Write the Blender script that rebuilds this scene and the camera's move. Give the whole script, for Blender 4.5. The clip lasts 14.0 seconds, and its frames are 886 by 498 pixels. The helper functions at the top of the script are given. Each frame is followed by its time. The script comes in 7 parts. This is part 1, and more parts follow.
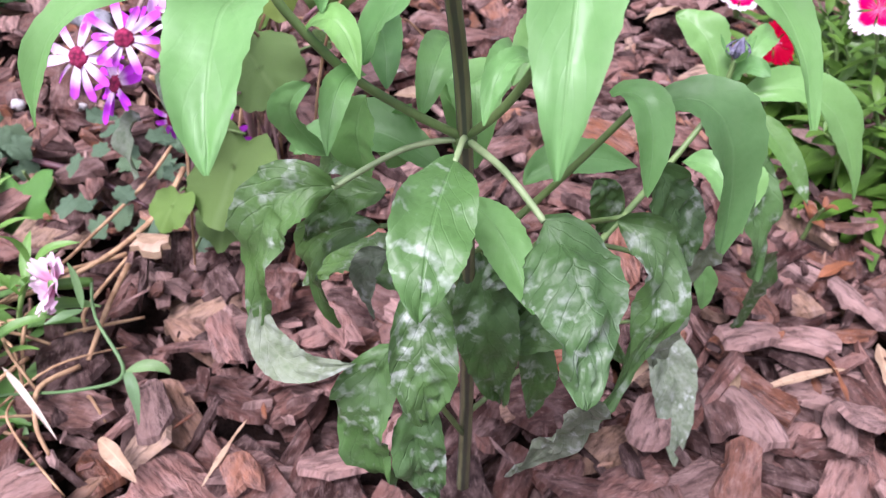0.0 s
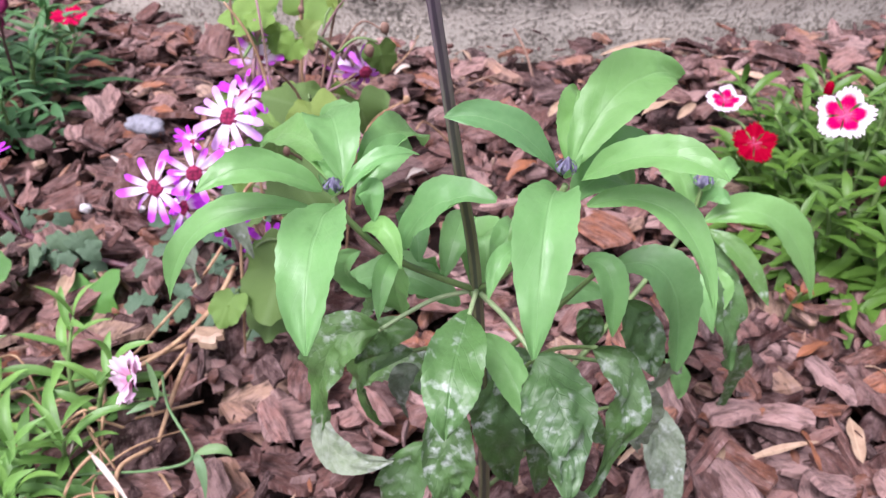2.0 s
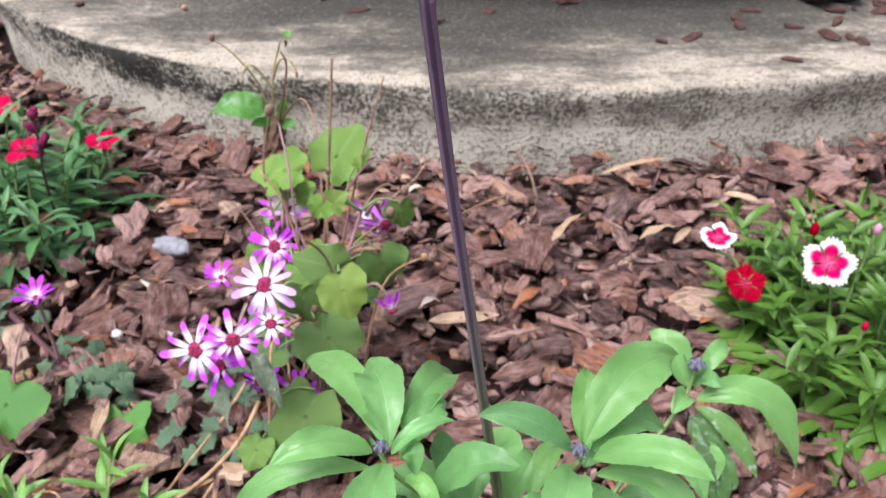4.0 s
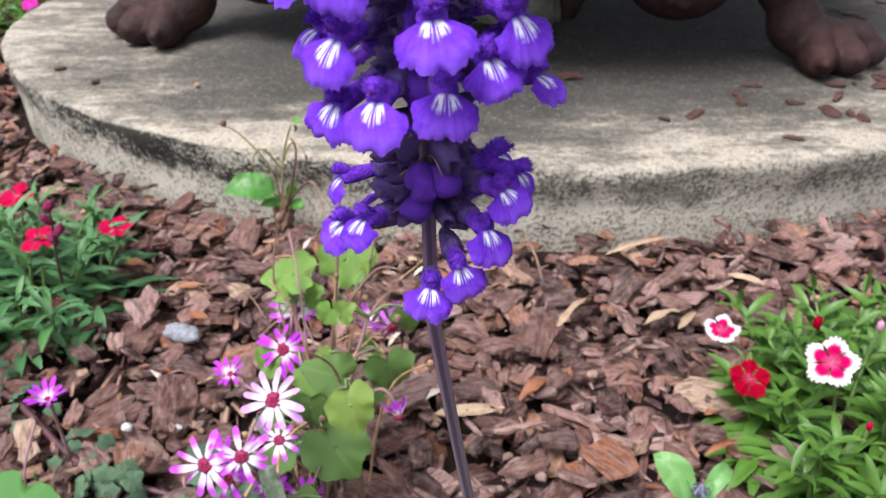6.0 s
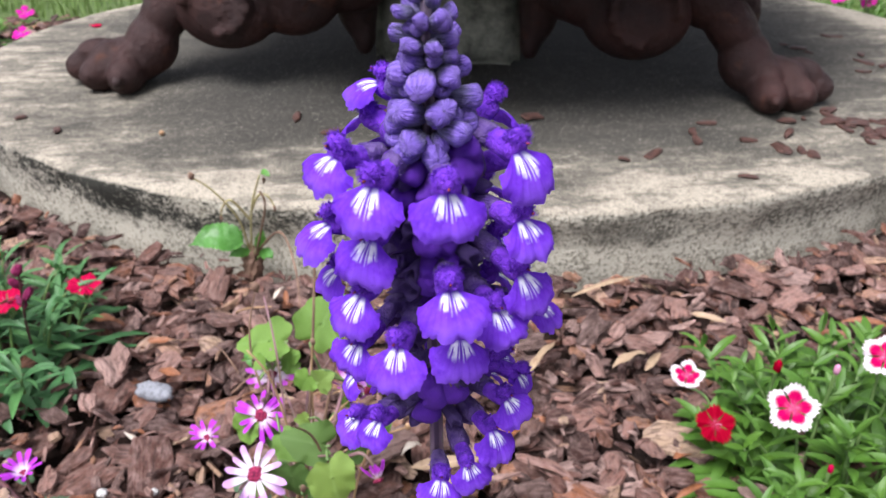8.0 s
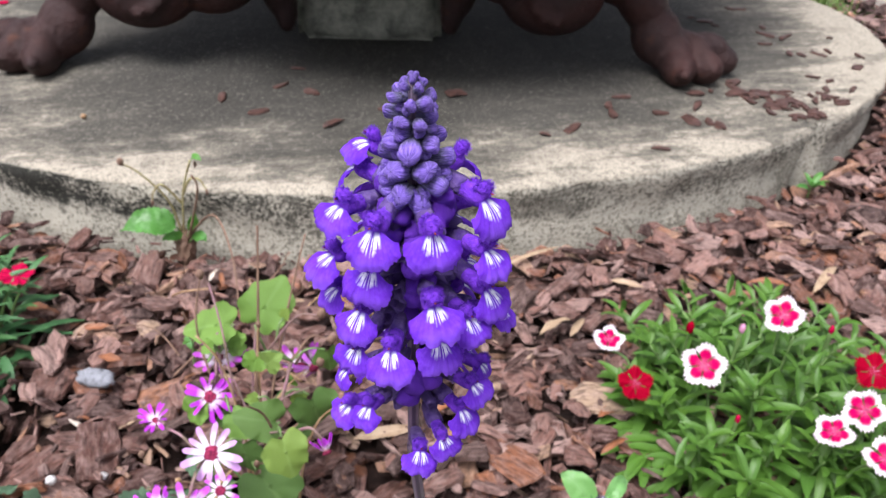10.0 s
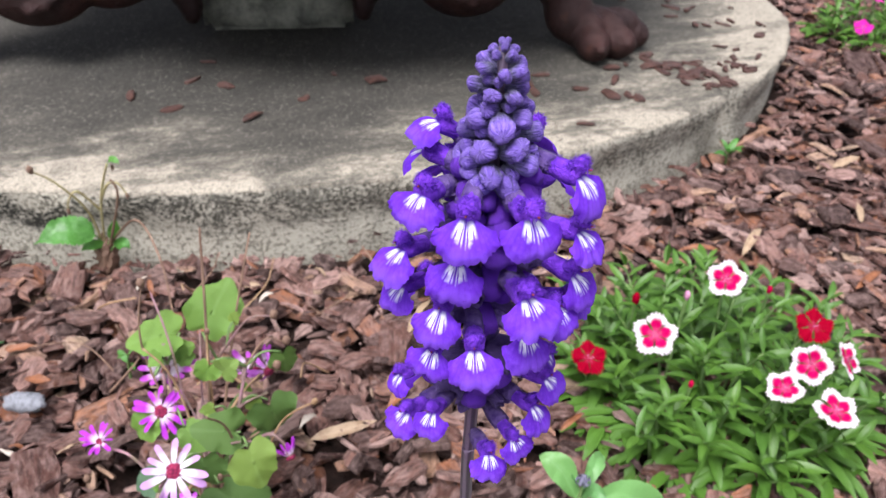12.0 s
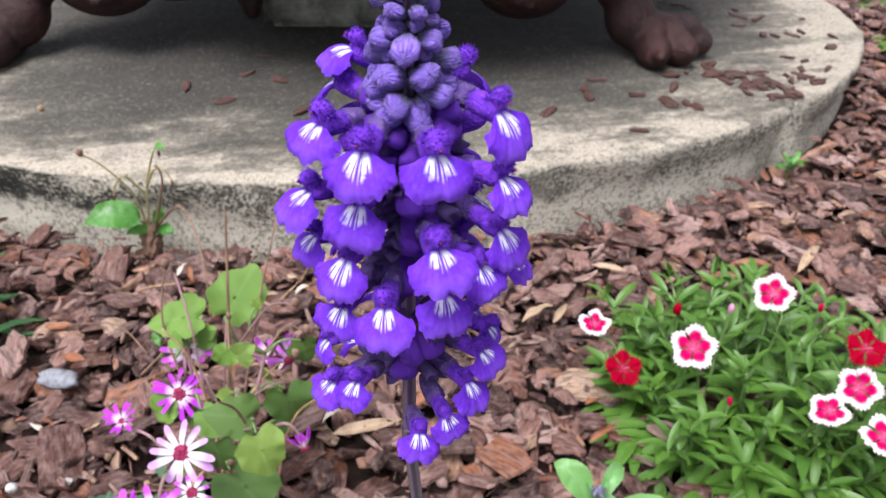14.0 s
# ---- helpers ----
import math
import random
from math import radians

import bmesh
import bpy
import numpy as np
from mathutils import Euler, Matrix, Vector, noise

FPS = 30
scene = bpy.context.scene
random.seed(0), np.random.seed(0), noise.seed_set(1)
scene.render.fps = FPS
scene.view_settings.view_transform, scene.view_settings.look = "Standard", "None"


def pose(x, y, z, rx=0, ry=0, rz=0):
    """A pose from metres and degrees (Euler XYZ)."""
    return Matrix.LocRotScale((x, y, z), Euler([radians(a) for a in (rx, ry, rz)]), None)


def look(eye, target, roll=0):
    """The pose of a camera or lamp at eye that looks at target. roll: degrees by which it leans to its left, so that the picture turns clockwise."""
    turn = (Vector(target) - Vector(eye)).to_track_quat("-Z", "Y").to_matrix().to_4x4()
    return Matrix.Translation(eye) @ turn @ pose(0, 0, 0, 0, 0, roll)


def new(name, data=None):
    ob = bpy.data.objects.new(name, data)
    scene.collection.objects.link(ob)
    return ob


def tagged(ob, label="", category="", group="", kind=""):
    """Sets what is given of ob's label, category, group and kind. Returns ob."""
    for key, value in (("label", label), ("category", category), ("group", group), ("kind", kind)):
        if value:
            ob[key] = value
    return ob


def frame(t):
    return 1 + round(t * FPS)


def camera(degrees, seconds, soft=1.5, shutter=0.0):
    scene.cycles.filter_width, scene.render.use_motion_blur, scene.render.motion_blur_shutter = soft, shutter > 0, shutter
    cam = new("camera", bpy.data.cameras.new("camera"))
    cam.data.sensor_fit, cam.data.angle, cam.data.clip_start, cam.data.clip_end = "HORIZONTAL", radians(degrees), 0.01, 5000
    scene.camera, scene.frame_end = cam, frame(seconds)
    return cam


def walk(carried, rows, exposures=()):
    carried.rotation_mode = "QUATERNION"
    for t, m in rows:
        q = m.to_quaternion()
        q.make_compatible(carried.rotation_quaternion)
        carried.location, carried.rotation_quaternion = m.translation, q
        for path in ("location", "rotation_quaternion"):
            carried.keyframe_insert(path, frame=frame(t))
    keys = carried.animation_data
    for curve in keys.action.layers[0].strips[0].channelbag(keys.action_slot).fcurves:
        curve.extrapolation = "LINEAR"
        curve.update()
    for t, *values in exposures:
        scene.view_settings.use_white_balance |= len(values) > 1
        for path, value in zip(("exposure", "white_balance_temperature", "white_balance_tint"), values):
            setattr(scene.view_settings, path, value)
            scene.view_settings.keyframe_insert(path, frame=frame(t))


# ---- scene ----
cam = camera(57.0, 14.0, soft=1.2)
# a small phone lens, focused once on the salvia
cam.data.dof.use_dof, cam.data.dof.focus_distance, cam.data.dof.aperture_fstop = True, 0.14, 60.0
PATH = [
    (0, (0.033, 0.022, 0.273), (-0.035, 1.505, -1.068), 2.7),
    (0.5, (0.03, 0.015, 0.286), (-0.054, 1.529, -1.019), 2.0),
    (1, (0.033, 0.007, 0.302), (-0.065, 1.544, -0.974), 1.3),
    (1.5, (0.032, -0.001, 0.311), (-0.082, 1.545, -0.953), 0.9),
    (2, (0.034, -0.005, 0.323), (-0.09, 1.554, -0.923), 0.5),
    (2.5, (0.031, -0.008, 0.338), (-0.1, 1.56, -0.897), 0.5),
    (3, (0.032, -0.01, 0.355), (-0.094, 1.581, -0.85), 0.7),
    (3.5, (0.026, -0.007, 0.372), (-0.095, 1.609, -0.8), 0.8),
    (4, (0.024, -0.001, 0.386), (-0.102, 1.632, -0.763), 1.2),
    (4.2, (0.023, 0.004, 0.388), (-0.103, 1.647, -0.746), 1.0),
    (6.3, (0.023, 0.013, 0.428), (-0.128, 1.701, -0.634), 0.8),
    (6.5, (0.018, 0.011, 0.432), (-0.115, 1.704, -0.624), 1.2),
    (7, (0.019, 0.015, 0.439), (-0.107, 1.727, -0.588), 0.6),
    (7.5, (0.019, 0.018, 0.444), (-0.057, 1.733, -0.582), 0.8),
    (8, (0.016, 0.017, 0.45), (-0.044, 1.731, -0.58), 1.0),
    (8.5, (0.01, 0.012, 0.455), (0.003, 1.717, -0.59), 1.9),
    (8.7, (0.012, 0.011, 0.46), (0.022, 1.707, -0.6), 2.3),
    (10.8, (-0.002, -0.007, 0.472), (0.198, 1.656, -0.621), 2.2),
    (11, (-0.005, -0.004, 0.472), (0.211, 1.658, -0.619), 2.2),
    (11.5, (-0.009, 0.002, 0.468), (0.265, 1.65, -0.632), 2.4),
    (12, (-0.016, 0.011, 0.464), (0.327, 1.639, -0.646), 2.6),
    (12.5, (-0.016, 0.012, 0.463), (0.408, 1.629, -0.635), 2.8),
    (13, (-0.011, 0.012, 0.463), (0.426, 1.628, -0.631), 1.8),
    (13.5, (-0.006, 0.011, 0.46), (0.313, 1.645, -0.649), 0.7),
    (14, (0.005, 0.014, 0.451), (0.201, 1.675, -0.646), 2.5),
]
walk(cam, [(t, look(eye, target, roll)) for t, eye, target, roll in PATH], exposures=((0.0, 1.66, 6000, 36), (2.0, 1.60, 6050, 34), (4.2, 1.50, 6200, 19), (6.3, 1.48, 6200, 17), (14.0, 1.46, 6200, 17)))

# ---- light: an overcast sky, a wide soft sun behind thin cloud ----
SUN_ELEVATION, SUN_TURN = radians(64), radians(215)
world = bpy.data.worlds.new("overcast_sky")
scene.world = world
world.use_nodes = True
wn = world.node_tree
sky = wn.nodes.new("ShaderNodeTexSky")
sky.sky_type = "NISHITA"
sky.sun_disc = False
sky.sun_elevation, sky.sun_rotation = SUN_ELEVATION, SUN_TURN
sky.air_density, sky.dust_density, sky.ozone_density = 0.7, 4.0, 1.0
wash = wn.nodes.new("ShaderNodeHueSaturation")
wash.inputs["Saturation"].default_value = 0.3
wn.links.new(sky.outputs[0], wash.inputs["Color"])
wn.links.new(wash.outputs[0], wn.nodes["Background"].inputs["Color"])
wn.nodes["Background"].inputs["Strength"].default_value = 0.082

sun_data = bpy.data.lights.new("sun", "SUN")
sun_data.energy, sun_data.angle, sun_data.color = 1.9, radians(28), (1.0, 0.98, 0.95)
sun = new("sun", sun_data)
sun_from = Vector((math.sin(SUN_TURN) * math.cos(SUN_ELEVATION), math.cos(SUN_TURN) * math.cos(SUN_ELEVATION), math.sin(SUN_ELEVATION)))
sun.matrix_world = look(sun_from * 8, (0, 0, 0))


# ---- node helpers ----
class Nodes:
    """Shorthand for building a node material."""

    def __init__(self, name, rough=0.6, metal=0.0, spec=0.5):
        self.m = bpy.data.materials.new(name)
        self.m.use_nodes = True
        self.t = self.m.node_tree
        self.out = self.t.nodes["Material Output"]
        self.b = self.t.nodes["Principled BSDF"]
        self.b.inputs["Roughness"].default_value = rough
        self.b.inputs["Metallic"].default_value = metal
        self.b.inputs["Specular IOR Level"].default_value = spec

    def put(self, socket, value):
        if isinstance(value, bpy.types.NodeSocket):
            self.t.links.new(value, socket)
        elif isinstance(value, tuple) and len(value) == 3 and socket.type == "RGBA":
            socket.default_value = (*value, 1)
        else:
            socket.default_value = value

    def n(self, kind, out=0, op=None, **ins):
        nd = self.t.nodes.new("ShaderNode" + kind)
        if op:
            nd.operation = op
        for k, v in ins.items():
            self.put(nd.inputs[int(k[1:])] if k[0] == "i" and k[1:].isdigit() else nd.inputs[k.replace("_", " ")], v)
        return nd.outputs[out]

    def math(self, op, a, b=0.0, c=0.0):
        return self.n("Math", op=op, i0=a, i1=b, i2=c)

    def coord(self, which="Object"):
        return self.t.nodes.new("ShaderNodeTexCoord").outputs[which]

    def uv(self):
        s = self.t.nodes.new("ShaderNodeSeparateXYZ")
        self.t.links.new(self.coord("UV"), s.inputs[0])
        return s.outputs[0], s.outputs[1]

    def noise(self, vec, scale, detail=3.0, rough=0.5):
        return self.n("TexNoise", Vector=vec, Scale=scale, Detail=detail, Roughness=rough)

    def stretch(self, vec, x, y, z):
        return self.n("Mapping", Vector=vec, Scale=(x, y, z))

    def step(self, v, lo, hi, a=0.0, b=1.0):
        return self.n("MapRange", Value=v, From_Min=lo, From_Max=hi, To_Min=a, To_Max=b)

    def mix(self, f, a, b, blend="MIX"):
        nd = self.t.nodes.new("ShaderNodeMix")
        nd.data_type, nd.blend_type = "RGBA", blend
        self.put(nd.inputs[0], f), self.put(nd.inputs[6], a), self.put(nd.inputs[7], b)
        return nd.outputs[2]

    def ramp(self, f, stops):
        nd = self.t.nodes.new("ShaderNodeValToRGB")
        e = nd.color_ramp.elements
        while len(e) < len(stops):
            e.new(0.5)
        for el, (p, c) in zip(e, stops):
            el.position, el.color = p, (*c, 1)
        self.put(nd.inputs[0], f)
        return nd.outputs[0]

    def bump(self, height, strength, distance=0.002):
        self.put(self.b.inputs["Normal"], self.n("Bump", Strength=strength, Distance=distance, Height=height))

    def colour(self, c):
        self.put(self.b.inputs["Base Color"], c)
        return self

    def rough(self, v):
        self.put(self.b.inputs["Roughness"], v)

    def glow_through(self, colour, share):
        """Thin leaf or petal: part of the light comes through."""
        tr = self.n("BsdfTranslucent", Color=colour)
        mixed = self.n("MixShader", i0=share, i1=self.b.outputs[0], i2=tr)
        self.t.links.new(mixed, self.out.inputs[0])


# ---- materials ----
def leaf_material(name, green, rib, mildew=0.0, dusty=0.0, rough=0.42, lit=0.22, veins=1.0, palm=False):
    k = Nodes(name, rough, spec=0.5)
    u, v = k.uv()
    across = k.math("ABSOLUTE", k.math("SUBTRACT", v, 0.5))
    rib_mask = k.math("MULTIPLY", k.step(across, 0.010, 0.030, 1.0, 0.0), 0.35 if palm else 1.0)
    obj = k.coord()
    bend = k.math("MULTIPLY", k.math("SUBTRACT", k.noise(obj, 110.0, 2.0), 0.5), 0.16)
    if palm:
        wave = k.math("COSINE", k.math("MULTIPLY", k.math("ARCTAN2", k.math("SUBTRACT", v, 0.5), k.math("ADD", k.math("ADD", u, bend), 0.02)), 8.0))
        vein = k.math("MULTIPLY", k.step(wave, 0.90, 1.0), k.step(u, 0.25, 0.5))
    else:
        wave = k.math("SINE", k.math("MULTIPLY", k.math("ADD", bend, k.math("SUBTRACT", u, k.math("MULTIPLY", across, 0.62))), 52.0))
        vein = k.step(wave, 0.86, 1.0)
    tone = k.noise(obj, 90.0, 3.0)
    fine = k.noise(obj, 900.0, 3.0)
    rnd = k.n("ObjectInfo", out=5)
    c = k.mix(k.step(tone, 0.3, 0.75), green, tuple(a * (0.62 if palm or mildew else 0.80) for a in green))
    c = k.mix(k.math("MULTIPLY", rnd, 0.35), c, tuple(min(1, a * b) for a, b in zip(green, (1.7, 1.35, 0.9))))
    c = k.mix(k.step(k.math("FRACT", k.math("MULTIPLY", rnd, 7.3)), 0.45, 1.0, 0.0, 0.5), c, tuple(a * b for a, b in zip(green, (0.5, 0.55, 0.75))))
    net = k.n("TexVoronoi", Vector=obj, Scale=420.0 if palm else 620.0)
    c = k.mix(k.step(net, 0.25, 0.75, 0.0, 0.30 if palm else (0.14 if mildew else 0.09)), c, rib)
    c = k.mix(k.step(fine, 0.5, 0.75, 0.0, 0.22 if palm or mildew else 0.10), c, tuple(a * 0.55 for a in green))
    edge = k.step(k.math("ADD", across, k.math("MULTIPLY", k.math("SUBTRACT", tone, 0.5), 0.10)), 0.43, 0.50)
    c = k.mix(k.math("MULTIPLY", edge, 0.30 if palm else 0.12), c, rib)
    c = k.mix(k.math("MULTIPLY", vein, (0.34 if palm else 0.20) * veins), c, rib)
    c = k.mix(k.math("MULTIPLY", rib_mask, 0.20), c, rib)
    if mildew:
        spots = k.noise(obj, 340.0, 2.5, 0.5)
        wide = k.noise(obj, 90.0, 2.0, 0.5)
        m = k.math("MULTIPLY", k.step(spots, 0.55 - 0.05 * mildew, 0.68), k.step(wide, 0.44, 0.62))
        film = k.math("MULTIPLY", k.step(k.noise(obj, 60.0, 3.0), 0.45, 0.7), 0.06 * mildew)
        m = k.math("MULTIPLY", k.math("MAXIMUM", m, film), k.step(k.noise(obj, 1300.0, 3.0), 0.3, 0.65, 0.7, 1.0))
        c = k.mix(k.math("MULTIPLY", m, 0.68), c, (0.58, 0.65, 0.60))
    if dusty:
        c = k.mix(k.math("MULTIPLY", k.step(k.noise(obj, 420.0, 4.0), 0.3, 0.7), dusty), c, (0.42, 0.47, 0.40))
    k.colour(c)
    k.rough(k.step(fine, 0.2, 0.8, rough - 0.08, rough + 0.14))
    h = k.math("ADD", k.math("MULTIPLY", vein, -0.5 * veins), k.math("MULTIPLY", k.noise(obj, 330.0, 3.0), 1.1 if mildew > 0.6 else 0.34))
    h = k.math("ADD", h, k.math("MULTIPLY", net, -0.35 if palm or mildew else -0.12))
    k.bump(k.math("ADD", h, k.math("MULTIPLY", rib_mask, -0.35)), 0.5, 0.0006)
    k.glow_through(k.mix(0.5, c, (green[0] * 1.7, green[1] * 1.7, green[2] * 1.3)), lit)
    return k.m


SALVIA = leaf_material("salvia_leaf_fresh", (0.146, 0.360, 0.113), (0.26, 0.47, 0.20), rough=0.40, lit=0.30, veins=0.10)
SALVIA_SPOT = leaf_material("salvia_leaf_lightly_mildewed", (0.082, 0.210, 0.052), (0.12, 0.27, 0.085), mildew=0.5, rough=0.45, lit=0.18, veins=0.2)
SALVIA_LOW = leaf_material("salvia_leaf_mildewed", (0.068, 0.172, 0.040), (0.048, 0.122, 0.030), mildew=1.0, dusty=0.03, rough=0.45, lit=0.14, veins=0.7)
SALVIA_DUST = leaf_material("salvia_leaf_pale_underside", (0.115, 0.175, 0.090), (0.25, 0.31, 0.20), mildew=0.7, dusty=0.3, rough=0.7, lit=0.12)
DIANTHUS = leaf_material("dianthus_leaf", (0.066, 0.168, 0.019), (0.14, 0.30, 0.06), rough=0.45, lit=0.2, veins=0.1)
DIANTHUS_BLUE = leaf_material("dianthus_leaf_bluish", (0.062, 0.185, 0.058), (0.12, 0.29, 0.11), rough=0.5, lit=0.15, veins=0.1)
GRASSY = leaf_material("carnation_leaf", (0.130, 0.31, 0.062), (0.24, 0.44, 0.13), rough=0.42, lit=0.25, veins=0.1)
CARNATION_STALK = leaf_material("carnation_stalk", (0.115, 0.235, 0.095), (0.19, 0.33, 0.15), rough=0.5, lit=0.2, veins=0.05)
BROAD = leaf_material("cineraria_leaf", (0.205, 0.340, 0.058), (0.26, 0.40, 0.11), rough=0.5, lit=0.3, veins=1.2, palm=True)
BROAD_MID = leaf_material("cineraria_leaf_green", (0.145, 0.305, 0.048), (0.22, 0.38, 0.10), rough=0.5, lit=0.3, veins=1.0, palm=True)
# a deeper green, mostly for the inner and lower leaves
BROAD_DARK = leaf_material("cineraria_leaf_dark", (0.085, 0.185, 0.036), (0.15, 0.26, 0.08), rough=0.55, lit=0.26, veins=1.2, palm=True)
WEED = leaf_material("weed_leaf", (0.060, 0.140, 0.070), (0.14, 0.24, 0.13), dusty=0.06, rough=0.55, veins=0.4, palm=True)
HEART = leaf_material("heart_leaf", (0.068, 0.235, 0.034), (0.15, 0.38, 0.09), rough=0.42, lit=0.26, veins=0.3, palm=True)


def stem_material(name, a, b, rough=0.5, scale=160.0):
    k = Nodes(name, rough)
    obj = k.coord()
    k.colour(k.mix(k.step(k.noise(k.stretch(obj, 1, 1, 0.25), scale, 4.0), 0.35, 0.65), a, b))
    k.bump(k.noise(k.stretch(obj, 1, 1, 0.2), scale * 4, 3.0), 0.4, 0.0005)
    return k.m


STEM_GREEN = stem_material("green_stem", (0.16, 0.26, 0.08), (0.09, 0.16, 0.05))
STEM_PALE = stem_material("pale_green_petiole", (0.30, 0.40, 0.20), (0.20, 0.30, 0.13))


def main_stem_material():
    """Green at the foot, violet towards the flowers."""
    k = Nodes("violet_green_stem", 0.42)
    obj = k.coord()
    z = k.t.nodes.new("ShaderNodeSeparateXYZ")
    k.t.links.new(obj, z.inputs[0])
    fine = k.step(k.noise(k.stretch(obj, 1, 1, 0.2), 420.0, 4.0), 0.35, 0.65)
    u, v = k.uv()
    band = k.step(k.math("ADD", k.math("SINE", k.math("MULTIPLY", v, 25.13)), k.math("MULTIPLY", fine, 0.5)), -0.1, 0.7)
    green = k.mix(band, (0.17, 0.185, 0.085), (0.055, 0.07, 0.045))
    green = k.mix(k.math("MULTIPLY", fine, 0.4), green, (0.09, 0.075, 0.05))
    violet = k.mix(band, (0.19, 0.135, 0.20), (0.085, 0.055, 0.095))
    k.colour(k.mix(k.step(z.outputs[2], 0.215, 0.285), green, violet))
    k.bump(k.noise(k.stretch(obj, 1, 1, 0.15), 700.0, 3.0), 0.5, 0.0005)
    return k.m


STEM_DARK = main_stem_material()
STEM_RED = stem_material("dark_red_stem", (0.10, 0.035, 0.04), (0.05, 0.02, 0.025))
STEM_TAN = stem_material("dry_tan_stem", (0.46, 0.31, 0.17), (0.24, 0.14, 0.07), 0.75)
STEM_STRAW = stem_material("yellowish_dry_stalk", (0.36, 0.33, 0.15), (0.22, 0.18, 0.085), 0.7)
STEM_BROWN = stem_material("dry_brown_stem", (0.24, 0.15, 0.10), (0.13, 0.075, 0.05), 0.75)
STEM_PINK = stem_material("pinkish_flower_stalk", (0.30, 0.16, 0.19), (0.16, 0.12, 0.08))


def lip_material():
    """Violet lip, paler towards the rim, with white rays that spread from the throat between violet lines."""
    k = Nodes("violet_floret", 0.62, spec=0.12)
    u, v = k.uv()
    obj = k.coord()
    rnd = k.n("ObjectInfo", out=5)
    side = k.math("SUBTRACT", u, 0.5)
    fan = k.math("DIVIDE", side, k.math("ADD", k.math("MULTIPLY", v, 0.62), 0.16))
    wob = k.math("MULTIPLY", k.math("SUBTRACT", k.noise(obj, 1100.0, 2.0), 0.5), 0.30)
    off = k.math("ABSOLUTE", fan)
    # the blaze: two broad blocks beside the middle line, drawn out into rays
    far = k.math("ADD", k.math("ADD", wob, k.math("MULTIPLY", rnd, 0.10)), k.math("SUBTRACT", 0.52, k.math("MULTIPLY", off, 0.50)))
    blaze = k.math("MULTIPLY", k.step(k.math("SUBTRACT", far, v), -0.04, 0.14), k.step(off, 0.30, 0.42, 1.0, 0.0))
    blaze = k.math("MULTIPLY", blaze, k.step(v, 0.05, 0.16))
    rays = k.step(k.math("COSINE", k.math("MULTIPLY", k.math("ADD", fan, k.math("MULTIPLY", wob, 0.12)), 34.0)), -0.95, -0.35)
    rays = k.math("MAXIMUM", rays, k.math("MULTIPLY", k.step(v, 0.30, 0.20), k.step(off, 0.07, 0.12)))
    core = k.math("MULTIPLY", k.math("MULTIPLY", blaze, k.step(off, 0.02, 0.07)), rays)
    tone = k.noise(obj, 380.0, 4.0)
    veins = k.step(k.math("COSINE", k.math("MULTIPLY", k.math("ADD", fan, k.math("MULTIPLY", wob, 0.25)), 46.0)), 0.1, 1.0)
    c = k.mix(k.step(tone, 0.3, 0.7), (0.082, 0.014, 0.37), (0.175, 0.042, 0.64))
    c = k.mix(k.math("MULTIPLY", veins, 0.30), c, (0.080, 0.011, 0.40))
    c = k.mix(k.step(k.math("ADD", v, k.math("MULTIPLY", k.math("SUBTRACT", tone, 0.5), 0.5)), 0.62, 1.05, 0.0, 0.7), c, (0.27, 0.125, 0.74))
    c = k.mix(k.step(k.noise(obj, 1500.0, 3.0), 0.52, 0.72, 0.0, 0.35), c, (0.24, 0.085, 0.70))
    c = k.mix(k.step(k.noise(obj, 2300.0, 2.0), 0.66, 0.76, 0.0, 0.5), c, (0.06, 0.008, 0.26))
    c = k.mix(core, c, (0.84, 0.84, 0.95))
    k.colour(c)
    h = k.math("ADD", k.math("MULTIPLY", veins, -0.25), k.math("MULTIPLY", k.noise(obj, 1800.0, 3.0), 0.5))
    k.bump(h, 0.22, 0.0004)
    k.glow_through(k.mix(core, (0.30, 0.08, 0.84), (0.9, 0.88, 1.0)), 0.24)
    return k.m


def fuzz_material(name, a, b, rough=0.8):
    k = Nodes(name, rough, spec=0.2)
    obj = k.coord()
    k.colour(k.mix(k.step(k.noise(obj, 700.0, 4.0), 0.35, 0.65), a, b))
    k.bump(k.noise(obj, 3200.0, 2.0), 0.7, 0.0006)
    k.b.inputs["Sheen Weight"].default_value = 0.03
    return k.m


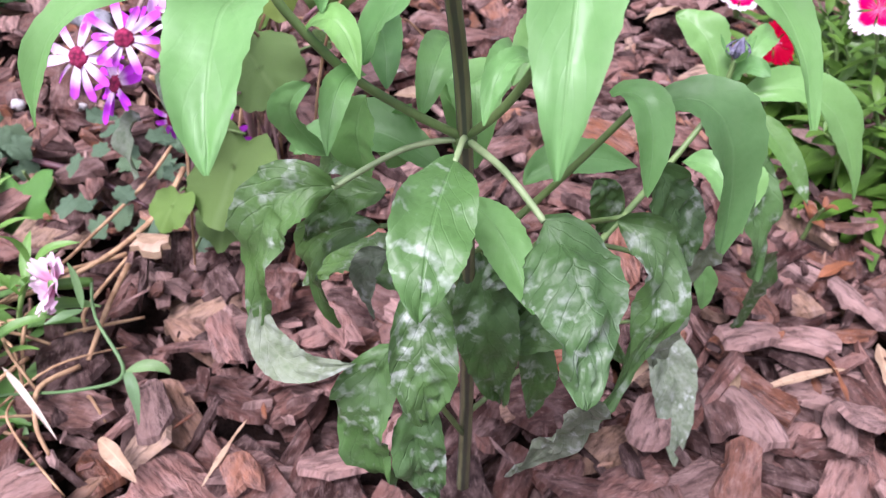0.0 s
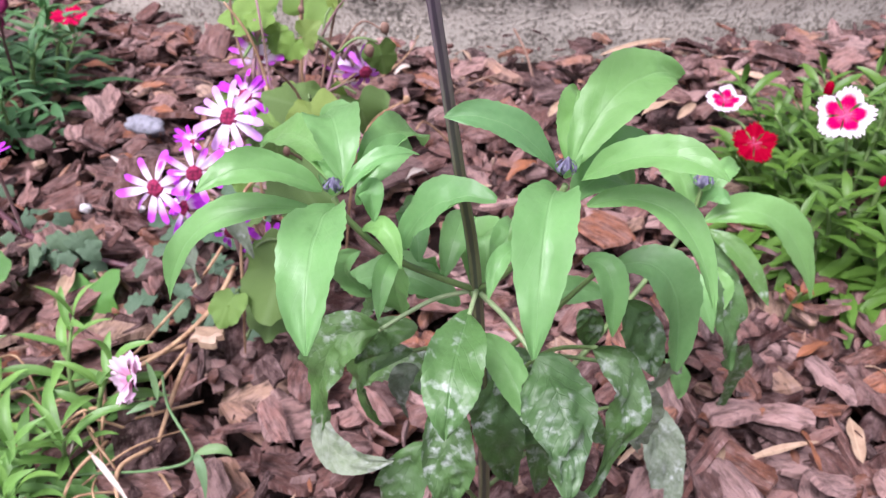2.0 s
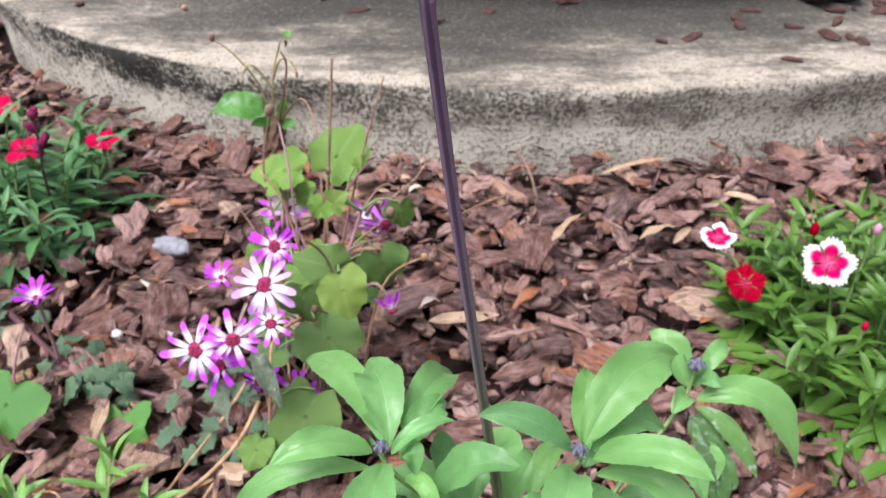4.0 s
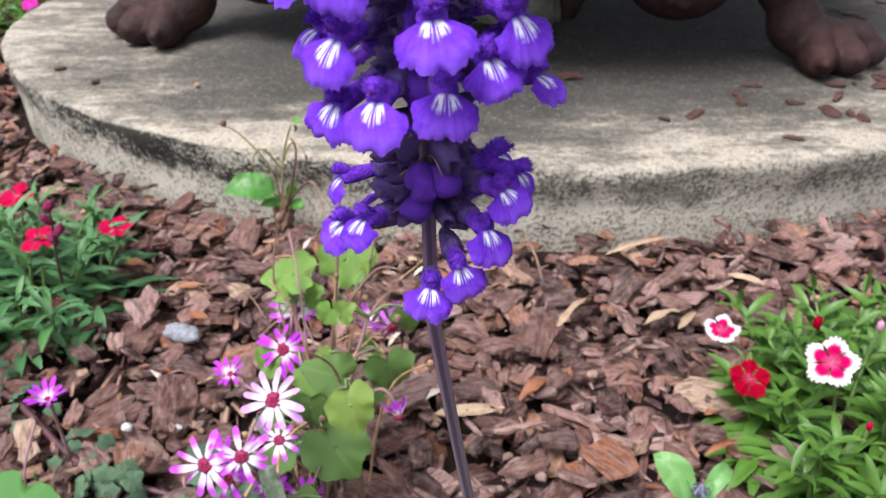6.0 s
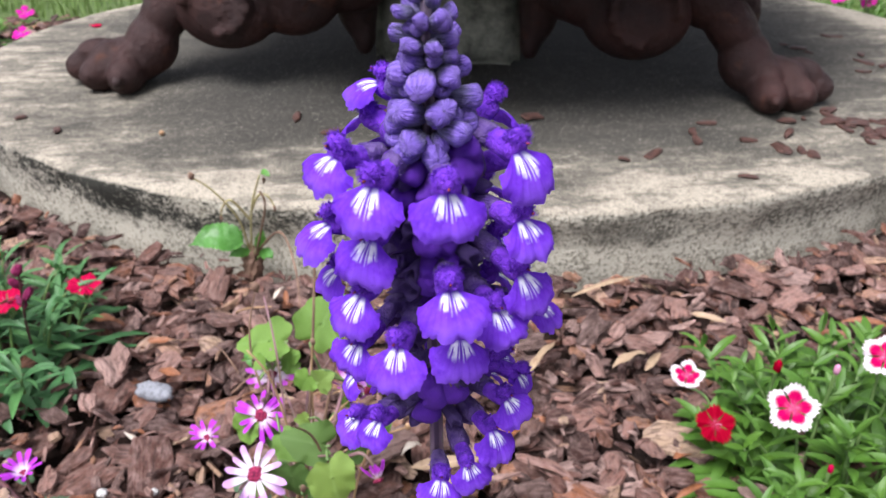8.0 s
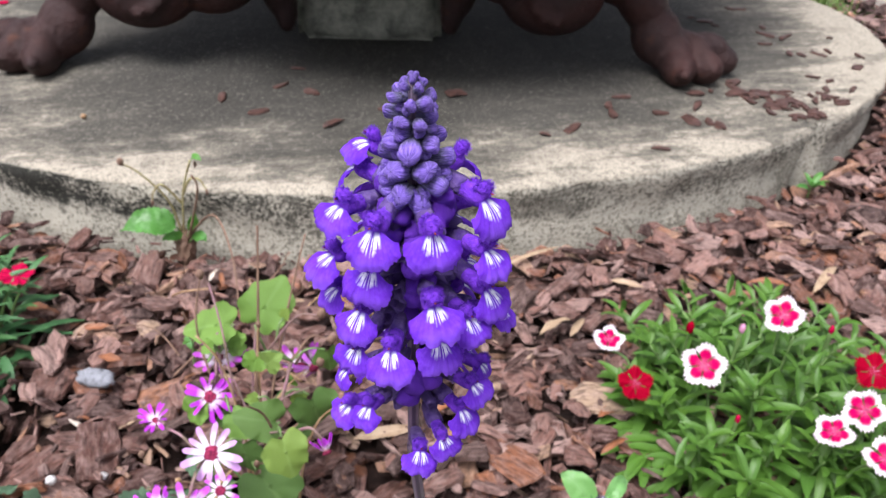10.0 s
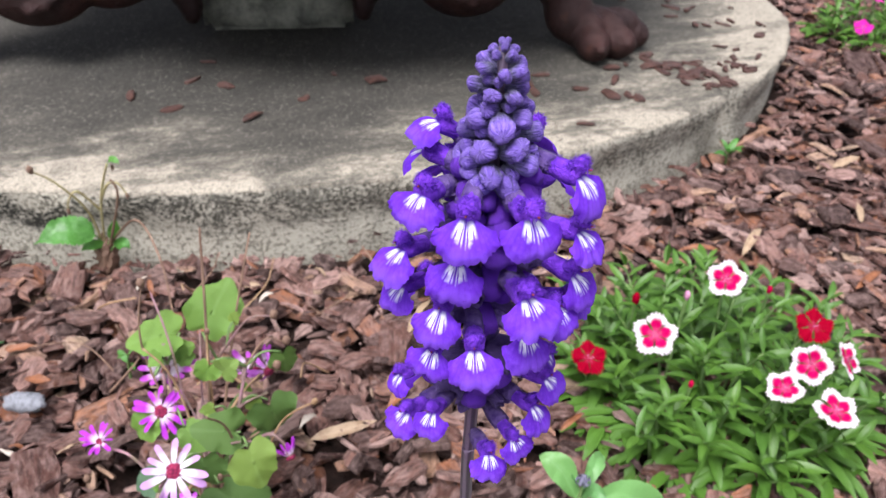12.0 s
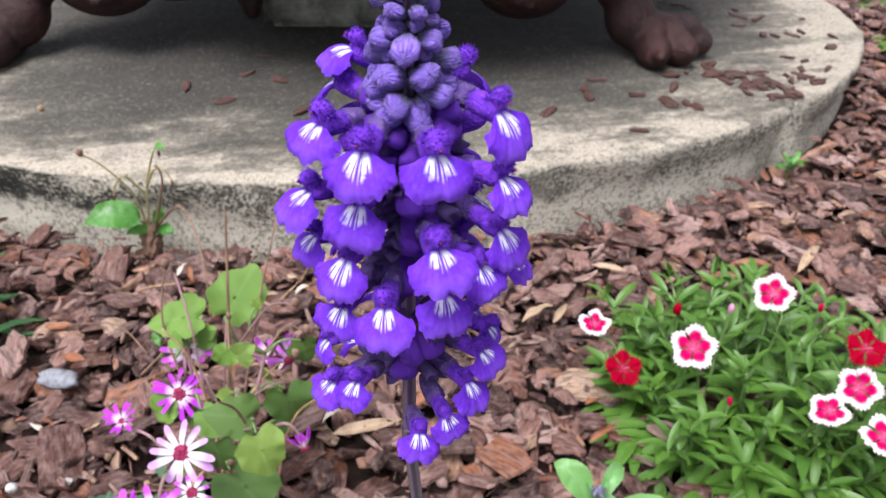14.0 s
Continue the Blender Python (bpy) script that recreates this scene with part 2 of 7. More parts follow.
LIP = lip_material()
HOOD = fuzz_material("violet_hood", (0.085, 0.016, 0.34), (0.19, 0.045, 0.60))
def bud_material():
    """Woolly bud: grey-green down at the foot and in streaks, violet towards the tip."""
    k = Nodes("violet_bud", 0.8, spec=0.15)
    obj = k.coord()
    u, v = k.uv()
    rnd = k.n("ObjectInfo", out=5)
    streak = k.noise(k.n("CombineXYZ", X=k.math("MULTIPLY", u, 2.0), Y=k.math("ADD", k.math("MULTIPLY", v, 26.0), k.math("MULTIPLY", rnd, 50.0)), Z=0.0), 1.0, 4.0, 0.6)
    tip = k.mix(k.step(streak, 0.35, 0.65), (0.080, 0.038, 0.295), (0.255, 0.165, 0.58))
    foot = k.mix(k.step(streak, 0.35, 0.65), (0.050, 0.042, 0.125), (0.18, 0.17, 0.30))
    along = k.math("ADD", u, k.math("ADD", k.math("MULTIPLY", k.math("SUBTRACT", streak, 0.5), 0.9), k.math("MULTIPLY", k.math("SUBTRACT", rnd, 0.5), 0.25)))
    k.colour(k.mix(k.step(along, 0.36, 0.80), foot, tip))
    k.bump(k.math("ADD", streak, k.noise(obj, 7.0, 4.0)), 0.9, 0.0006)
    k.b.inputs["Sheen Weight"].default_value = 0.12
    return k.m


BUD = bud_material()
CALYX = fuzz_material("grey_violet_calyx", (0.060, 0.028, 0.165), (0.140, 0.090, 0.255))
WILTED_PETAL = fuzz_material("withered_magenta_petal", (0.13, 0.008, 0.045), (0.24, 0.02, 0.09))
STIGMA = fuzz_material("orange_stigma", (0.30, 0.055, 0.03), (0.16, 0.02, 0.06))
GREY_BUD = fuzz_material("grey_violet_young_bud", (0.105, 0.095, 0.175), (0.215, 0.22, 0.275))


def dianthus_material(name, edge, middle, heart, border):
    k = Nodes(name, 0.7, spec=0.03)
    u, v = k.uv()
    obj = k.coord()
    wob = k.math("ADD", v, k.math("MULTIPLY", k.math("SUBTRACT", k.noise(obj, 300.0, 3.0), 0.5), 0.34))
    side = k.math("POWER", k.math("ABSOLUTE", k.math("MULTIPLY", k.math("SUBTRACT", u, 0.5), 2.0)), 3.0)
    wob = k.math("ADD", wob, k.math("MULTIPLY", side, k.math("MULTIPLY", v, 0.34)))
    streak = k.math("MULTIPLY", k.math("SINE", k.math("MULTIPLY", u, 75.0)), 0.035)
    c = k.mix(k.step(k.math("ADD", wob, streak), border - 0.05, border + 0.05), middle, edge)
    star = k.math("MULTIPLY", k.step(k.math("COSINE", k.math("MULTIPLY", k.math("SUBTRACT", u, 0.5), 21.0)), 0.55, 0.95), k.step(v, 0.38, 0.10))
    c = k.mix(k.math("MULTIPLY", star, 0.9), c, heart)
    c = k.mix(k.math("MULTIPLY", k.noise(obj, 600.0, 3.0), 0.15), c, tuple(a * 0.7 for a in middle))
    k.colour(c)
    k.bump(k.math("SINE", k.math("MULTIPLY", u, 60.0)), 0.12, 0.0004)
    k.glow_through(c, 0.22)
    return k.m


PINK_WHITE = dianthus_material("white_edged_crimson_petal", (0.74, 0.69, 0.73), (0.46, 0.001, 0.085), (0.74, 0.40, 0.56), 0.72)
RED_PETAL = dianthus_material("deep_red_petal", (0.23, 0.0004, 0.010), (0.27, 0.0004, 0.015), (0.60, 0.14, 0.28), 2.0)
RASPBERRY = dianthus_material("raspberry_petal", (0.46, 0.003, 0.075), (0.42, 0.004, 0.05), (0.6, 0.10, 0.2), 2.0)
PALE_PINK = dianthus_material("pale_pink_petal", (0.76, 0.56, 0.68), (0.62, 0.30, 0.45), (0.5, 0.10, 0.26), 0.55)
MAGENTA_FAR = dianthus_material("magenta_petal", (0.62, 0.03, 0.36), (0.56, 0.025, 0.32), (0.8, 0.3, 0.6), 2.0)


def ray_material(name, tip, base, turn):
    k = Nodes(name, 0.6, spec=0.15)
    u, v = k.uv()
    c = k.mix(k.step(k.math("ADD", u, k.math("MULTIPLY", k.noise(k.coord(), 300.0, 2.0), 0.3)), turn, turn + 0.3), base, tip)
    k.colour(c)
    k.bump(k.math("SINE", k.math("MULTIPLY", v, 26.0)), 0.3, 0.0003)
    k.glow_through(c, 0.25)
    return k.m


RAY_WHITE = ray_material("white_lilac_ray", (0.60, 0.33, 0.68), (0.80, 0.70, 0.83), 0.58)
RAY_TIPPED = ray_material("white_ray_with_magenta_tip", (0.52, 0.09, 0.60), (0.82, 0.70, 0.85), 0.58)
RAY_MAGENTA = ray_material("magenta_ray", (0.44, 0.045, 0.57), (0.80, 0.68, 0.84), 0.34)
RAY_LILAC = ray_material("faded_lilac_ray", (0.50, 0.14, 0.60), (0.64, 0.34, 0.72), 0.3)
DISC = fuzz_material("dark_crimson_disc", (0.10, 0.006, 0.03), (0.34, 0.03, 0.09))


def bark_material(name, single, bleached=0.0):
    k = Nodes(name, 0.85, spec=0.25)
    r = k.n("ObjectInfo", out=5) if single else k.n("NewGeometry", out=8)
    uv = k.coord("UV")
    obj = k.coord()
    shift = k.n("VectorMath", op="ADD", i0=uv, i1=k.n("CombineXYZ", X=k.math("MULTIPLY", r, 37.0), Y=k.math("MULTIPLY", r, 11.0), Z=0.0))
    grain = k.noise(k.stretch(shift, 80.0, 300.0, 1.0), 1.0, 6.0, 0.68)
    blotch = k.noise(k.stretch(shift, 90.0, 140.0, 1.0), 1.0, 5.0, 0.65)
    c = k.ramp(r, [(0.0, (0.016, 0.008, 0.006)), (0.24, (0.048, 0.018, 0.013)), (0.42, (0.140, 0.064, 0.047)), (0.60, (0.305, 0.162, 0.128)), (0.75, (0.45, 0.305, 0.262)), (0.81, (0.045, 0.018, 0.014)), (0.91, (0.33, 0.130, 0.062)), (1.0, (0.48, 0.345, 0.235))])
    if bleached:
        c = k.mix(bleached, c, (0.47, 0.31, 0.265))
    c = k.mix(k.step(blotch, 0.42, 0.66, 0.0, 0.8), c, k.mix(0.6, c, (0.42, 0.30, 0.27)))
    flake = k.n("TexVoronoi", Vector=k.stretch(shift, 120.0, 240.0, 1.0), Scale=1.0)
    c = k.mix(k.step(flake, 0.15, 0.55, 0.0, 0.4), c, k.mix(0.6, c, (0.03, 0.013, 0.01)))
    c = k.mix(k.step(grain, 0.38, 0.52, 0.80, 0.0), c, k.mix(0.85, c, (0.022, 0.009, 0.007)))
    fleck = k.noise(k.stretch(shift, 240.0, 700.0, 1.0), 1.0, 4.0, 0.7)
    c = k.mix(k.step(fleck, 0.58, 0.68, 0.0, 0.30), c, (0.50, 0.375, 0.325))
    k.colour(c)
    k.rough(k.step(blotch, 0.3, 0.7, 0.62, 0.92))
    k.bump(k.math("ADD", k.math("MULTIPLY", grain, 1.2), k.math("MULTIPLY", blotch, 0.8)), 1.0, 0.003)
    return k.m


BARK = bark_material("bark_mulch", False)
BARK_PIECE = bark_material("bark_chip", True, 0.15)
BARK_PALE = bark_material("sun_bleached_bark_chip", True, 0.75)


def dry_leaf_material(name, a, b):
    k = Nodes(name, 0.6)
    u, v = k.uv()
    obj = k.coord()
    rib = k.step(k.math("ABSOLUTE", k.math("SUBTRACT", v, 0.5)), 0.02, 0.05, 1.0, 0.0)
    c = k.mix(k.step(k.noise(obj, 160.0, 4.0), 0.35, 0.7), a, b)
    c = k.mix(k.step(k.noise(obj, 520.0, 3.0), 0.6, 0.75, 0.0, 0.6), c, tuple(x * 0.35 for x in b))
    k.colour(k.mix(k.math("MULTIPLY", rib, 0.5), c, tuple(min(1, x * 1.4) for x in a)))
    k.bump(k.noise(obj, 900.0, 3.0), 0.4, 0.0005)
    return k.m


DRY_TAN = dry_leaf_material("dry_tan_leaf", (0.36, 0.265, 0.170), (0.25, 0.165, 0.100))
BROWN_CHIP = dry_leaf_material("damp_brown_bark", (0.080, 0.036, 0.026), (0.034, 0.016, 0.012))
DRY_STRAW = dry_leaf_material("bleached_dry_blade", (0.48, 0.43, 0.36), (0.36, 0.30, 0.23))
DRY_ORANGE = dry_leaf_material("dry_orange_leaf", (0.24, 0.090, 0.036), (0.13, 0.048, 0.022))


def concrete_material():
    k = Nodes("weathered_concrete", 0.88, spec=0.3)
    obj = k.coord()
    z = k.t.nodes.new("ShaderNodeSeparateXYZ")
    k.t.links.new(obj, z.inputs[0])
    big = k.noise(obj, 4.5, 5.0, 0.6)
    mid = k.noise(obj, 22.0, 6.0, 0.68)
    grit = k.noise(obj, 520.0, 5.0, 0.75)
    streak = k.noise(obj, 7.0, 6.0, 0.68)
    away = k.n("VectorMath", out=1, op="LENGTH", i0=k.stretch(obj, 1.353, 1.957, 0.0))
    grain = k.noise(obj, 260.0, 3.0, 0.6)
    c = k.mix(k.step(big, 0.35, 0.68), (0.47, 0.42, 0.325), (0.36, 0.325, 0.25))
    c = k.mix(k.step(mid, 0.45, 0.68, 0.0, 0.5), c, (0.21, 0.195, 0.16))
    # algae clouds and streaks from the rim inwards; base shade painted into the middle
    swirl = k.noise(k.stretch(obj, 0.45, 1.7, 1.0), 15.0, 7.0, 0.68)
    speck = k.noise(k.stretch(obj, 0.7, 1.3, 1.0), 75.0, 6.0, 0.7)
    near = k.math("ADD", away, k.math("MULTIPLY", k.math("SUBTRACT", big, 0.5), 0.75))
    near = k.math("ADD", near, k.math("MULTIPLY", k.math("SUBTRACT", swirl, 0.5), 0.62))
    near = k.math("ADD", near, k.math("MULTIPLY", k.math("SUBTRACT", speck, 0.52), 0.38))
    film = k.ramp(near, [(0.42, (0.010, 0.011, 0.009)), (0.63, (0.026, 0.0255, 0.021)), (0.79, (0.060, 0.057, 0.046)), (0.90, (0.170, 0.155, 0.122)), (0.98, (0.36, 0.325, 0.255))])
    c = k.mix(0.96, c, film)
    algae = k.math("MULTIPLY", k.step(streak, 0.54, 0.62), k.step(mid, 0.42, 0.56))
    c = k.mix(k.math("MULTIPLY", algae, 0.35), c, (0.050, 0.049, 0.040))
    pit = k.noise(obj, 170.0, 4.0, 0.7)
    c = k.mix(k.step(pit, 0.60, 0.67, 0.0, 0.7), c, (0.05, 0.048, 0.040))
    c = k.mix(k.step(grit, 0.54, 0.60, 0.0, 0.55), c, (0.07, 0.067, 0.057))
    c = k.mix(k.step(grit, 0.40, 0.34, 0.0, 0.35), c, (0.45, 0.42, 0.35))
    c = k.mix(k.step(grain, 0.50, 0.62, 0.0, 0.5), c, k.mix(0.75, c, (0.03, 0.03, 0.026)))
    c = k.mix(k.step(grain, 0.42, 0.32, 0.0, 0.35), c, k.mix(0.6, c, (0.50, 0.47, 0.40)))
    # the rough side: pale grit with dark lichen between, a black crust under the lip that is thickest towards -x
    low = k.step(k.math("ADD", z.outputs[2], k.math("MULTIPLY", mid, 0.006)), 0.0755, 0.0725)
    side = k.mix(k.step(k.math("ADD", grain, k.math("MULTIPLY", k.math("SUBTRACT", mid, 0.5), 0.5)), 0.49, 0.62), (0.46, 0.44, 0.36), (0.19, 0.18, 0.14))
    c = k.mix(k.math("MULTIPLY", low, 0.85), c, side)
    ragged = k.math("ADD", z.outputs[2], k.math("MULTIPLY", k.math("SUBTRACT", k.noise(obj, 18.0, 7.0, 0.7), 0.5), 0.11))
    cloud = k.noise(k.stretch(obj, 0.7, 1.0, 2.2), 9.0, 6.0, 0.66)
    crust = k.math("MULTIPLY", k.step(ragged, 0.026, 0.040), low)
    crust = k.math("MULTIPLY", crust, k.step(k.math("ADD", k.math("MULTIPLY", grain, 0.6), k.math("ADD", cloud, k.math("MULTIPLY", k.noise(obj, 55.0, 6.0, 0.7), 0.5))), 0.94, 1.10))
    thick = k.step(k.math("ADD", z.outputs[0], k.math("MULTIPLY", k.math("SUBTRACT", big, 0.5), 0.5)), -0.05, -0.40, 0.55, 1.0)
    c = k.mix(k.math("MULTIPLY", k.math("MULTIPLY", crust, thick), 0.96), c, (0.018, 0.019, 0.015))
    k.colour(c)
    k.bump(k.math("ADD", k.math("MULTIPLY", grain, 0.5), k.math("MULTIPLY", mid, 1.2)), 0.8, 0.004)
    return k.m


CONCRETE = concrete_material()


def iron_material():
    k = Nodes("rusty_cast_iron", 0.5, 0.25)
    obj = k.coord()
    big = k.noise(obj, 16.0, 5.0, 0.6)
    small = k.noise(obj, 140.0, 5.0, 0.65)
    c = k.mix(k.step(big, 0.35, 0.7), (0.020, 0.0074, 0.0066), (0.046, 0.0142, 0.0105))
    c = k.mix(k.step(k.noise(obj, 30.0, 4.0), 0.62, 0.75, 0.0, 0.8), c, (0.10, 0.032, 0.013))
    k.colour(k.mix(k.step(small, 0.5, 0.75, 0.0, 0.5), c, (0.024, 0.012, 0.012)))
    k.rough(k.step(small, 0.3, 0.7, 0.44, 0.72))
    k.bump(k.math("ADD", k.math("MULTIPLY", k.noise(obj, 320.0, 4.0, 0.7), 0.5), k.math("ADD", small, big)), 0.8, 0.004)
    return k.m


IRON = iron_material()


def stone_material(name, a, b, scale):
    k = Nodes(name, 0.85)
    obj = k.coord()
    k.colour(k.mix(k.step(k.noise(obj, scale, 6.0, 0.7), 0.38, 0.62), a, b))
    k.bump(k.noise(obj, scale * 2, 6.0, 0.7), 0.8, 0.003)
    return k.m


PEDESTAL_STONE = stone_material("mossy_grey_stone", (0.26, 0.265, 0.21), (0.085, 0.09, 0.07), 30.0)
GREY_PEBBLE = stone_material("grey_pebble", (0.35, 0.365, 0.40), (0.18, 0.19, 0.21), 260.0)
WHITE_PEBBLE = stone_material("white_pebble", (0.82, 0.81, 0.78), (0.55, 0.54, 0.52), 300.0)
PAVING = stone_material("pale_paving", (0.52, 0.47, 0.41), (0.40, 0.36, 0.31), 60.0)


def ground_material():
    k = Nodes("soil_and_lawn", 0.95, spec=0.2)
    obj = k.coord()
    z = k.t.nodes.new("ShaderNodeSeparateXYZ")
    k.t.links.new(obj, z.inputs[0])
    soil = k.mix(k.step(k.noise(obj, 70.0, 6.0, 0.65), 0.35, 0.65), (0.014, 0.008, 0.006), (0.045, 0.024, 0.018))
    lawn = k.mix(k.step(k.noise(obj, 30.0, 5.0, 0.6), 0.3, 0.7), (0.10, 0.17, 0.05), (0.17, 0.23, 0.09))
    edge = k.math("ADD", z.outputs[1], k.math("MULTIPLY", k.math("SUBTRACT", k.noise(obj, 6.0, 3.0), 0.5), 0.12))
    k.colour(k.mix(k.step(edge, 1.56, 1.62), soil, lawn))
    k.bump(k.noise(obj, 160.0, 6.0, 0.7), 1.0, 0.01)
    return k.m


GROUND = ground_material()
LAWN = leaf_material("grass_blade", (0.14, 0.24, 0.06), (0.2, 0.3, 0.1), rough=0.6, veins=0.0)

# ---- building helpers ----
PLACE = {}  # the pose of every thing and part in the world


def thing(name, at=(0, 0, 0), label="", category="", group="", kind="", mesh=None, material=None):
    ob = new(name, mesh)
    ob.location = at
    PLACE[ob] = Matrix.Translation(at)
    if mesh and material and not mesh.materials:
        mesh.materials.append(material)
    return tagged(ob, label, category, group, kind)


def part(name, mesh, material, parent, label="", m=None):
    """One mesh object under a thing or a part; m: its pose in the world."""
    m = m if m is not None else Matrix()
    if material and not mesh.materials:
        mesh.materials.append(material)
    ob = new(name, mesh)
    ob.parent = parent
    ob.matrix_basis = PLACE[parent].inverted() @ m
    PLACE[ob] = m
    return tagged(ob, label)


def mesh_of(name, verts, faces, uvs=None, smooth=True, slots=None):
    me = bpy.data.meshes.new(name)
    me.from_pydata([tuple(v) for v in verts], [], faces)
    if uvs is not None:
        layer = me.uv_layers.new(name="UVMap")
        idx = np.empty(len(me.loops), dtype=np.int32)
        me.loops.foreach_get("vertex_index", idx)
        layer.data.foreach_set("uv", np.asarray(uvs, dtype=np.float32)[idx].ravel())
    if smooth:
        me.polygons.foreach_set("use_smooth", np.ones(len(me.polygons), dtype=bool))
    if slots is not None:
        me.polygons.foreach_set("material_index", np.asarray(slots, dtype=np.int32))
    me.update()
    return me


def grid_faces(nu, nv, close=False, start=0):
    out = []
    for i in range(nu - 1):
        for j in range(nv if close else nv - 1):
            a, b = start + i * nv + j, start + i * nv + (j + 1) % nv
            out.append((a, b, b + nv, a + nv))
    return out


def bezier(b, m, t, u):
    """A curve that leaves b, passes m half way and ends at t."""
    c = 2 * m - (b + t) / 2
    return b * (1 - u) ** 2 + c * 2 * u * (1 - u) + t * u * u


def leaf_mesh(name, base, mid, tip, width, face=(0, -0.5, 1), fold=0.25, wave=0.07, shape=0.85, teeth=0.0, nu=15, nv=7, twist=0.0, seed=0, point=1.0, quilt=0.0, acute=0.0):
    """A thin blade along a curve, folded at the midrib, with a waved and toothed edge."""
    rnd = random.Random(seed)
    base, mid, tip, up = Vector(base), Vector(mid), Vector(tip), Vector(face).normalized()
    ph = rnd.uniform(0, 6.28)
    jag = [rnd.uniform(0.1, 1.7) for i in range(nu * 2)]
    V, UV = [], []
    for i in range(nu):
        u = i / (nu - 1)
        p = bezier(base, mid, tip, u)
        d = (bezier(base, mid, tip, min(1, u + 0.02)) - bezier(base, mid, tip, max(0, u - 0.02))).normalized()
        side = d.cross(up)
        side = side.normalized() if side.length > 1e-4 else Vector((1, 0, 0))
        nrm = side.cross(d)
        q = Matrix.Rotation(twist * u, 3, d)
        side, nrm = q @ side, q @ nrm
        w = width / 2 * max(0.0, math.sin(math.pi * u ** shape)) ** (0.62 + acute * max(0.0, u - 0.45)) * (1 - 0.35 * point * u ** 4)
        w = max(w, width * 0.03)
        for j in range(nv):
            v = 2 * j / (nv - 1) - 1
            e = abs(v)
            saw = 1 + teeth * (1 if i % 2 else -1) * jag[i * 2 + (v > 0)] * e ** 6
            h = w * fold * (e ** 1.4) + width * wave * e * e * math.sin(u * 13 + ph + v * 1.3) - w * 0.10 * math.cos(u * 9 + ph) * e
            if quilt:
                h += width * quilt * (noise.noise(Vector((u * 7, v * 2.2, seed * 3.1))) + 0.6 * noise.noise(Vector((u * 17, v * 5, seed * 1.7)))) * min(1.0, 8 * u)
            V.append(p + side * (v * w * saw) + nrm * h)
            UV.append((u, (v + 1) / 2))
    return mesh_of(name, V, grid_faces(nu, nv), UV)


def tube_mesh(name, points, radii, sides=8, steps=6, square=0.0):
    """A tapering tube along a smooth line through the points."""
    P = [Vector(p) for p in points]
    if not isinstance(radii, (list, tuple)):
        radii = [radii] * len(P)
    line = []
    for i in range(len(P) - 1):
        p0, p1, p2, p3 = P[max(0, i - 1)], P[i], P[i + 1], P[min(len(P) - 1, i + 2)]
        for s in range(steps):
            t = s / steps
            line.append((0.5 * ((2 * p1) + (p2 - p0) * t + (2 * p0 - 5 * p1 + 4 * p2 - p3) * t * t + (3 * p1 - p0 - 3 * p2 + p3) * t ** 3), radii[i] * (1 - t) + radii[i + 1] * t))
    line.append((P[-1], radii[-1]))
    V, UV = [], []
    for i, (p, r) in enumerate(line):
        d = (line[min(i + 1, len(line) - 1)][0] - line[max(i - 1, 0)][0]).normalized()
        a = d.cross(Vector((0.3, 1, 0.2))).normalized()
        b = d.cross(a)
        for j in range(sides):
            g = 2 * math.pi * j / sides
            k = r * (1 + square * (abs(math.cos(2 * g)) - 0.5))
            V.append(p + a * (k * math.cos(g)) + b * (k * math.sin(g)))
            UV.append((i / (len(line) - 1), j / sides))
    F = grid_faces(len(line), sides, True)
    F.append(tuple(range(sides - 1, -1, -1)))
    F.append(tuple(range(len(V) - sides, len(V))))
    return mesh_of(name, V, F, UV)


def lump_mesh(name, radii, rough=0.12, scale=1.0, seed=0, detail=3, flat=1.0, smooth=True):
    """An uneven rounded body."""
    bm = bmesh.new()
    bmesh.ops.create_icosphere(bm, subdivisions=detail, radius=1.0)
    off = Vector((seed * 3.7, seed * 1.3, seed * 2.1))
    for v in bm.verts:
        k = 1 + rough * noise.noise(v.co * scale * 1.5 + off) + rough * 0.5 * noise.noise(v.co * scale * 4 + off)
        v.co = Vector((v.co.x * radii[0], v.co.y * radii[1], v.co.z * radii[2] * (flat if v.co.z < 0 else 1))) * k
    me = bpy.data.meshes.new(name)
    bm.to_mesh(me)
    bm.free()
    if smooth:
        me.polygons.foreach_set("use_smooth", np.ones(len(me.polygons), dtype=bool))
    return me


def aim(at, out, up=(0, 0, 1), scale=1.0, spin=0.0):
    """A pose whose z axis points along out."""
    z = Vector(out).normalized()
    x = Vector(up).cross(z)
    x = x.normalized() if x.length > 1e-4 else Vector((1, 0, 0))
    y = z.cross(x)
    r = Matrix((x, y, z)).transposed().to_4x4()
    return Matrix.Translation(at) @ r @ Matrix.Rotation(spin, 4, "Z") @ Matrix.Scale(scale, 4)


# ---- the ground and the mulch ----
SLAB_X, SLAB_Y, SLAB_TOP = 0.049, 1.224, 0.075
SLAB_A, SLAB_B, SLAB_TURN = 0.739, 0.511, radians(10.1)


def on_slab(x, y, room=0.0):
    """Whether a place lies on the slab, or within room of it."""
    x, y = x - SLAB_X, y - SLAB_Y
    c, s = math.cos(SLAB_TURN), math.sin(SLAB_TURN)
    return math.hypot((x * c + y * s) / (SLAB_A + room), (y * c - x * s) / (SLAB_B + room)) < 1.0


def ground_height(x, y):
    """The bed's gentle ups and downs."""
    return 0.012 * noise.noise(Vector((x * 3.1, y * 3.1, 0.4))) - 0.02 * max(0.0, min(1.0, (x - 0.1) * 1.6)) * max(0.0, min(1.0, (0.5 - y) * 3))


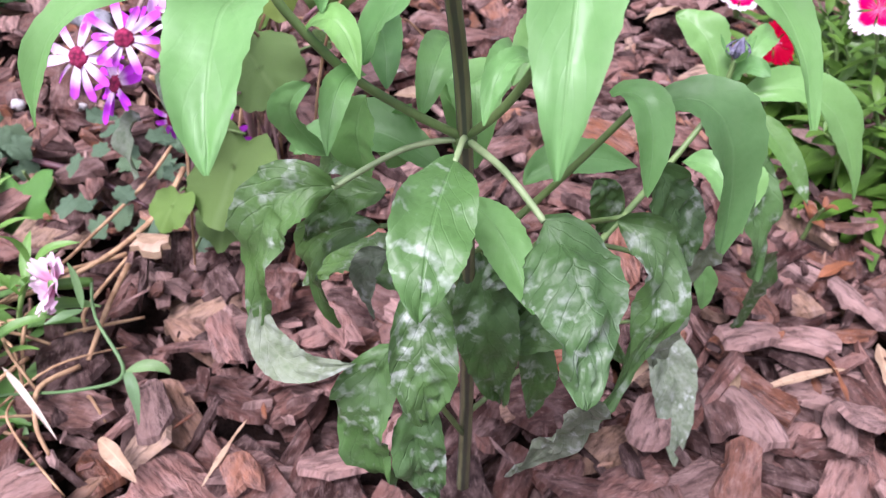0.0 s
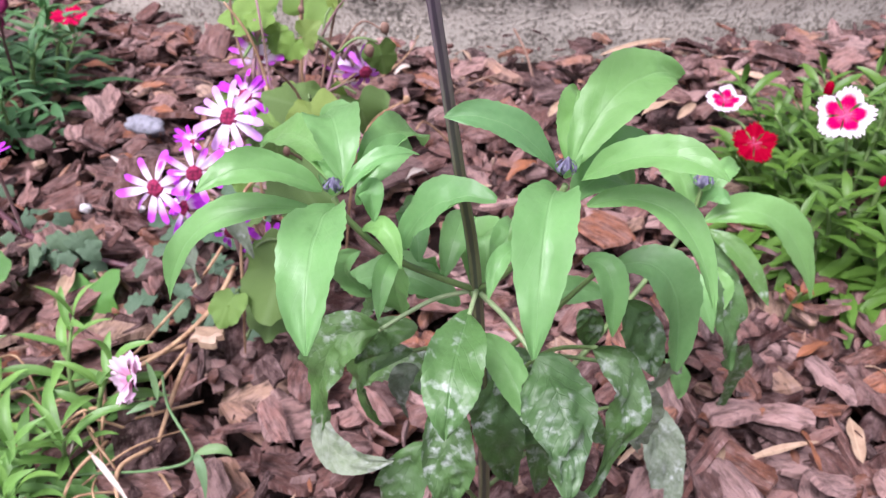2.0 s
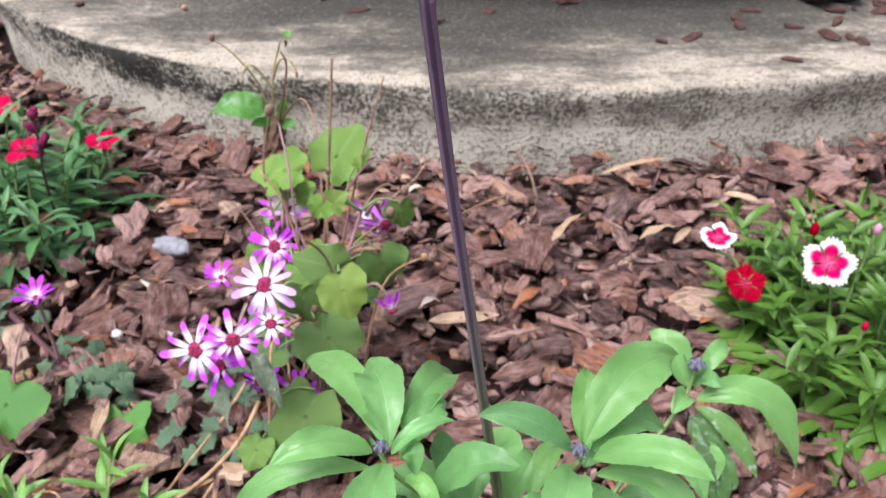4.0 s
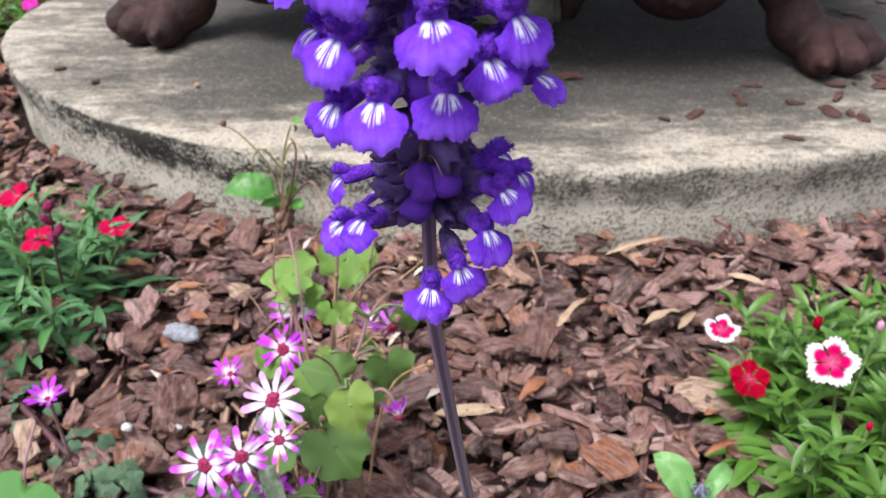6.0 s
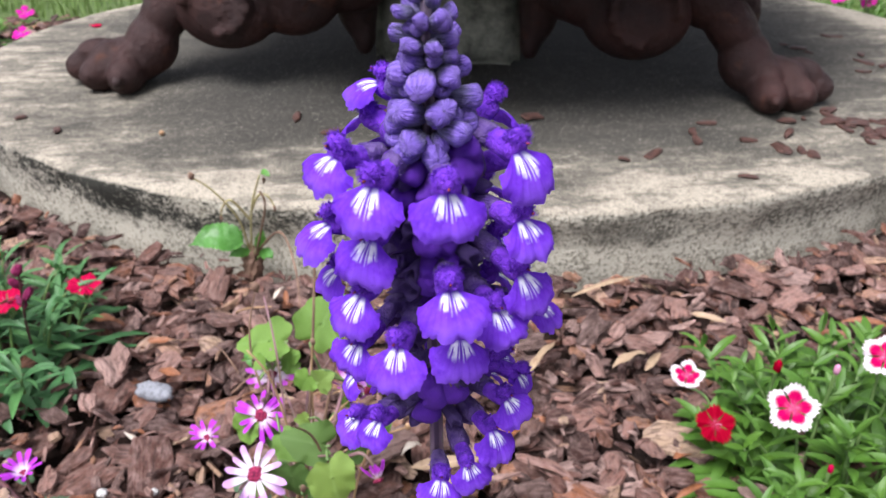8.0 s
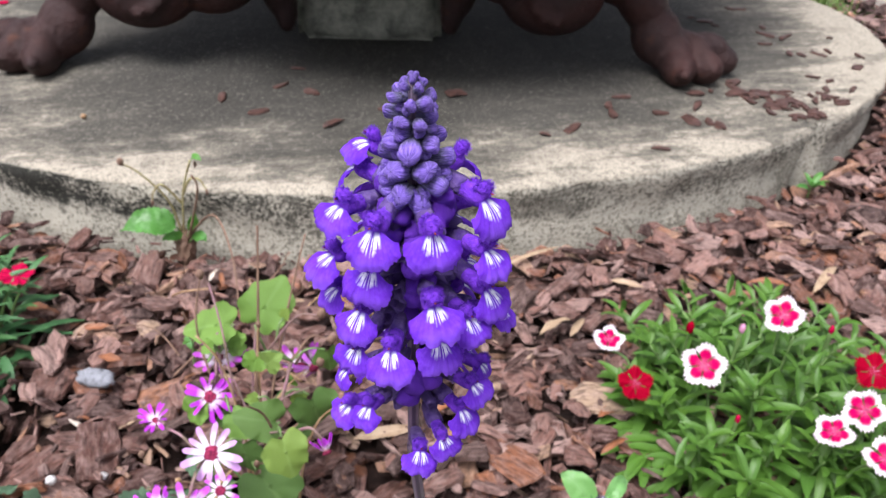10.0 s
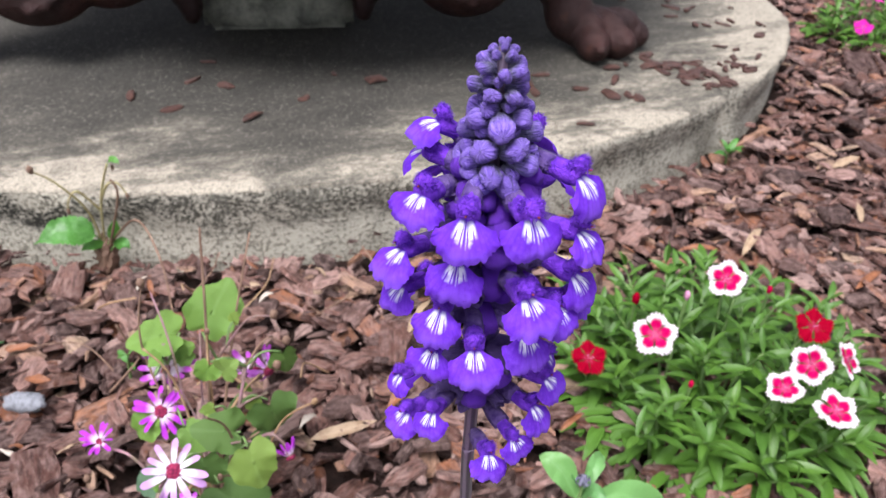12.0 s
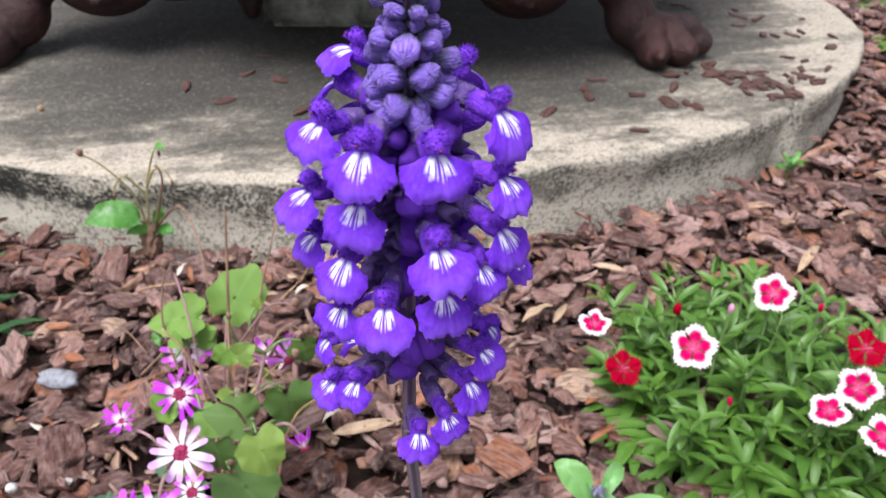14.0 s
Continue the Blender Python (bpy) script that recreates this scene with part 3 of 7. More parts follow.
gx = sorted(set([-60, -25, -10, -5, -3, -2] + [round(-1.6 + 0.04 * i, 3) for i in range(86)] + [2.4, 3, 5, 10, 25, 60]))
gy = sorted(set([-60, -25, -10, -4, -2, -1] + [round(-0.4 + 0.04 * i, 3) for i in range(58)] + [2.4, 3, 5, 10, 25, 60]))
gv = [(x, y, (ground_height(x, y) if abs(x) < 2 and -0.5 < y < 2 else 0.0) - 0.022) for y in gy for x in gx]
thing("ground", label="dark garden soil with a lawn behind the bed", category="ground", kind="structure",
      mesh=mesh_of("ground", gv, grid_faces(len(gy), len(gx))), material=GROUND)


def chip_shape(rnd, length, breadth, thick, sides):
    """Outline, crown and underside of one flake of bark, lying flat."""
    ring = []
    for i in range(sides):
        a = 2 * math.pi * (i + rnd.uniform(-0.28, 0.28)) / sides
        c, s = math.cos(a), math.sin(a)
        k = rnd.uniform(0.62, 1.12)
        ring.append((length / 2 * k * abs(c) ** 0.75 * (1 if c > 0 else -1), breadth / 2 * k * abs(s) ** 0.7 * (1 if s > 0 else -1)))
    bow = rnd.uniform(-0.06, 0.10) * length
    cup = rnd.uniform(-0.1, 0.35) * breadth

    def lift(x, y):
        return bow * (1 - (2 * x / length) ** 2) - cup * (2 * y / breadth) ** 2 * 0.5

    V = [(x, y, lift(x, y) - thick * rnd.uniform(0.8, 1.3)) for x, y in ring]
    V += [(x * 0.96, y * 0.94, lift(x, y) + thick * rnd.uniform(-0.15, 0.25)) for x, y in ring]
    V += [(x * 0.5 + rnd.uniform(-0.05, 0.05) * length, y * 0.5, lift(x * 0.5, y * 0.5) + thick * rnd.uniform(-0.1, 0.5)) for x, y in ring[::2]]
    n, h = sides, len(ring[::2])
    F = [(i, (i + 1) % n, n + (i + 1) % n, n + i) for i in range(n)]
    for i in range(n):
        a, b2 = n + i, n + (i + 1) % n
        c, d = 2 * n + (i // 2) % h, 2 * n + ((i + 1) // 2) % h if i < n - 1 else 2 * n
        F.append((a, b2, d, c) if c != d else (a, b2, c))
    F.append(tuple(2 * n + i for i in range(h)))
    return V, F


def mulch_bed():
    rnd = random.Random(11)
    V, F, UV = [], [], []

    def add(x, y, z, length, breadth, thick, sides, tilt):
        cv, cf = chip_shape(rnd, length, breadth, thick, sides)
        q = Euler((rnd.gauss(0, tilt), rnd.gauss(0, tilt), rnd.uniform(0, 6.283))).to_matrix()
        k = len(V)
        for p in cv:
            w = q @ Vector(p)
            V.append((w.x + x, w.y + y, w.z + z))
            UV.append((p[0], p[1]))
        F.extend(tuple(k + i for i in f) for f in cf)

    def free(x, y, room=0.012):
        return not on_slab(x, y, room)

    for count, (x0, x1), (y0, y1), size in ((9000, (-0.62, 0.72), (0.03, 0.82), 1.0), (4800, (0.42, 1.6), (0.3, 1.7), 1.1), (2800, (-1.2, -0.35), (0.35, 1.6), 1.1), (1500, (0.42, 0.95), (0.75, 1.35), 0.9), (1300, (-0.75, -0.35), (0.75, 1.3), 0.9), (900, (0.06, 0.40), (0.10, 0.36), 1.0), (9500, (-1.9, 2.1), (-0.9, 1.62), 1.6)):
        for i in range(count):
            x, y = rnd.uniform(x0, x1), rnd.uniform(y0, y1)
            length = size * min(0.062, max(0.006, rnd.lognormvariate(-3.75, 0.52)))
            if not free(x, y, length * 0.3) or (size > 1.5 and -0.66 < x < 0.78 and 0.0 < y < 0.86) or (size > 1.5 and (x - 0.1) ** 2 / 4.0 + (y - 0.5) ** 2 / 1.9 > rnd.uniform(0.7, 1.0)):
                continue
            slim = rnd.random() < 0.30
            breadth = length * (rnd.uniform(0.08, 0.22) if slim else rnd.uniform(0.38, 0.8))
            thick = rnd.uniform(0.0008, 0.0022) * (1 + 14 * length)
            add(x, y, ground_height(x, y) + rnd.triangular(-0.030, 0.021, 0.002) - length * 0.08, length, breadth, thick, 6 if length < 0.016 else 9, 0.2 if length > 0.03 else 0.34)
    # splinters and crumbs that lie on top
    for i in range(1500):
        x, y = rnd.uniform(-0.45, 0.60), rnd.uniform(0.10, 0.80)
        if free(x, y, 0.01):
            length = rnd.uniform(0.005, 0.020)
            add(x, y, ground_height(x, y) + rnd.uniform(0.006, 0.017), length, length * rnd.uniform(0.10, 0.32), rnd.uniform(0.0004, 0.0011), 6, 0.3)
    me = mesh_of("bark_mulch", V, F, UV, smooth=False)
    return thing("bark_mulch", label="reddish brown bark chip mulch covering the flower bed", category="mulch", kind="stuff", mesh=me, material=BARK)


mulch = mulch_bed()


def large_chips():
    rnd = random.Random(8)
    kinds = []
    for i in range(16):
        L = rnd.uniform(0.022, 0.048)
        cv, cf = chip_shape(rnd, L, L * rnd.uniform(0.36, 0.66), rnd.uniform(0.0016, 0.0036), 13)
        me = mesh_of("bark_chip", cv, cf, [(p[0], p[1]) for p in cv], smooth=False)
        me.materials.append(BARK_PIECE)
        kinds.append(me)
    made = 0
    while made < 250:
        x, y = rnd.uniform(-0.42, 0.55), rnd.uniform(0.12, 0.76)
        if on_slab(x, y, 0.03):
            continue
        m = Matrix.Translation((x, y, ground_height(x, y) + rnd.uniform(0.007, 0.020))) @ Euler((rnd.gauss(0, 0.25), rnd.gauss(0, 0.25), rnd.uniform(0, 6.28))).to_matrix().to_4x4()
        part("bark_chip", rnd.choice(kinds), None, mulch, m=m)
        made += 1
    # sun-bleached flakes in front of the plants
    pale = []
    for me in kinds[:8]:
        me = me.copy()
        me.materials.clear()
        me.materials.append(BARK_PALE)
        pale.append(me)
    for i in range(46):
        x, y = rnd.uniform(0.10, 0.40), rnd.uniform(0.10, 0.30)
        m = Matrix.Translation((x, y, ground_height(x, y) + rnd.uniform(0.012, 0.024))) @ Euler((rnd.gauss(0, 0.16), rnd.gauss(0, 0.16), rnd.uniform(0, 6.28))).to_matrix().to_4x4()
        part("bark_chip", rnd.choice(pale), None, mulch, m=m)


# ---- the round concrete slab ----
def slab():
    prof = [(0.838, -0.05), (0.840, 0.0), (0.838, 0.018), (0.841, 0.034), (0.845, 0.048), (0.850, 0.060), (0.852, 0.070), (0.850, 0.0738), (0.845, 0.0752), (0.80, 0.0752), (0.7, 0.0754), (0.5, 0.0756), (0.25, 0.0757), (0.02, 0.0757)]
    turns = 420
    V = []
    for r, z in prof:
        for j in range(turns):
            a = 2 * math.pi * j / turns
            k = r
            if z < 0.0751:
                p = Vector((math.cos(a) * 9, math.sin(a) * 9, z * 40))
                k += 0.006 * noise.noise(p) + 0.004 * noise.noise(p * 3.3) + 0.0022 * noise.noise(p * 9)
            gap = abs((math.degrees(a) - 304.5 + 180) % 360 - 180)
            if gap < 2.2 and r > 0.8:
                k -= 0.03 * (1 - gap / 2.2)
            V.append((k * math.cos(a) * SLAB_A / 0.851, k * math.sin(a) * SLAB_B / 0.851, z + 0.0012 * noise.noise(Vector((math.cos(a) * r * 9, math.sin(a) * r * 9, 2)))))
    F = grid_faces(len(prof), turns, True)
    F.append(tuple(range(len(V) - turns, len(V))))
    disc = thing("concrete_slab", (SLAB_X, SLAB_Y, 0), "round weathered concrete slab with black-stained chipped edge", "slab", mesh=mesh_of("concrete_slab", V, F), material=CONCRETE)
    disc.rotation_euler = (0, 0, SLAB_TURN)


slab()


# ---- the cast iron base on its paws ----
def blob_mesh(name, blobs, cell, smooth=2):
    """Rounded bodies melted into one."""
    bm = bmesh.new()
    for at, radii, turn in blobs:
        m = Matrix.Translation(at) @ Euler([radians(a) for a in turn]).to_matrix().to_4x4() @ Matrix.Diagonal((*radii, 1))
        bmesh.ops.create_icosphere(bm, subdivisions=3, radius=1.0, matrix=m)
    me = bpy.data.meshes.new(name)
    bm.to_mesh(me)
    bm.free()
    return me


def melted(ob, cell):
    r = ob.modifiers.new("melt", "REMESH")
    r.mode, r.voxel_size, r.use_smooth_shade = "VOXEL", cell, True
    s = ob.modifiers.new("soften", "SMOOTH")
    s.factor, s.iterations = 0.5, 2


def iron_base():
    at = (SLAB_X, SLAB_Y, SLAB_TOP)
    base = thing("iron_urn_base", at, "rusty dark cast-iron urn base on animal-paw feet, standing on the slab", "urn base")
    # a bowl added above the feet, out of sight; its overhang shades the slab
    prof = [(0.05, 0.20), (0.26, 0.19), (0.38, 0.182), (0.445, 0.185), (0.46, 0.21), (0.455, 0.25), (0.42, 0.28), (0.41, 0.34), (0.45, 0.5), (0.47, 0.6), (0.45, 0.62), (0.05, 0.60)]
    n = 96
    V = [(r * (1 + 0.012 * math.cos(12 * 2 * math.pi * j / n)) * math.cos(2 * math.pi * j / n), 0.74 * r * math.sin(2 * math.pi * j / n), z) for r, z in prof for j in range(n)]
    F = grid_faces(len(prof), n, True) + [tuple(range(n - 1, -1, -1)), tuple(range(len(V) - n, len(V)))]
    part("bowl", mesh_of("bowl", V, F), IRON, base, m=Matrix.Translation(at))
    for side, cx in ((-1, -0.425), (1, 0.382)):
        y, g = 1.035, SLAB_TOP
        blobs = [
            ((cx + side * 0.012, y + 0.010, g + 0.030), (0.046, 0.042, 0.030), (0, 0, 0)),
            ((cx - side * 0.020, y + 0.016, g + 0.050), (0.034, 0.036, 0.042), (0, -side * 20, 0)),
            ((cx - side * 0.044, y + 0.028, g + 0.092), (0.031, 0.036, 0.052), (0, -side * 38, 0)),
            ((cx - side * 0.082, y + 0.045, g + 0.130), (0.042, 0.048, 0.055), (0, -side * 45, 0)),
            ((cx - side * 0.105, y + 0.070, g + 0.172), (0.070, 0.070, 0.060), (0, -side * 30, 0)),
        ]
        for k, (dx, dy, sx) in enumerate(((0.060, 0.004, 0.019), (0.034, -0.022, 0.0195), (0.000, -0.030, 0.0205))):
            blobs.append(((cx + side * dx, y + dy, g + 0.0235), (sx, 0.033, 0.0240), (0, 0, side * (66 - 28 * k))))
            blobs.append(((cx + side * dx * 0.8, y + dy * 0.4 + 0.004, g + 0.040), (0.018, 0.028, 0.020), (0, 0, side * (66 - 28 * k))))
            blobs.append(((cx + side * (dx + 0.017 * (2 - k) / 2), y + dy - 0.012 * k - 0.010, g + 0.026), (0.0075, 0.0085, 0.0085), (0, 0, 0)))
        leg = part("paw_leg", blob_mesh("paw_leg", blobs, 0.004), IRON, base)
        melted(leg, 0.004)
        in1 = 0.124 if side < 0 else 0.165
        hang = [
            ((cx - side * in1, y + 0.022, g + 0.104), (0.070, 0.050, 0.058), (0, 0, 0)),
            ((cx - side * (in1 + 0.060), y + 0.045, g + 0.130), (0.055, 0.050, 0.05), (0, side * 14, 0)),
            ((cx - side * (in1 - 0.065), y + 0.045, g + 0.150), (0.055, 0.045, 0.045), (0, -side * 10, 0)),
            ((cx - side * 0.030, y + 0.062, g + 0.135), (0.020, 0.016, 0.060), (0, -side * 28, 0)),
            ((cx - side * 0.050, y + 0.070, g + 0.185), (0.045, 0.03, 0.035), (0, 0, 0)),
        ]
        for turn, rad, thick in ((0.0, 0.040, 0.0085), (0.9, 0.024, 0.0075)):
            hang += [((cx - side * (in1 - 0.004) + side * rad * math.cos(a * 0.42 + turn), y - 0.018 + 0.01 * (rad < 0.03) - 0.004, g + 0.118 + rad * math.sin(a * 0.42 + turn)), (thick, thick, thick), (0, 0, 0)) for a in range(12)]
        hang += [((cx - side * (in1 - 0.060) + 0.017 * math.cos(a * 0.7), y + 0.004, g + 0.160 + 0.017 * math.sin(a * 0.7)), (0.007, 0.007, 0.007), (0, 0, 0)) for a in range(8)]
        # the apron goes on inwards and rises towards the stone block
        if side < 0:
            hang += [((-0.215, 1.070, g + 0.112), (0.062, 0.036, 0.050), (0, -16, 0)), ((-0.145, 1.090, g + 0.138), (0.062, 0.036, 0.050), (0, -16, 0))]
        else:
            hang += [((0.140, 1.085, g + 0.130), (0.055, 0.032, 0.046), (0, 12, 0))]
        apron = part("scrolled_apron", blob_mesh("scrolled_apron", hang, 0.004), IRON, base)
        melted(apron, 0.0045)
        # the bracket that runs down beside the stone block
        bx = -0.022 + side * 0.125
        brace = [((bx, 1.125, g + 0.105), (0.030, 0.035, 0.066), (0, side * 8, 0)), ((bx + side * 0.035, 1.13, g + 0.150), (0.06, 0.04, 0.045), (0, 0, 0)), ((bx - side * 0.012, 1.12, g + 0.055), (0.016, 0.022, 0.034), (0, 0, 0))]
        melted(part("bracket", blob_mesh("bracket", brace, 0.006), IRON, base), 0.006)
    return base


iron_base()


def pedestal():
    bm = bmesh.new()
    bmesh.ops.create_cube(bm, size=1.0, matrix=Matrix.Diagonal((0.205, 0.185, 0.19, 1)))
    bmesh.ops.bevel(bm, geom=bm.edges[:], offset=0.012, segments=3, affect="EDGES")
    bmesh.ops.subdivide_edges(bm, edges=bm.edges[:], cuts=6, use_grid_fill=True)
    for v in bm.verts:
        v.co += v.co.normalized() * (0.008 * noise.noise(v.co * 22) + 0.004 * noise.noise(v.co * 60))
    me = bpy.data.meshes.new("pedestal")
    bm.to_mesh(me)
    bm.free()
    me.polygons.foreach_set("use_smooth", np.ones(len(me.polygons), dtype=bool))
    thing("stone_pedestal", (-0.022, 1.238, SLAB_TOP + 0.091), "rough mossy grey stone block under the iron base", "pedestal", mesh=me, material=PEDESTAL_STONE)


pedestal()


def slab_litter():
    """Bark chips that lie on the slab."""
    rnd = random.Random(21)
    spots = [(0.31, 0.808), (0.184, 0.84), (0.336, 0.907), (0.368, 0.887), (0.276, 0.925), (0.276, 0.90), (-0.52, 0.905), (-0.46, 0.872), (-0.145, 0.895), (-0.09, 0.955), (-0.13, 0.975), (0.0, 0.91), (0.04, 0.98), (0.09, 0.955), (0.22, 0.86), (0.39, 0.93), (0.30, 0.955)]
    spots += [(0.43 + rnd.gauss(0, 0.05) + 0.25 * i / 34, 0.985 - 0.05 * i / 34 + rnd.gauss(0, 0.018)) for i in range(34)]
    spots += [(0.62 + rnd.uniform(-0.06, 0.08), 1.05 + rnd.uniform(-0.05, 0.16)) for i in range(12)] + [(0.5 + rnd.uniform(-0.05, 0.12), 1.3 + rnd.uniform(-0.1, 0.2)) for i in range(8)]
    spots += [(-0.195, 0.934), (-0.058, 0.862), (-0.114, 1.033), (0.39, 0.884), (0.40, 0.872)]
    for i in range(34):
        u = rnd.random()
        spots.append((0.47 + 0.08 * u + rnd.gauss(0, 0.014), 0.975 - 0.10 * u + rnd.gauss(0, 0.014)))
    for x, y in spots:
        if not on_slab(x, y, -0.015):
            continue
        L = rnd.uniform(0.013, 0.036)
        cv, cf = chip_shape(rnd, L, L * rnd.uniform(0.25, 0.6), 0.0016, 9)
        ob = thing("bark_chip", (x, y, SLAB_TOP + 0.0035), "small reddish bark chip lying on the concrete slab", "bark chip", "bark chips on the slab", mesh=mesh_of("bark_chip", cv, cf, [(p[0], p[1]) for p in cv], smooth=False), material=BROWN_CHIP)
        ob.rotation_euler = (rnd.gauss(0, 0.06), rnd.gauss(0, 0.06), rnd.uniform(0, 6.28))


slab_litter()


# ---- the salvia ----
def salvia():
    node = Vector((0.0302, 0.154, 0.183))
    low = Vector((0.0124, 0.1145, 0.345))
    top = Vector((0.0105, 0.1056, 0.4300))
    plant = thing("salvia_plant", (0.036, 0.19, 0.0), "blue salvia with one violet flower spike, mildewed lower leaves", "salvia")
    part("stem", tube_mesh("stem", [(0.037, 0.192, -0.01), (0.035, 0.176, 0.08), node, (0.0254, 0.146, 0.225), (0.0203, 0.135, 0.27), (0.0158, 0.1245, 0.31), low, low + (top - low) * 0.04], [0.0023, 0.0020, 0.0015, 0.00128, 0.00118, 0.00112, 0.00112, 0.0011], 16, 8, 0.16), STEM_DARK, plant, "dark violet-green square stem")
    part("node_ring", lump_mesh("node_ring", (0.0024, 0.0024, 0.0017), 0.2, 2, 3), STEM_GREEN, plant, m=Matrix.Translation(node))

    def stalk(points, r0, r1, mat=STEM_GREEN):
        n = len(points)
        part("stalk", tube_mesh("stalk", points, [0.72 * r0 + 0.72 * (r1 - r0) * i / (n - 1) for i in range(n)], 8, 6), mat, plant)

    stalk([node, (0.020, 0.148, 0.192), (0.010, 0.1415, 0.203), (0.001, 0.1400, 0.214), (-0.002, 0.141, 0.219)], 0.0013, 0.0010)
    stalk([node, (0.037, 0.147, 0.195), (0.043, 0.139, 0.212), (0.048, 0.136, 0.229)], 0.0013, 0.0010)
    stalk([(0.035, 0.176, 0.085), (0.06, 0.20, 0.10), (0.092, 0.24, 0.115), (0.108, 0.256, 0.132), (0.112, 0.261, 0.148)], 0.0018, 0.0012)
    stalk([(0.034, 0.168, 0.14), (0.05, 0.165, 0.165), (0.062, 0.158, 0.19)], 0.0014, 0.001)

    def leaf(base, mid, tip, width, mat=SALVIA, label="", **kw):
        leaf.count += 1
        kw.setdefault("teeth", 0.026 if mat is SALVIA else 0.018), kw.setdefault("nu", 29), kw.setdefault("nv", 11), kw.setdefault("quilt", 0.055 if mat in (SALVIA, SALVIA_SPOT) else 0.17), kw.setdefault("twist", 0.35 * math.sin(leaf.count * 2.7))
        if mat is SALVIA or mat is SALVIA_SPOT:
            kw.setdefault("shape", 1.03), kw.setdefault("point", 0.25), kw.setdefault("fold", 0.40), kw.setdefault("acute", 0.16)
        part("leaf", leaf_mesh("leaf", base, mid, tip, width, seed=leaf.count, **kw), mat, plant, label)

    leaf.count = 0
    # fresh leaves of the shoot that leans to -x
    leaf((0.0, 0.143, 0.222), (-0.0045, 0.157, 0.2295), (-0.011, 0.170, 0.2205), 0.0128)
    leaf((-0.002, 0.145, 0.220), (-0.018, 0.174, 0.2145), (-0.037, 0.199, 0.195), 0.011)
    leaf((0.003, 0.146, 0.221), (0.009, 0.166, 0.222), (0.013, 0.186, 0.206), 0.0105)
    leaf((0.001, 0.139, 0.222), (0.008, 0.143, 0.2285), (0.0165, 0.147, 0.2275), 0.0046)
    leaf((0.003, 0.144, 0.217), (0.0085, 0.152, 0.2235), (0.0135, 0.159, 0.2215), 0.0088)
    leaf((-0.004, 0.139, 0.222), (-0.016, 0.133, 0.2310), (-0.027, 0.127, 0.2285), 0.0080)
    leaf((-0.004, 0.138, 0.217), (-0.028, 0.133, 0.2165), (-0.040, 0.130, 0.1955), 0.0076)
    leaf((-0.001, 0.138, 0.219), (-0.0015, 0.117, 0.2235), (0.0, 0.1, 0.2115), 0.0130)
    leaf((0.0125, 0.1425, 0.204), (0.021, 0.139, 0.220), (0.034, 0.137, 0.2235), 0.0108)
    leaf((-0.001, 0.142, 0.221), (-0.004, 0.150, 0.2225), (-0.010, 0.158, 0.2165), 0.007)
    leaf((0.003, 0.143, 0.216), (0.006, 0.141, 0.2215), (0.007, 0.139, 0.2145), 0.006)
    # fresh leaves of the shoot that leans to +x
    leaf((0.049, 0.138, 0.232), (0.059, 0.150, 0.2445), (0.073, 0.163, 0.241), 0.0132)
    leaf((0.046, 0.136, 0.232), (0.035, 0.134, 0.2435), (0.023, 0.133, 0.245), 0.0075)
    leaf((0.051, 0.135, 0.231), (0.064, 0.129, 0.2415), (0.0765, 0.124, 0.2395), 0.0082)
    leaf((0.046, 0.132, 0.230), (0.0432, 0.115, 0.2335), (0.0425, 0.0995, 0.2150), 0.0118)
    leaf((0.053, 0.136, 0.224), (0.069, 0.130, 0.2275), (0.079, 0.121, 0.211), 0.0078)
    leaf((0.048, 0.140, 0.232), (0.049, 0.148, 0.2395), (0.050, 0.156, 0.2405), 0.0075)
    leaf((0.052, 0.140, 0.228), (0.062, 0.149, 0.231), (0.072, 0.155, 0.222), 0.010)
    leaf((0.050, 0.140, 0.222), (0.058, 0.150, 0.223), (0.066, 0.158, 0.214), 0.011)
    leaf((0.034, 0.153, 0.19), (0.038, 0.160, 0.198), (0.041, 0.168, 0.192), 0.008)
    # the small shoot further back
    leaf((0.114, 0.256, 0.135), (0.142, 0.257, 0.137), (0.163, 0.253, 0.102), 0.0160)
    leaf((0.115, 0.263, 0.140), (0.122, 0.271, 0.1495), (0.129, 0.278, 0.147), 0.0085)
    leaf((0.110, 0.262, 0.137), (0.103, 0.270, 0.150), (0.094, 0.277, 0.153), 0.014)
    leaf((0.114, 0.255, 0.132), (0.128, 0.247, 0.127), (0.141, 0.238, 0.110), 0.0085, SALVIA_SPOT)
    leaf((0.112, 0.252, 0.130), (0.124, 0.238, 0.112), (0.131, 0.232, 0.080), 0.0165, SALVIA_LOW)
    leaf((0.112, 0.262, 0.138), (0.116, 0.258, 0.146), (0.121, 0.252, 0.147), 0.008)
    leaf((0.110, 0.258, 0.135), (0.106, 0.250, 0.142), (0.101, 0.242, 0.140), 0.009)
    leaf((0.100, 0.245, 0.118), (0.110, 0.235, 0.120), (0.119, 0.226, 0.105), 0.011)
    # leaves on the lower side branches
    leaf((0.056, 0.152, 0.196), (0.062, 0.146, 0.197), (0.064, 0.141, 0.182), 0.0075, fold=0.5)
    leaf((0.065, 0.156, 0.192), (0.078, 0.152, 0.191), (0.084, 0.150, 0.162), 0.0135)
    leaf((0.044, 0.172, 0.159), (0.054, 0.178, 0.163), (0.071, 0.184, 0.158), 0.0090)
    leaf((-0.001, 0.160, 0.189), (-0.006, 0.162, 0.180), (0.0, 0.166, 0.168), 0.0085, face=(-0.5, -1, 0.5))
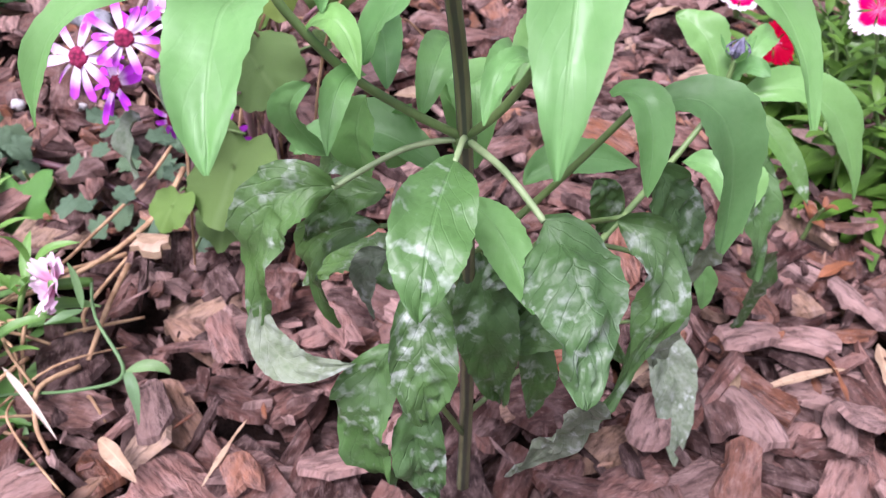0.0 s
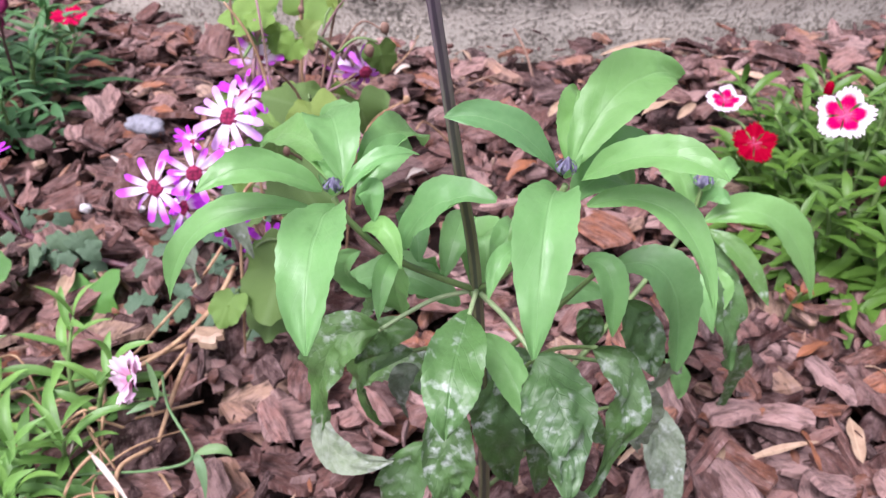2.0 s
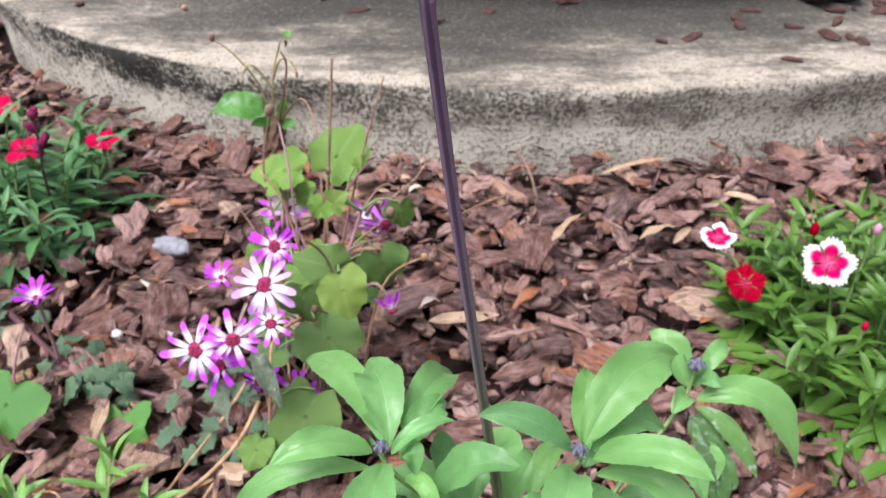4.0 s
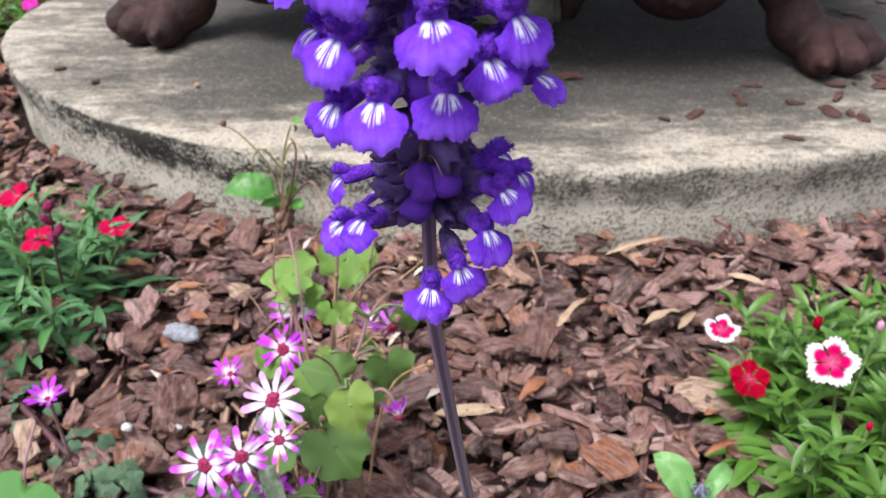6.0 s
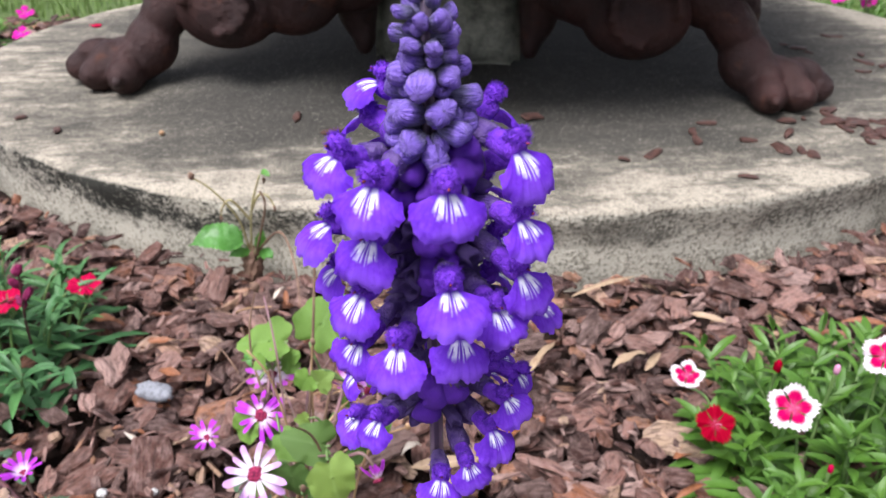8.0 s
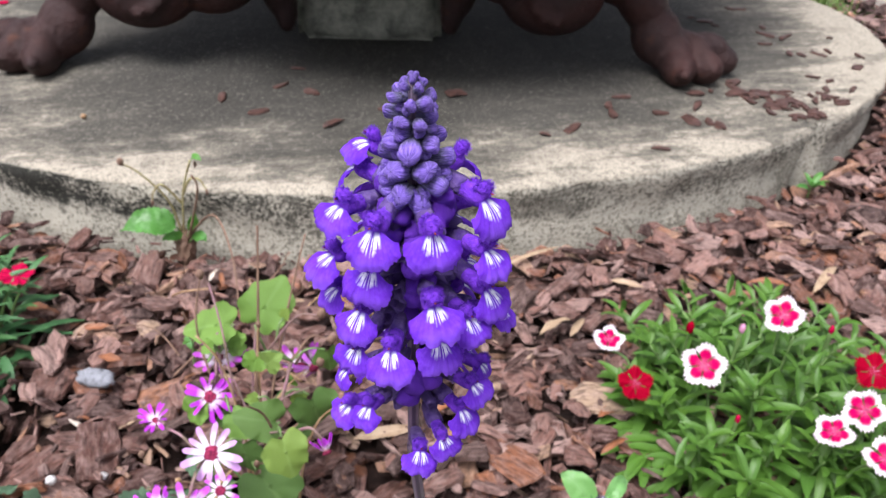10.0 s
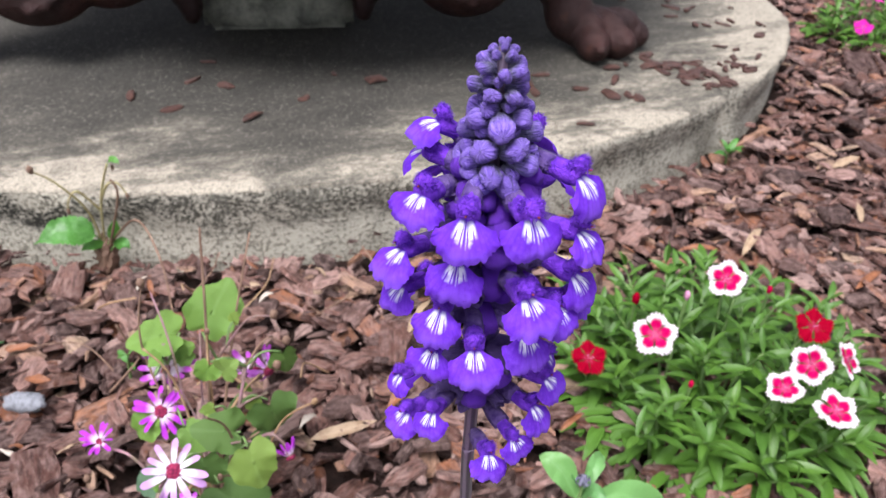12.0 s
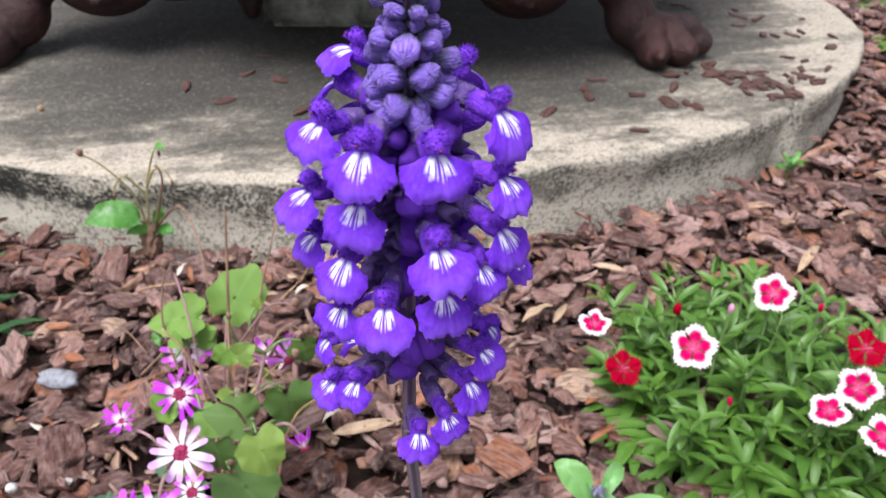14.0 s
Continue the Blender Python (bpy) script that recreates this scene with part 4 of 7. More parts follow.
    leaf((0.011, 0.155, 0.190), (0.0085, 0.157, 0.180), (0.010, 0.160, 0.166), 0.0110, face=(-0.2, -1, 0.5))
    leaf((0.018, 0.172, 0.178), (0.015, 0.178, 0.166), (0.011, 0.182, 0.154), 0.0100, face=(-0.2, -1, 0.7))
    leaf((0.096, 0.200, 0.116), (0.102, 0.200, 0.108), (0.104, 0.200, 0.096), 0.0070, face=(0.2, -1, 0.5))
    leaf((0.115, 0.247, 0.120), (0.122, 0.241, 0.117), (0.123, 0.236, 0.108), 0.0085, face=(0.3, -1, 0.5))
    # small leaves along the stalk of the -x shoot
    leaf((0.013, 0.143, 0.202), (0.0100, 0.1350, 0.2040), (0.009, 0.127, 0.196), 0.0052)
    leaf((0.004, 0.140, 0.211), (0.0100, 0.1360, 0.2145), (0.014, 0.131, 0.208), 0.0050)
    leaf((0.016, 0.147, 0.197), (0.0140, 0.1560, 0.2035), (0.010, 0.166, 0.200), 0.0080)
    leaf((0.022, 0.150, 0.190), (0.0245, 0.1600, 0.1975), (0.026, 0.171, 0.194), 0.0080)
    leaf((0.038, 0.146, 0.200), (0.0420, 0.1550, 0.2060), (0.046, 0.164, 0.202), 0.0070)
    leaf((0.041, 0.141, 0.208), (0.0360, 0.1350, 0.2095), (0.0335, 0.129, 0.2025), 0.0046)
    # smaller leaves that fill the plant behind the stem
    fill = random.Random(23)
    for i in range(12):
        a = radians(fill.uniform(15, 165))
        z = fill.uniform(0.10, 0.168)
        b0 = Vector((0.034 + 0.006 * math.cos(a), 0.164 + 0.006 * math.sin(a), z))
        L = fill.uniform(0.026, 0.046)
        d = Vector((math.cos(a), 0.6 * math.sin(a), 0))
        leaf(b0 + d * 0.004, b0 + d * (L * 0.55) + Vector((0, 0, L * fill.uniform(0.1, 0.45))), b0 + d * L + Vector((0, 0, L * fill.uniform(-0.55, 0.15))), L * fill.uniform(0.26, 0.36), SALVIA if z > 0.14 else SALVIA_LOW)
    # old mildewed leaves below the node
    old = "drooping old leaf with white powdery mildew"
    stalk([node, (0.030, 0.146, 0.188), (0.0290, 0.139, 0.188)], 0.0009, 0.0008, STEM_PALE)
    leaf((0.0290, 0.140, 0.188), (0.0265, 0.1200, 0.1885), (0.0258, 0.1085, 0.1790), 0.0140, SALVIA_SPOT, old, face=(0, -1, 1), shape=0.95, point=0.1, fold=0.1)
    stalk([node, (0.019, 0.149, 0.183), (0.006, 0.143, 0.177)], 0.0009, 0.0008, STEM_PALE)
    leaf((0.0065, 0.143, 0.177), (-0.0070, 0.1405, 0.1700), (-0.0105, 0.139, 0.138), 0.0140, SALVIA_LOW, old, face=(-0.5, -1, 0.5), wave=0.1)
    leaf((-0.0112, 0.140, 0.147), (-0.0050, 0.1335, 0.1370), (0.0105, 0.129, 0.1425), 0.0092, SALVIA_DUST, "curled grey underside of an old leaf", face=(-0.1, -1, 0.9), fold=0.3)
    stalk([node, (0.038, 0.143, 0.184), (0.0455, 0.133, 0.181)], 0.0011, 0.0009, STEM_PALE)
    leaf((0.0455, 0.133, 0.181), (0.0525, 0.1190, 0.1765), (0.0538, 0.107, 0.1625), 0.0178, SALVIA_LOW, old, face=(0.25, -1, 0.7), wave=0.13, shape=0.72, fold=-0.28)
    leaf((0.0550, 0.114, 0.157), (0.0565, 0.1265, 0.1285), (0.0465, 0.140, 0.0900), 0.0105, SALVIA_DUST, "curled pale underside of an old leaf", face=(0.3, -1, 0.5), wave=0.12)
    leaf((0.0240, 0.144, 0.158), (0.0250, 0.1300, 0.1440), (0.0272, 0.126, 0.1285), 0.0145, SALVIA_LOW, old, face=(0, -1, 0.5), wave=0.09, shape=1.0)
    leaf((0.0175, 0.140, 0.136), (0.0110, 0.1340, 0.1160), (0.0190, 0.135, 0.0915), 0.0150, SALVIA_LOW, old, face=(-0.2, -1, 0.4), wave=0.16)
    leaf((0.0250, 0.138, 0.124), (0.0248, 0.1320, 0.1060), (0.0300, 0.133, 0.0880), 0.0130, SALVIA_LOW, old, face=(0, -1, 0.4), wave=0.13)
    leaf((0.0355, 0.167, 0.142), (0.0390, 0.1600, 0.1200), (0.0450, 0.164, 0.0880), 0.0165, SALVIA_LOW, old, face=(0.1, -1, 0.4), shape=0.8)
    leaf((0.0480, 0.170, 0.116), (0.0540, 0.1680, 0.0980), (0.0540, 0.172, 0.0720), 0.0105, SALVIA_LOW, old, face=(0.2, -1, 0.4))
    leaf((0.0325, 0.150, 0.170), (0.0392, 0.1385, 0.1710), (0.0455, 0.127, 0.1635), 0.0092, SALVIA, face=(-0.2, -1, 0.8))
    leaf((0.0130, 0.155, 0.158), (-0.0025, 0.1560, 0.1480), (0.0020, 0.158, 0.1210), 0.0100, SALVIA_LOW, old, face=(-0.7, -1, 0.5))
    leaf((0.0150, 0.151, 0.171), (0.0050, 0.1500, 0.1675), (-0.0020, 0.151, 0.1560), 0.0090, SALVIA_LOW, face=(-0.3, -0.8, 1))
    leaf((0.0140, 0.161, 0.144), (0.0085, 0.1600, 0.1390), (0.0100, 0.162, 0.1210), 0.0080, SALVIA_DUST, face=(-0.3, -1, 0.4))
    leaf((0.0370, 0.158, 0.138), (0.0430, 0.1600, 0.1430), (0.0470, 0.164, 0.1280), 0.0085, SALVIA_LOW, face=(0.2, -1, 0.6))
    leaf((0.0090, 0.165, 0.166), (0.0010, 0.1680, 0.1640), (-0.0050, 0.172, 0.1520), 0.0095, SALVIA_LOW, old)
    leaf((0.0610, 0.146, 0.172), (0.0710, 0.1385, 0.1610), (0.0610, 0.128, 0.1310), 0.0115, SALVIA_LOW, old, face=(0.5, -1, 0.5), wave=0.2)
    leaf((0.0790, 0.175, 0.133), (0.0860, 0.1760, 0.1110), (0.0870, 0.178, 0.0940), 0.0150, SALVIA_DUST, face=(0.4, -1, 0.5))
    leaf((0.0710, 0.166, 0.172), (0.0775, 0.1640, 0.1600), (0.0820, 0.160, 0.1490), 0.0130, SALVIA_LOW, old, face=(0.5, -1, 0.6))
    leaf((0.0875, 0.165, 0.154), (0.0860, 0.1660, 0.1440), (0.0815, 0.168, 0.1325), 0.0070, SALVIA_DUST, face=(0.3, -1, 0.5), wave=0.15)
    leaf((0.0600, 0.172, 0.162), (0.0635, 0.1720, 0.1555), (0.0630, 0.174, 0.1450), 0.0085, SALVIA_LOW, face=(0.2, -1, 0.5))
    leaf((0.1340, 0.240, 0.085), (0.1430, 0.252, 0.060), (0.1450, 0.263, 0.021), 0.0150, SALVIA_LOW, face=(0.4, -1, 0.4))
    leaf((0.1070, 0.238, 0.048), (0.1130, 0.2240, 0.0300), (0.1160, 0.202, 0.0090), 0.0190, SALVIA_DUST, "dusty hanging old leaf near the mulch", face=(0.2, -0.6, 1))
    stalk([(0.0355, 0.180, 0.06), (0.07, 0.21, 0.07), (0.107, 0.238, 0.050)], 0.0012, 0.0009)
    stalk([(0.035, 0.178, 0.075), (0.036, 0.172, 0.12), (0.036, 0.167, 0.142)], 0.0013, 0.0009)
    stalk([(0.035, 0.180, 0.05), (0.022, 0.155, 0.11), (0.0245, 0.141, 0.145)], 0.0013, 0.0008)
    stalk([(0.034, 0.170, 0.12), (0.022, 0.163, 0.15), (0.013, 0.155, 0.158)], 0.0010, 0.0008)
    stalk([(0.034, 0.170, 0.12), (0.05, 0.165, 0.15), (0.062, 0.147, 0.172)], 0.0010, 0.0008)
    stalk([(0.05, 0.165, 0.15), (0.07, 0.168, 0.145), (0.080, 0.175, 0.133)], 0.0010, 0.0008)
    stalk([(0.115, 0.250, 0.11), (0.125, 0.243, 0.10), (0.134, 0.240, 0.085)], 0.0010, 0.0008)

    # young buds at the shoot tips: furled and pointed, striped, held by small upright bracts
    for at, k in (((-0.002, 0.141, 0.2212), 0.62), ((0.0475, 0.1345, 0.2332), 0.64), ((0.112, 0.261, 0.149), 1.10)):
        m = Matrix.Translation(at) @ Matrix.Scale(k, 4)
        b = part("young_bud", tube_mesh("young_bud", [(0, 0, -0.0012), (0, 0, 0.0), (0, 0, 0.0016), (0.0001, 0, 0.0030), (0.0003, 0, 0.0044), (0.0005, 0, 0.0056)], [0.0008, 0.0015, 0.0019, 0.0016, 0.0009, 0.0001], 14, 5), GREY_BUD, plant, "grey-violet pointed young flower bud", m)
        for i in range(7):
            a = i * 0.9 + 0.3
            c, d = math.cos(a), math.sin(a)
            part("bract", leaf_mesh("bract", (0.0012 * c, 0.0012 * d, -0.0003), (0.0033 * c, 0.0033 * d, 0.0018), (0.0005 * c, 0.0005 * d, 0.0050), 0.0014, face=(-c, -d, 0.2), fold=-0.3, wave=0.02, nu=9, nv=5, seed=i), GREY_BUD, b, m=m)
        for i in range(3):
            a = i * 2.1 + 0.6
            c, d = math.cos(a), math.sin(a)
            part("small_bract_leaf", leaf_mesh("small_bract_leaf", (0.001 * c, 0.001 * d, -0.002), (0.0045 * c, 0.0045 * d, 0.0012), (0.0060 * c, 0.0060 * d, 0.0048), 0.0026, face=(-c, -d, 0.6), fold=0.4, wave=0.04, nu=11, nv=5, seed=i + 9), SALVIA, b, m=m)

    # the flower spike
    axis = (top - low).normalized()
    fore = Vector((0, -1, 0))
    fore = (fore - axis * fore.dot(axis)).normalized()
    left = axis.cross(fore) * -1 if axis.cross(fore).x > 0 else axis.cross(fore)
    height = (top - low).length
    spike = part("flower_spike", tube_mesh("flower_spike", [low, low + (top - low) * 0.5, top - axis * 0.001], [0.0011, 0.0010, 0.0006], 10, 6, 0.16), STEM_DARK, plant, "violet flower spike of many small two-lipped florets")

    def radial(az):
        a = radians(az)
        return fore * math.cos(a) + left * math.sin(a)

    def ring_tube(V, F, UV, S, stations, slot, n=10, flute=0.0, seed=0):
        """A tube through stations of (centre, radius), seen along +x; ribs run lengthwise where fluted."""
        k = len(V)
        for i, (c, r) in enumerate(stations):
            for j in range(n):
                g = 2 * math.pi * j / n
                q = r * (1 + flute * math.cos(5 * g + seed))
                V.append((c[0], c[1] + q * math.sin(g), c[2] + q * math.cos(g)))
                UV.append((i / (len(stations) - 1), j / n))
        f = grid_faces(len(stations), n, True, k) + [tuple(range(len(V) - n, len(V)))]
        F += f
        S += [slot] * len(f)

    def wool(V, F, UV, S, rnd, spots, slot, long, thin):
        """Short hairs standing on a surface: spots are (point, normal)."""
        for p, n in spots:
            n = (n + Vector((rnd.uniform(-0.4, 0.4), rnd.uniform(-0.4, 0.4), rnd.uniform(-0.4, 0.4)))).normalized()
            w = n.cross(Vector((rnd.uniform(-1, 1), rnd.uniform(-1, 1), rnd.uniform(-1, 1)))).normalized() * thin
            k = len(V)
            V.extend((tuple(p - w), tuple(p + w), tuple(p + n * long * rnd.uniform(0.5, 1.2))))
            UV.extend(((0.2, 0), (0.2, 1), (0.9, 0.5)))
            F.append((k, k + 1, k + 2))
            S.append(slot)

    def floret_mesh(w, r, seed):
        """One floret in metres: x out of the spike, y across, z up; the lip's middle lies at x = r, z = 0."""
        rnd = random.Random(seed * 7 + 1)
        V, F, UV, S = [], [], [], []
        # lower lip: a domed skirt that widens from a narrow neck, with a ruffled and finely nicked rim
        nr, na = 15, 49
        broad, deep, tuck, flare = rnd.uniform(0.94, 1.05), rnd.uniform(0.92, 1.10), rnd.uniform(0.7, 1.35), rnd.uniform(0.85, 1.15)
        ph = rnd.uniform(0, 6.28)
        nick = [rnd.uniform(-1, 1) for j in range(na)]
        neck = Vector((r - 0.28 * w, 0, 0.13 * w))
        for i in range(nr):
            v = i / (nr - 1)
            for j in range(na):
                u = j / (na - 1)
                s = 2 * u - 1
                th = s * 1.90
                ry = 0.485 * broad * math.sin(th) / (1 + 0.10 * abs(s) ** 4)
                rd = deep * (0.37 + 0.39 * math.cos(th)) + 0.02 * math.cos(4 * th + ph) - 0.035 * math.exp(-(s / 0.06) ** 2)
                e = 1 + v ** 10 * (0.042 * nick[j] + 0.020 * math.sin(th * 9 + ph))
                y = ((1 - v) * 0.12 * s + v * ry * e) * (0.55 + 0.45 * v ** 0.5) / (0.55 + 0.45)
                d = v * max(rd, 0.02) * e
                # the skirt starts forward and turns down, its flanks fall back
                x = flare * (1.0 * d - 0.40 * d * d) - 0.02 * v
                z = -(d * (0.20 + 0.46 * min(1.0, d / 0.70)))
                x -= tuck * 0.34 * y * y * (0.5 + 0.5 * v)
                z -= 0.22 * tuck * y * y * v
                x += v * v * (0.022 * math.sin(th * 3 + ph) + 0.012 * math.sin(th * 8 + ph * 2) + 0.006 * math.sin(th * 17 + ph * 3)) - 0.03 * math.exp(-(s / 0.09) ** 2) * v
                x -= 0.05 * max(0.0, v - 0.86) / 0.14
                V.append((neck.x + x * w, y * w, neck.z + z * w))
                UV.append((0.5 + y * 0.8, d / 0.77))
        lf = grid_faces(nr, na)
        F += lf
        S += [0] * len(lf)
        # hood: a woolly knob that stands over the neck and leans forward
        hw = 0.185 * w * rnd.uniform(0.9, 1.1)
        lean = rnd.uniform(0.75, 1.25)
        stations = []
        for i in range(9):
            t = i / 8
            stations.append((Vector((neck.x - 0.22 * w + 0.42 * w * t * lean, 0.02 * w * math.sin(seed), neck.z + 0.02 * w + 0.26 * w * math.sin(t * 1.9) - 0.09 * w * t)), hw * (0.42, 0.55, 0.66, 0.74, 0.78, 0.76, 0.66, 0.44, 0.10)[i]))
        ring_tube(V, F, UV, S, stations, 1, 12, 0.05, seed)
        spots = []
        for q in range(520):
            i, g = rnd.randrange(1, 9), rnd.uniform(-2.5, 2.5)
            c, hr = stations[i]
            n = Vector((0.5 * (i - 3) / 4, math.sin(g), math.cos(g))).normalized()
            spots.append((c + Vector((rnd.uniform(-0.5, 0.5) * 0.04 * w, math.sin(g) * hr * 0.96, math.cos(g) * hr * 0.96)), n))
        wool(V, F, UV, S, rnd, spots, 1, 0.078 * w, 0.0055 * w)
        # the stigma that peeps out of the hood
        tip = stations[7][0] + Vector((0.03 * w, 0, -0.02 * w))
        ring_tube(V, F, UV, S, [(tip, 0.016 * w), (tip + Vector((0.03 * w, 0, 0.01 * w)), 0.018 * w), (tip + Vector((0.06 * w, 0, 0.02 * w)), 0.016 * w), (tip + Vector((0.08 * w, 0, 0.03 * w)), 0.005 * w)], 3, 6)
        # corolla tube, and the woolly ribbed calyx that holds it
        root = Vector((0.0010, 0, -0.0006))
        throat = neck + Vector((0.04 * w, 0, -0.01 * w))
        ring_tube(V, F, UV, S, [(root.lerp(throat, t), rr * w) for t, rr in ((0.45, 0.13), (0.7, 0.17), (0.9, 0.19), (1.0, 0.16))], 1, 10)
        cal = [(root.lerp(throat, t), rr) for t, rr in ((0.0, 0.0006), (0.12, 0.0011), (0.3, 0.0014), (0.5, 0.0015), (0.62, 0.0014))]
        ring_tube(V, F, UV, S, cal, 2, 12, 0.12, seed)
        spots = []
        for q in range(90):
            i, g = rnd.randrange(1, 5), rnd.uniform(0, 6.28)
            c, hr = cal[i]
            spots.append((c + Vector((rnd.uniform(-0.0006, 0.0006), math.sin(g) * hr, math.cos(g) * hr)), Vector((0.5, math.sin(g), math.cos(g)))))
        wool(V, F, UV, S, rnd, spots, 2, 0.0005, 0.00007)
        me = mesh_of("floret", V, F, UV, slots=S)
        for mt in (LIP, HOOD, CALYX, STIGMA):
            me.materials.append(mt)
        return me

    def floret(s, az, r, w, seed, nod=0.0, sway=0.0, turn=0.0):
        """The lip's middle stands r off the axis at height s; turn swings the floret round its lip towards the light."""
        out = radial(az)
        side = axis.cross(out).normalized()
        q = Matrix((out, side, out.cross(side))).transposed().to_4x4()
        hinge = Matrix.Translation((r * 0.75, 0, 0))
        part("floret", floret_mesh(w, r, seed), None, spike, m=Matrix.Translation(low + axis * s) @ q @ hinge @ Euler((radians(sway), radians(nod), radians(turn))).to_matrix().to_4x4() @ hinge.inverted())

    # height along the spike, turn round it, reach and lip width of the open florets
    for i, (s, az, r, w) in enumerate((
            (0.0690, 138, 0.0102, 0.0076), (0.0671, -64, 0.0120, 0.0090), (0.0649, 70, 0.0120, 0.0088), (0.0649, 31, 0.0123, 0.0092), (0.0644, -14, 0.0122, 0.0096),
            (0.0535, 86, 0.0130, 0.0082), (0.0572, 36, 0.0122, 0.0094), (0.0454, 92, 0.0126, 0.0076), (0.0584, -60, 0.0132, 0.0082), (0.0506, -63, 0.0132, 0.0084),
            (0.0400, -92, 0.0138, 0.0066), (0.0462, -47, 0.0126, 0.0082), (0.0482, 46, 0.0124, 0.0084), (0.0516, -14, 0.0142, 0.0096), (0.0402, 49, 0.0130, 0.0082),
            (0.0420, 18, 0.0132, 0.0086), (0.0426, -20, 0.0128, 0.0090), (0.0230, 106, 0.0122, 0.0066), (0.0172, 86, 0.0122, 0.0080), (0.0206, 60, 0.0098, 0.0072),
            (0.0255, -98, 0.0122, 0.0070), (0.0262, -66, 0.0120, 0.0074), (0.0210, -54, 0.0110, 0.0076), (0.0164, -32, 0.0108, 0.0072), (0.0121, -6, 0.0104, 0.0078))):
        floret(s, az, r * (1.06 + 0.12 * min(1.0, abs(az) / 70)), w * 0.98, i, 11 * math.sin(i * 2.3) if i else -28, 12 * math.sin(i * 3.1), 0.38 * az if abs(az) < 110 else 0.45 * az)
    rnd = random.Random(3)
    for lev, s in enumerate((0.0185, 0.0255, 0.0405, 0.0475, 0.0545, 0.0610, 0.0660)):
        for i in range(3):
            floret(s + rnd.uniform(-0.0015, 0.0015), 132 + 48 * i + 20 * (lev % 2) + rnd.uniform(-8, 8), rnd.uniform(0.0112, 0.0126), rnd.uniform(0.0078, 0.0090), 40 + lev * 3 + i, rnd.uniform(-8, 8), rnd.uniform(-10, 10))

    def bud_mesh(seed):
        """A woolly bud of length 1 along +x: a ribbed calyx that swells and closes over a rounded violet tip."""
        r2 = random.Random(seed)
        V, F, UV, S = [], [], [], []
        xs = (0.0, 0.08, 0.20, 0.36, 0.52, 0.66, 0.78, 0.87, 0.94, 0.98, 1.0)
        rs = (0.14, 0.21, 0.26, 0.29, 0.31, 0.325, 0.32, 0.285, 0.21, 0.12, 0.02)
        n = 18
        for i, (x, r) in enumerate(zip(xs, rs)):
            for j in range(n):
                g = 2 * math.pi * j / n
                k = r * (1 + (0.06 + 0.14 * x * x) * math.cos(2 * g + seed) + 0.08 * x * math.cos(3 * g + seed * 1.7) + 0.035 * math.cos(9 * g) - 0.30 * x * math.exp(-((g - 1.5 - 0.5 * math.sin(seed)) / 0.28) ** 2) - 0.16 * x * math.exp(-((g - 4.2 + 0.6 * math.sin(seed * 2.1)) / 0.24) ** 2)) * (1 + r2.uniform(-0.045, 0.045))
                V.append((x - 0.30 * k * math.cos(g + seed * 0.8) * x ** 3, k * 1.08 * math.sin(g), k * math.cos(g) + 0.12 * x * x * math.sin(seed * 1.9)))
                UV.append((x, j / n))
        F = grid_faces(len(xs), n, True)
        S = [0] * len(F)
        spots = []
        for q in range(70):
            i, j = r2.randrange(2, 9), r2.randrange(n)
            p = Vector(V[i * n + j])
            spots.append((p, Vector((0.4, p.y, p.z)).normalized() + Vector((0.5, 0, 0))))
        wool(V, F, UV, S, r2, spots, 0, 0.055, 0.012)
        me = mesh_of("bud", V, F, UV, slots=S)
        me.materials.append(BUD)
        return me

    def calyx_mesh(seed):
        """A spent calyx of length 1 along +x: a ribbed open cup with three short teeth."""
        r2 = random.Random(seed)
        n = 15
        V, UV = [], []
        for i, (x, r) in enumerate(((0.0, 0.08), (0.15, 0.16), (0.4, 0.21), (0.7, 0.22), (0.88, 0.235), (1.0, 0.22), (0.86, 0.17), (0.5, 0.12))):
            for j in range(n):
                g = 2 * math.pi * j / n
                tooth = 0.10 * math.cos(3 * g + seed) if i in (4, 5) else 0.0
                k = r * (1 + 0.10 * math.cos(5 * g + seed)) * (1 + r2.uniform(-0.04, 0.04))
                V.append((x + tooth, k * math.sin(g), k * math.cos(g)))
                UV.append((x * 0.8, j / n))
        me = mesh_of("calyx", V, grid_faces(8, n, True), UV)
        me.materials.append(CALYX)
        return me

    buds = [bud_mesh(s) for s in range(6)]
    opening = [bud_mesh(s + 6) for s in range(4)]
    for me in opening:
        me.materials.clear()
        me.materials.append(HOOD)
    calyces = [calyx_mesh(s) for s in range(4)]

    def pod(me, name, s, az, r, k, lift, roll=0.0):
        """A bud or calyx whose far end stands r off the axis."""
        out = (radial(az) + axis * lift).normalized()
        side = axis.cross(out).normalized()
        q = Matrix((out, side, out.cross(side))).transposed().to_4x4()
        root = low + axis * s + radial(az) * r - out * k
        part(name, me, None, spike, m=Matrix.Translation(root) @ q @ Matrix.Rotation(roll, 4, "X") @ Matrix.Scale(k, 4))

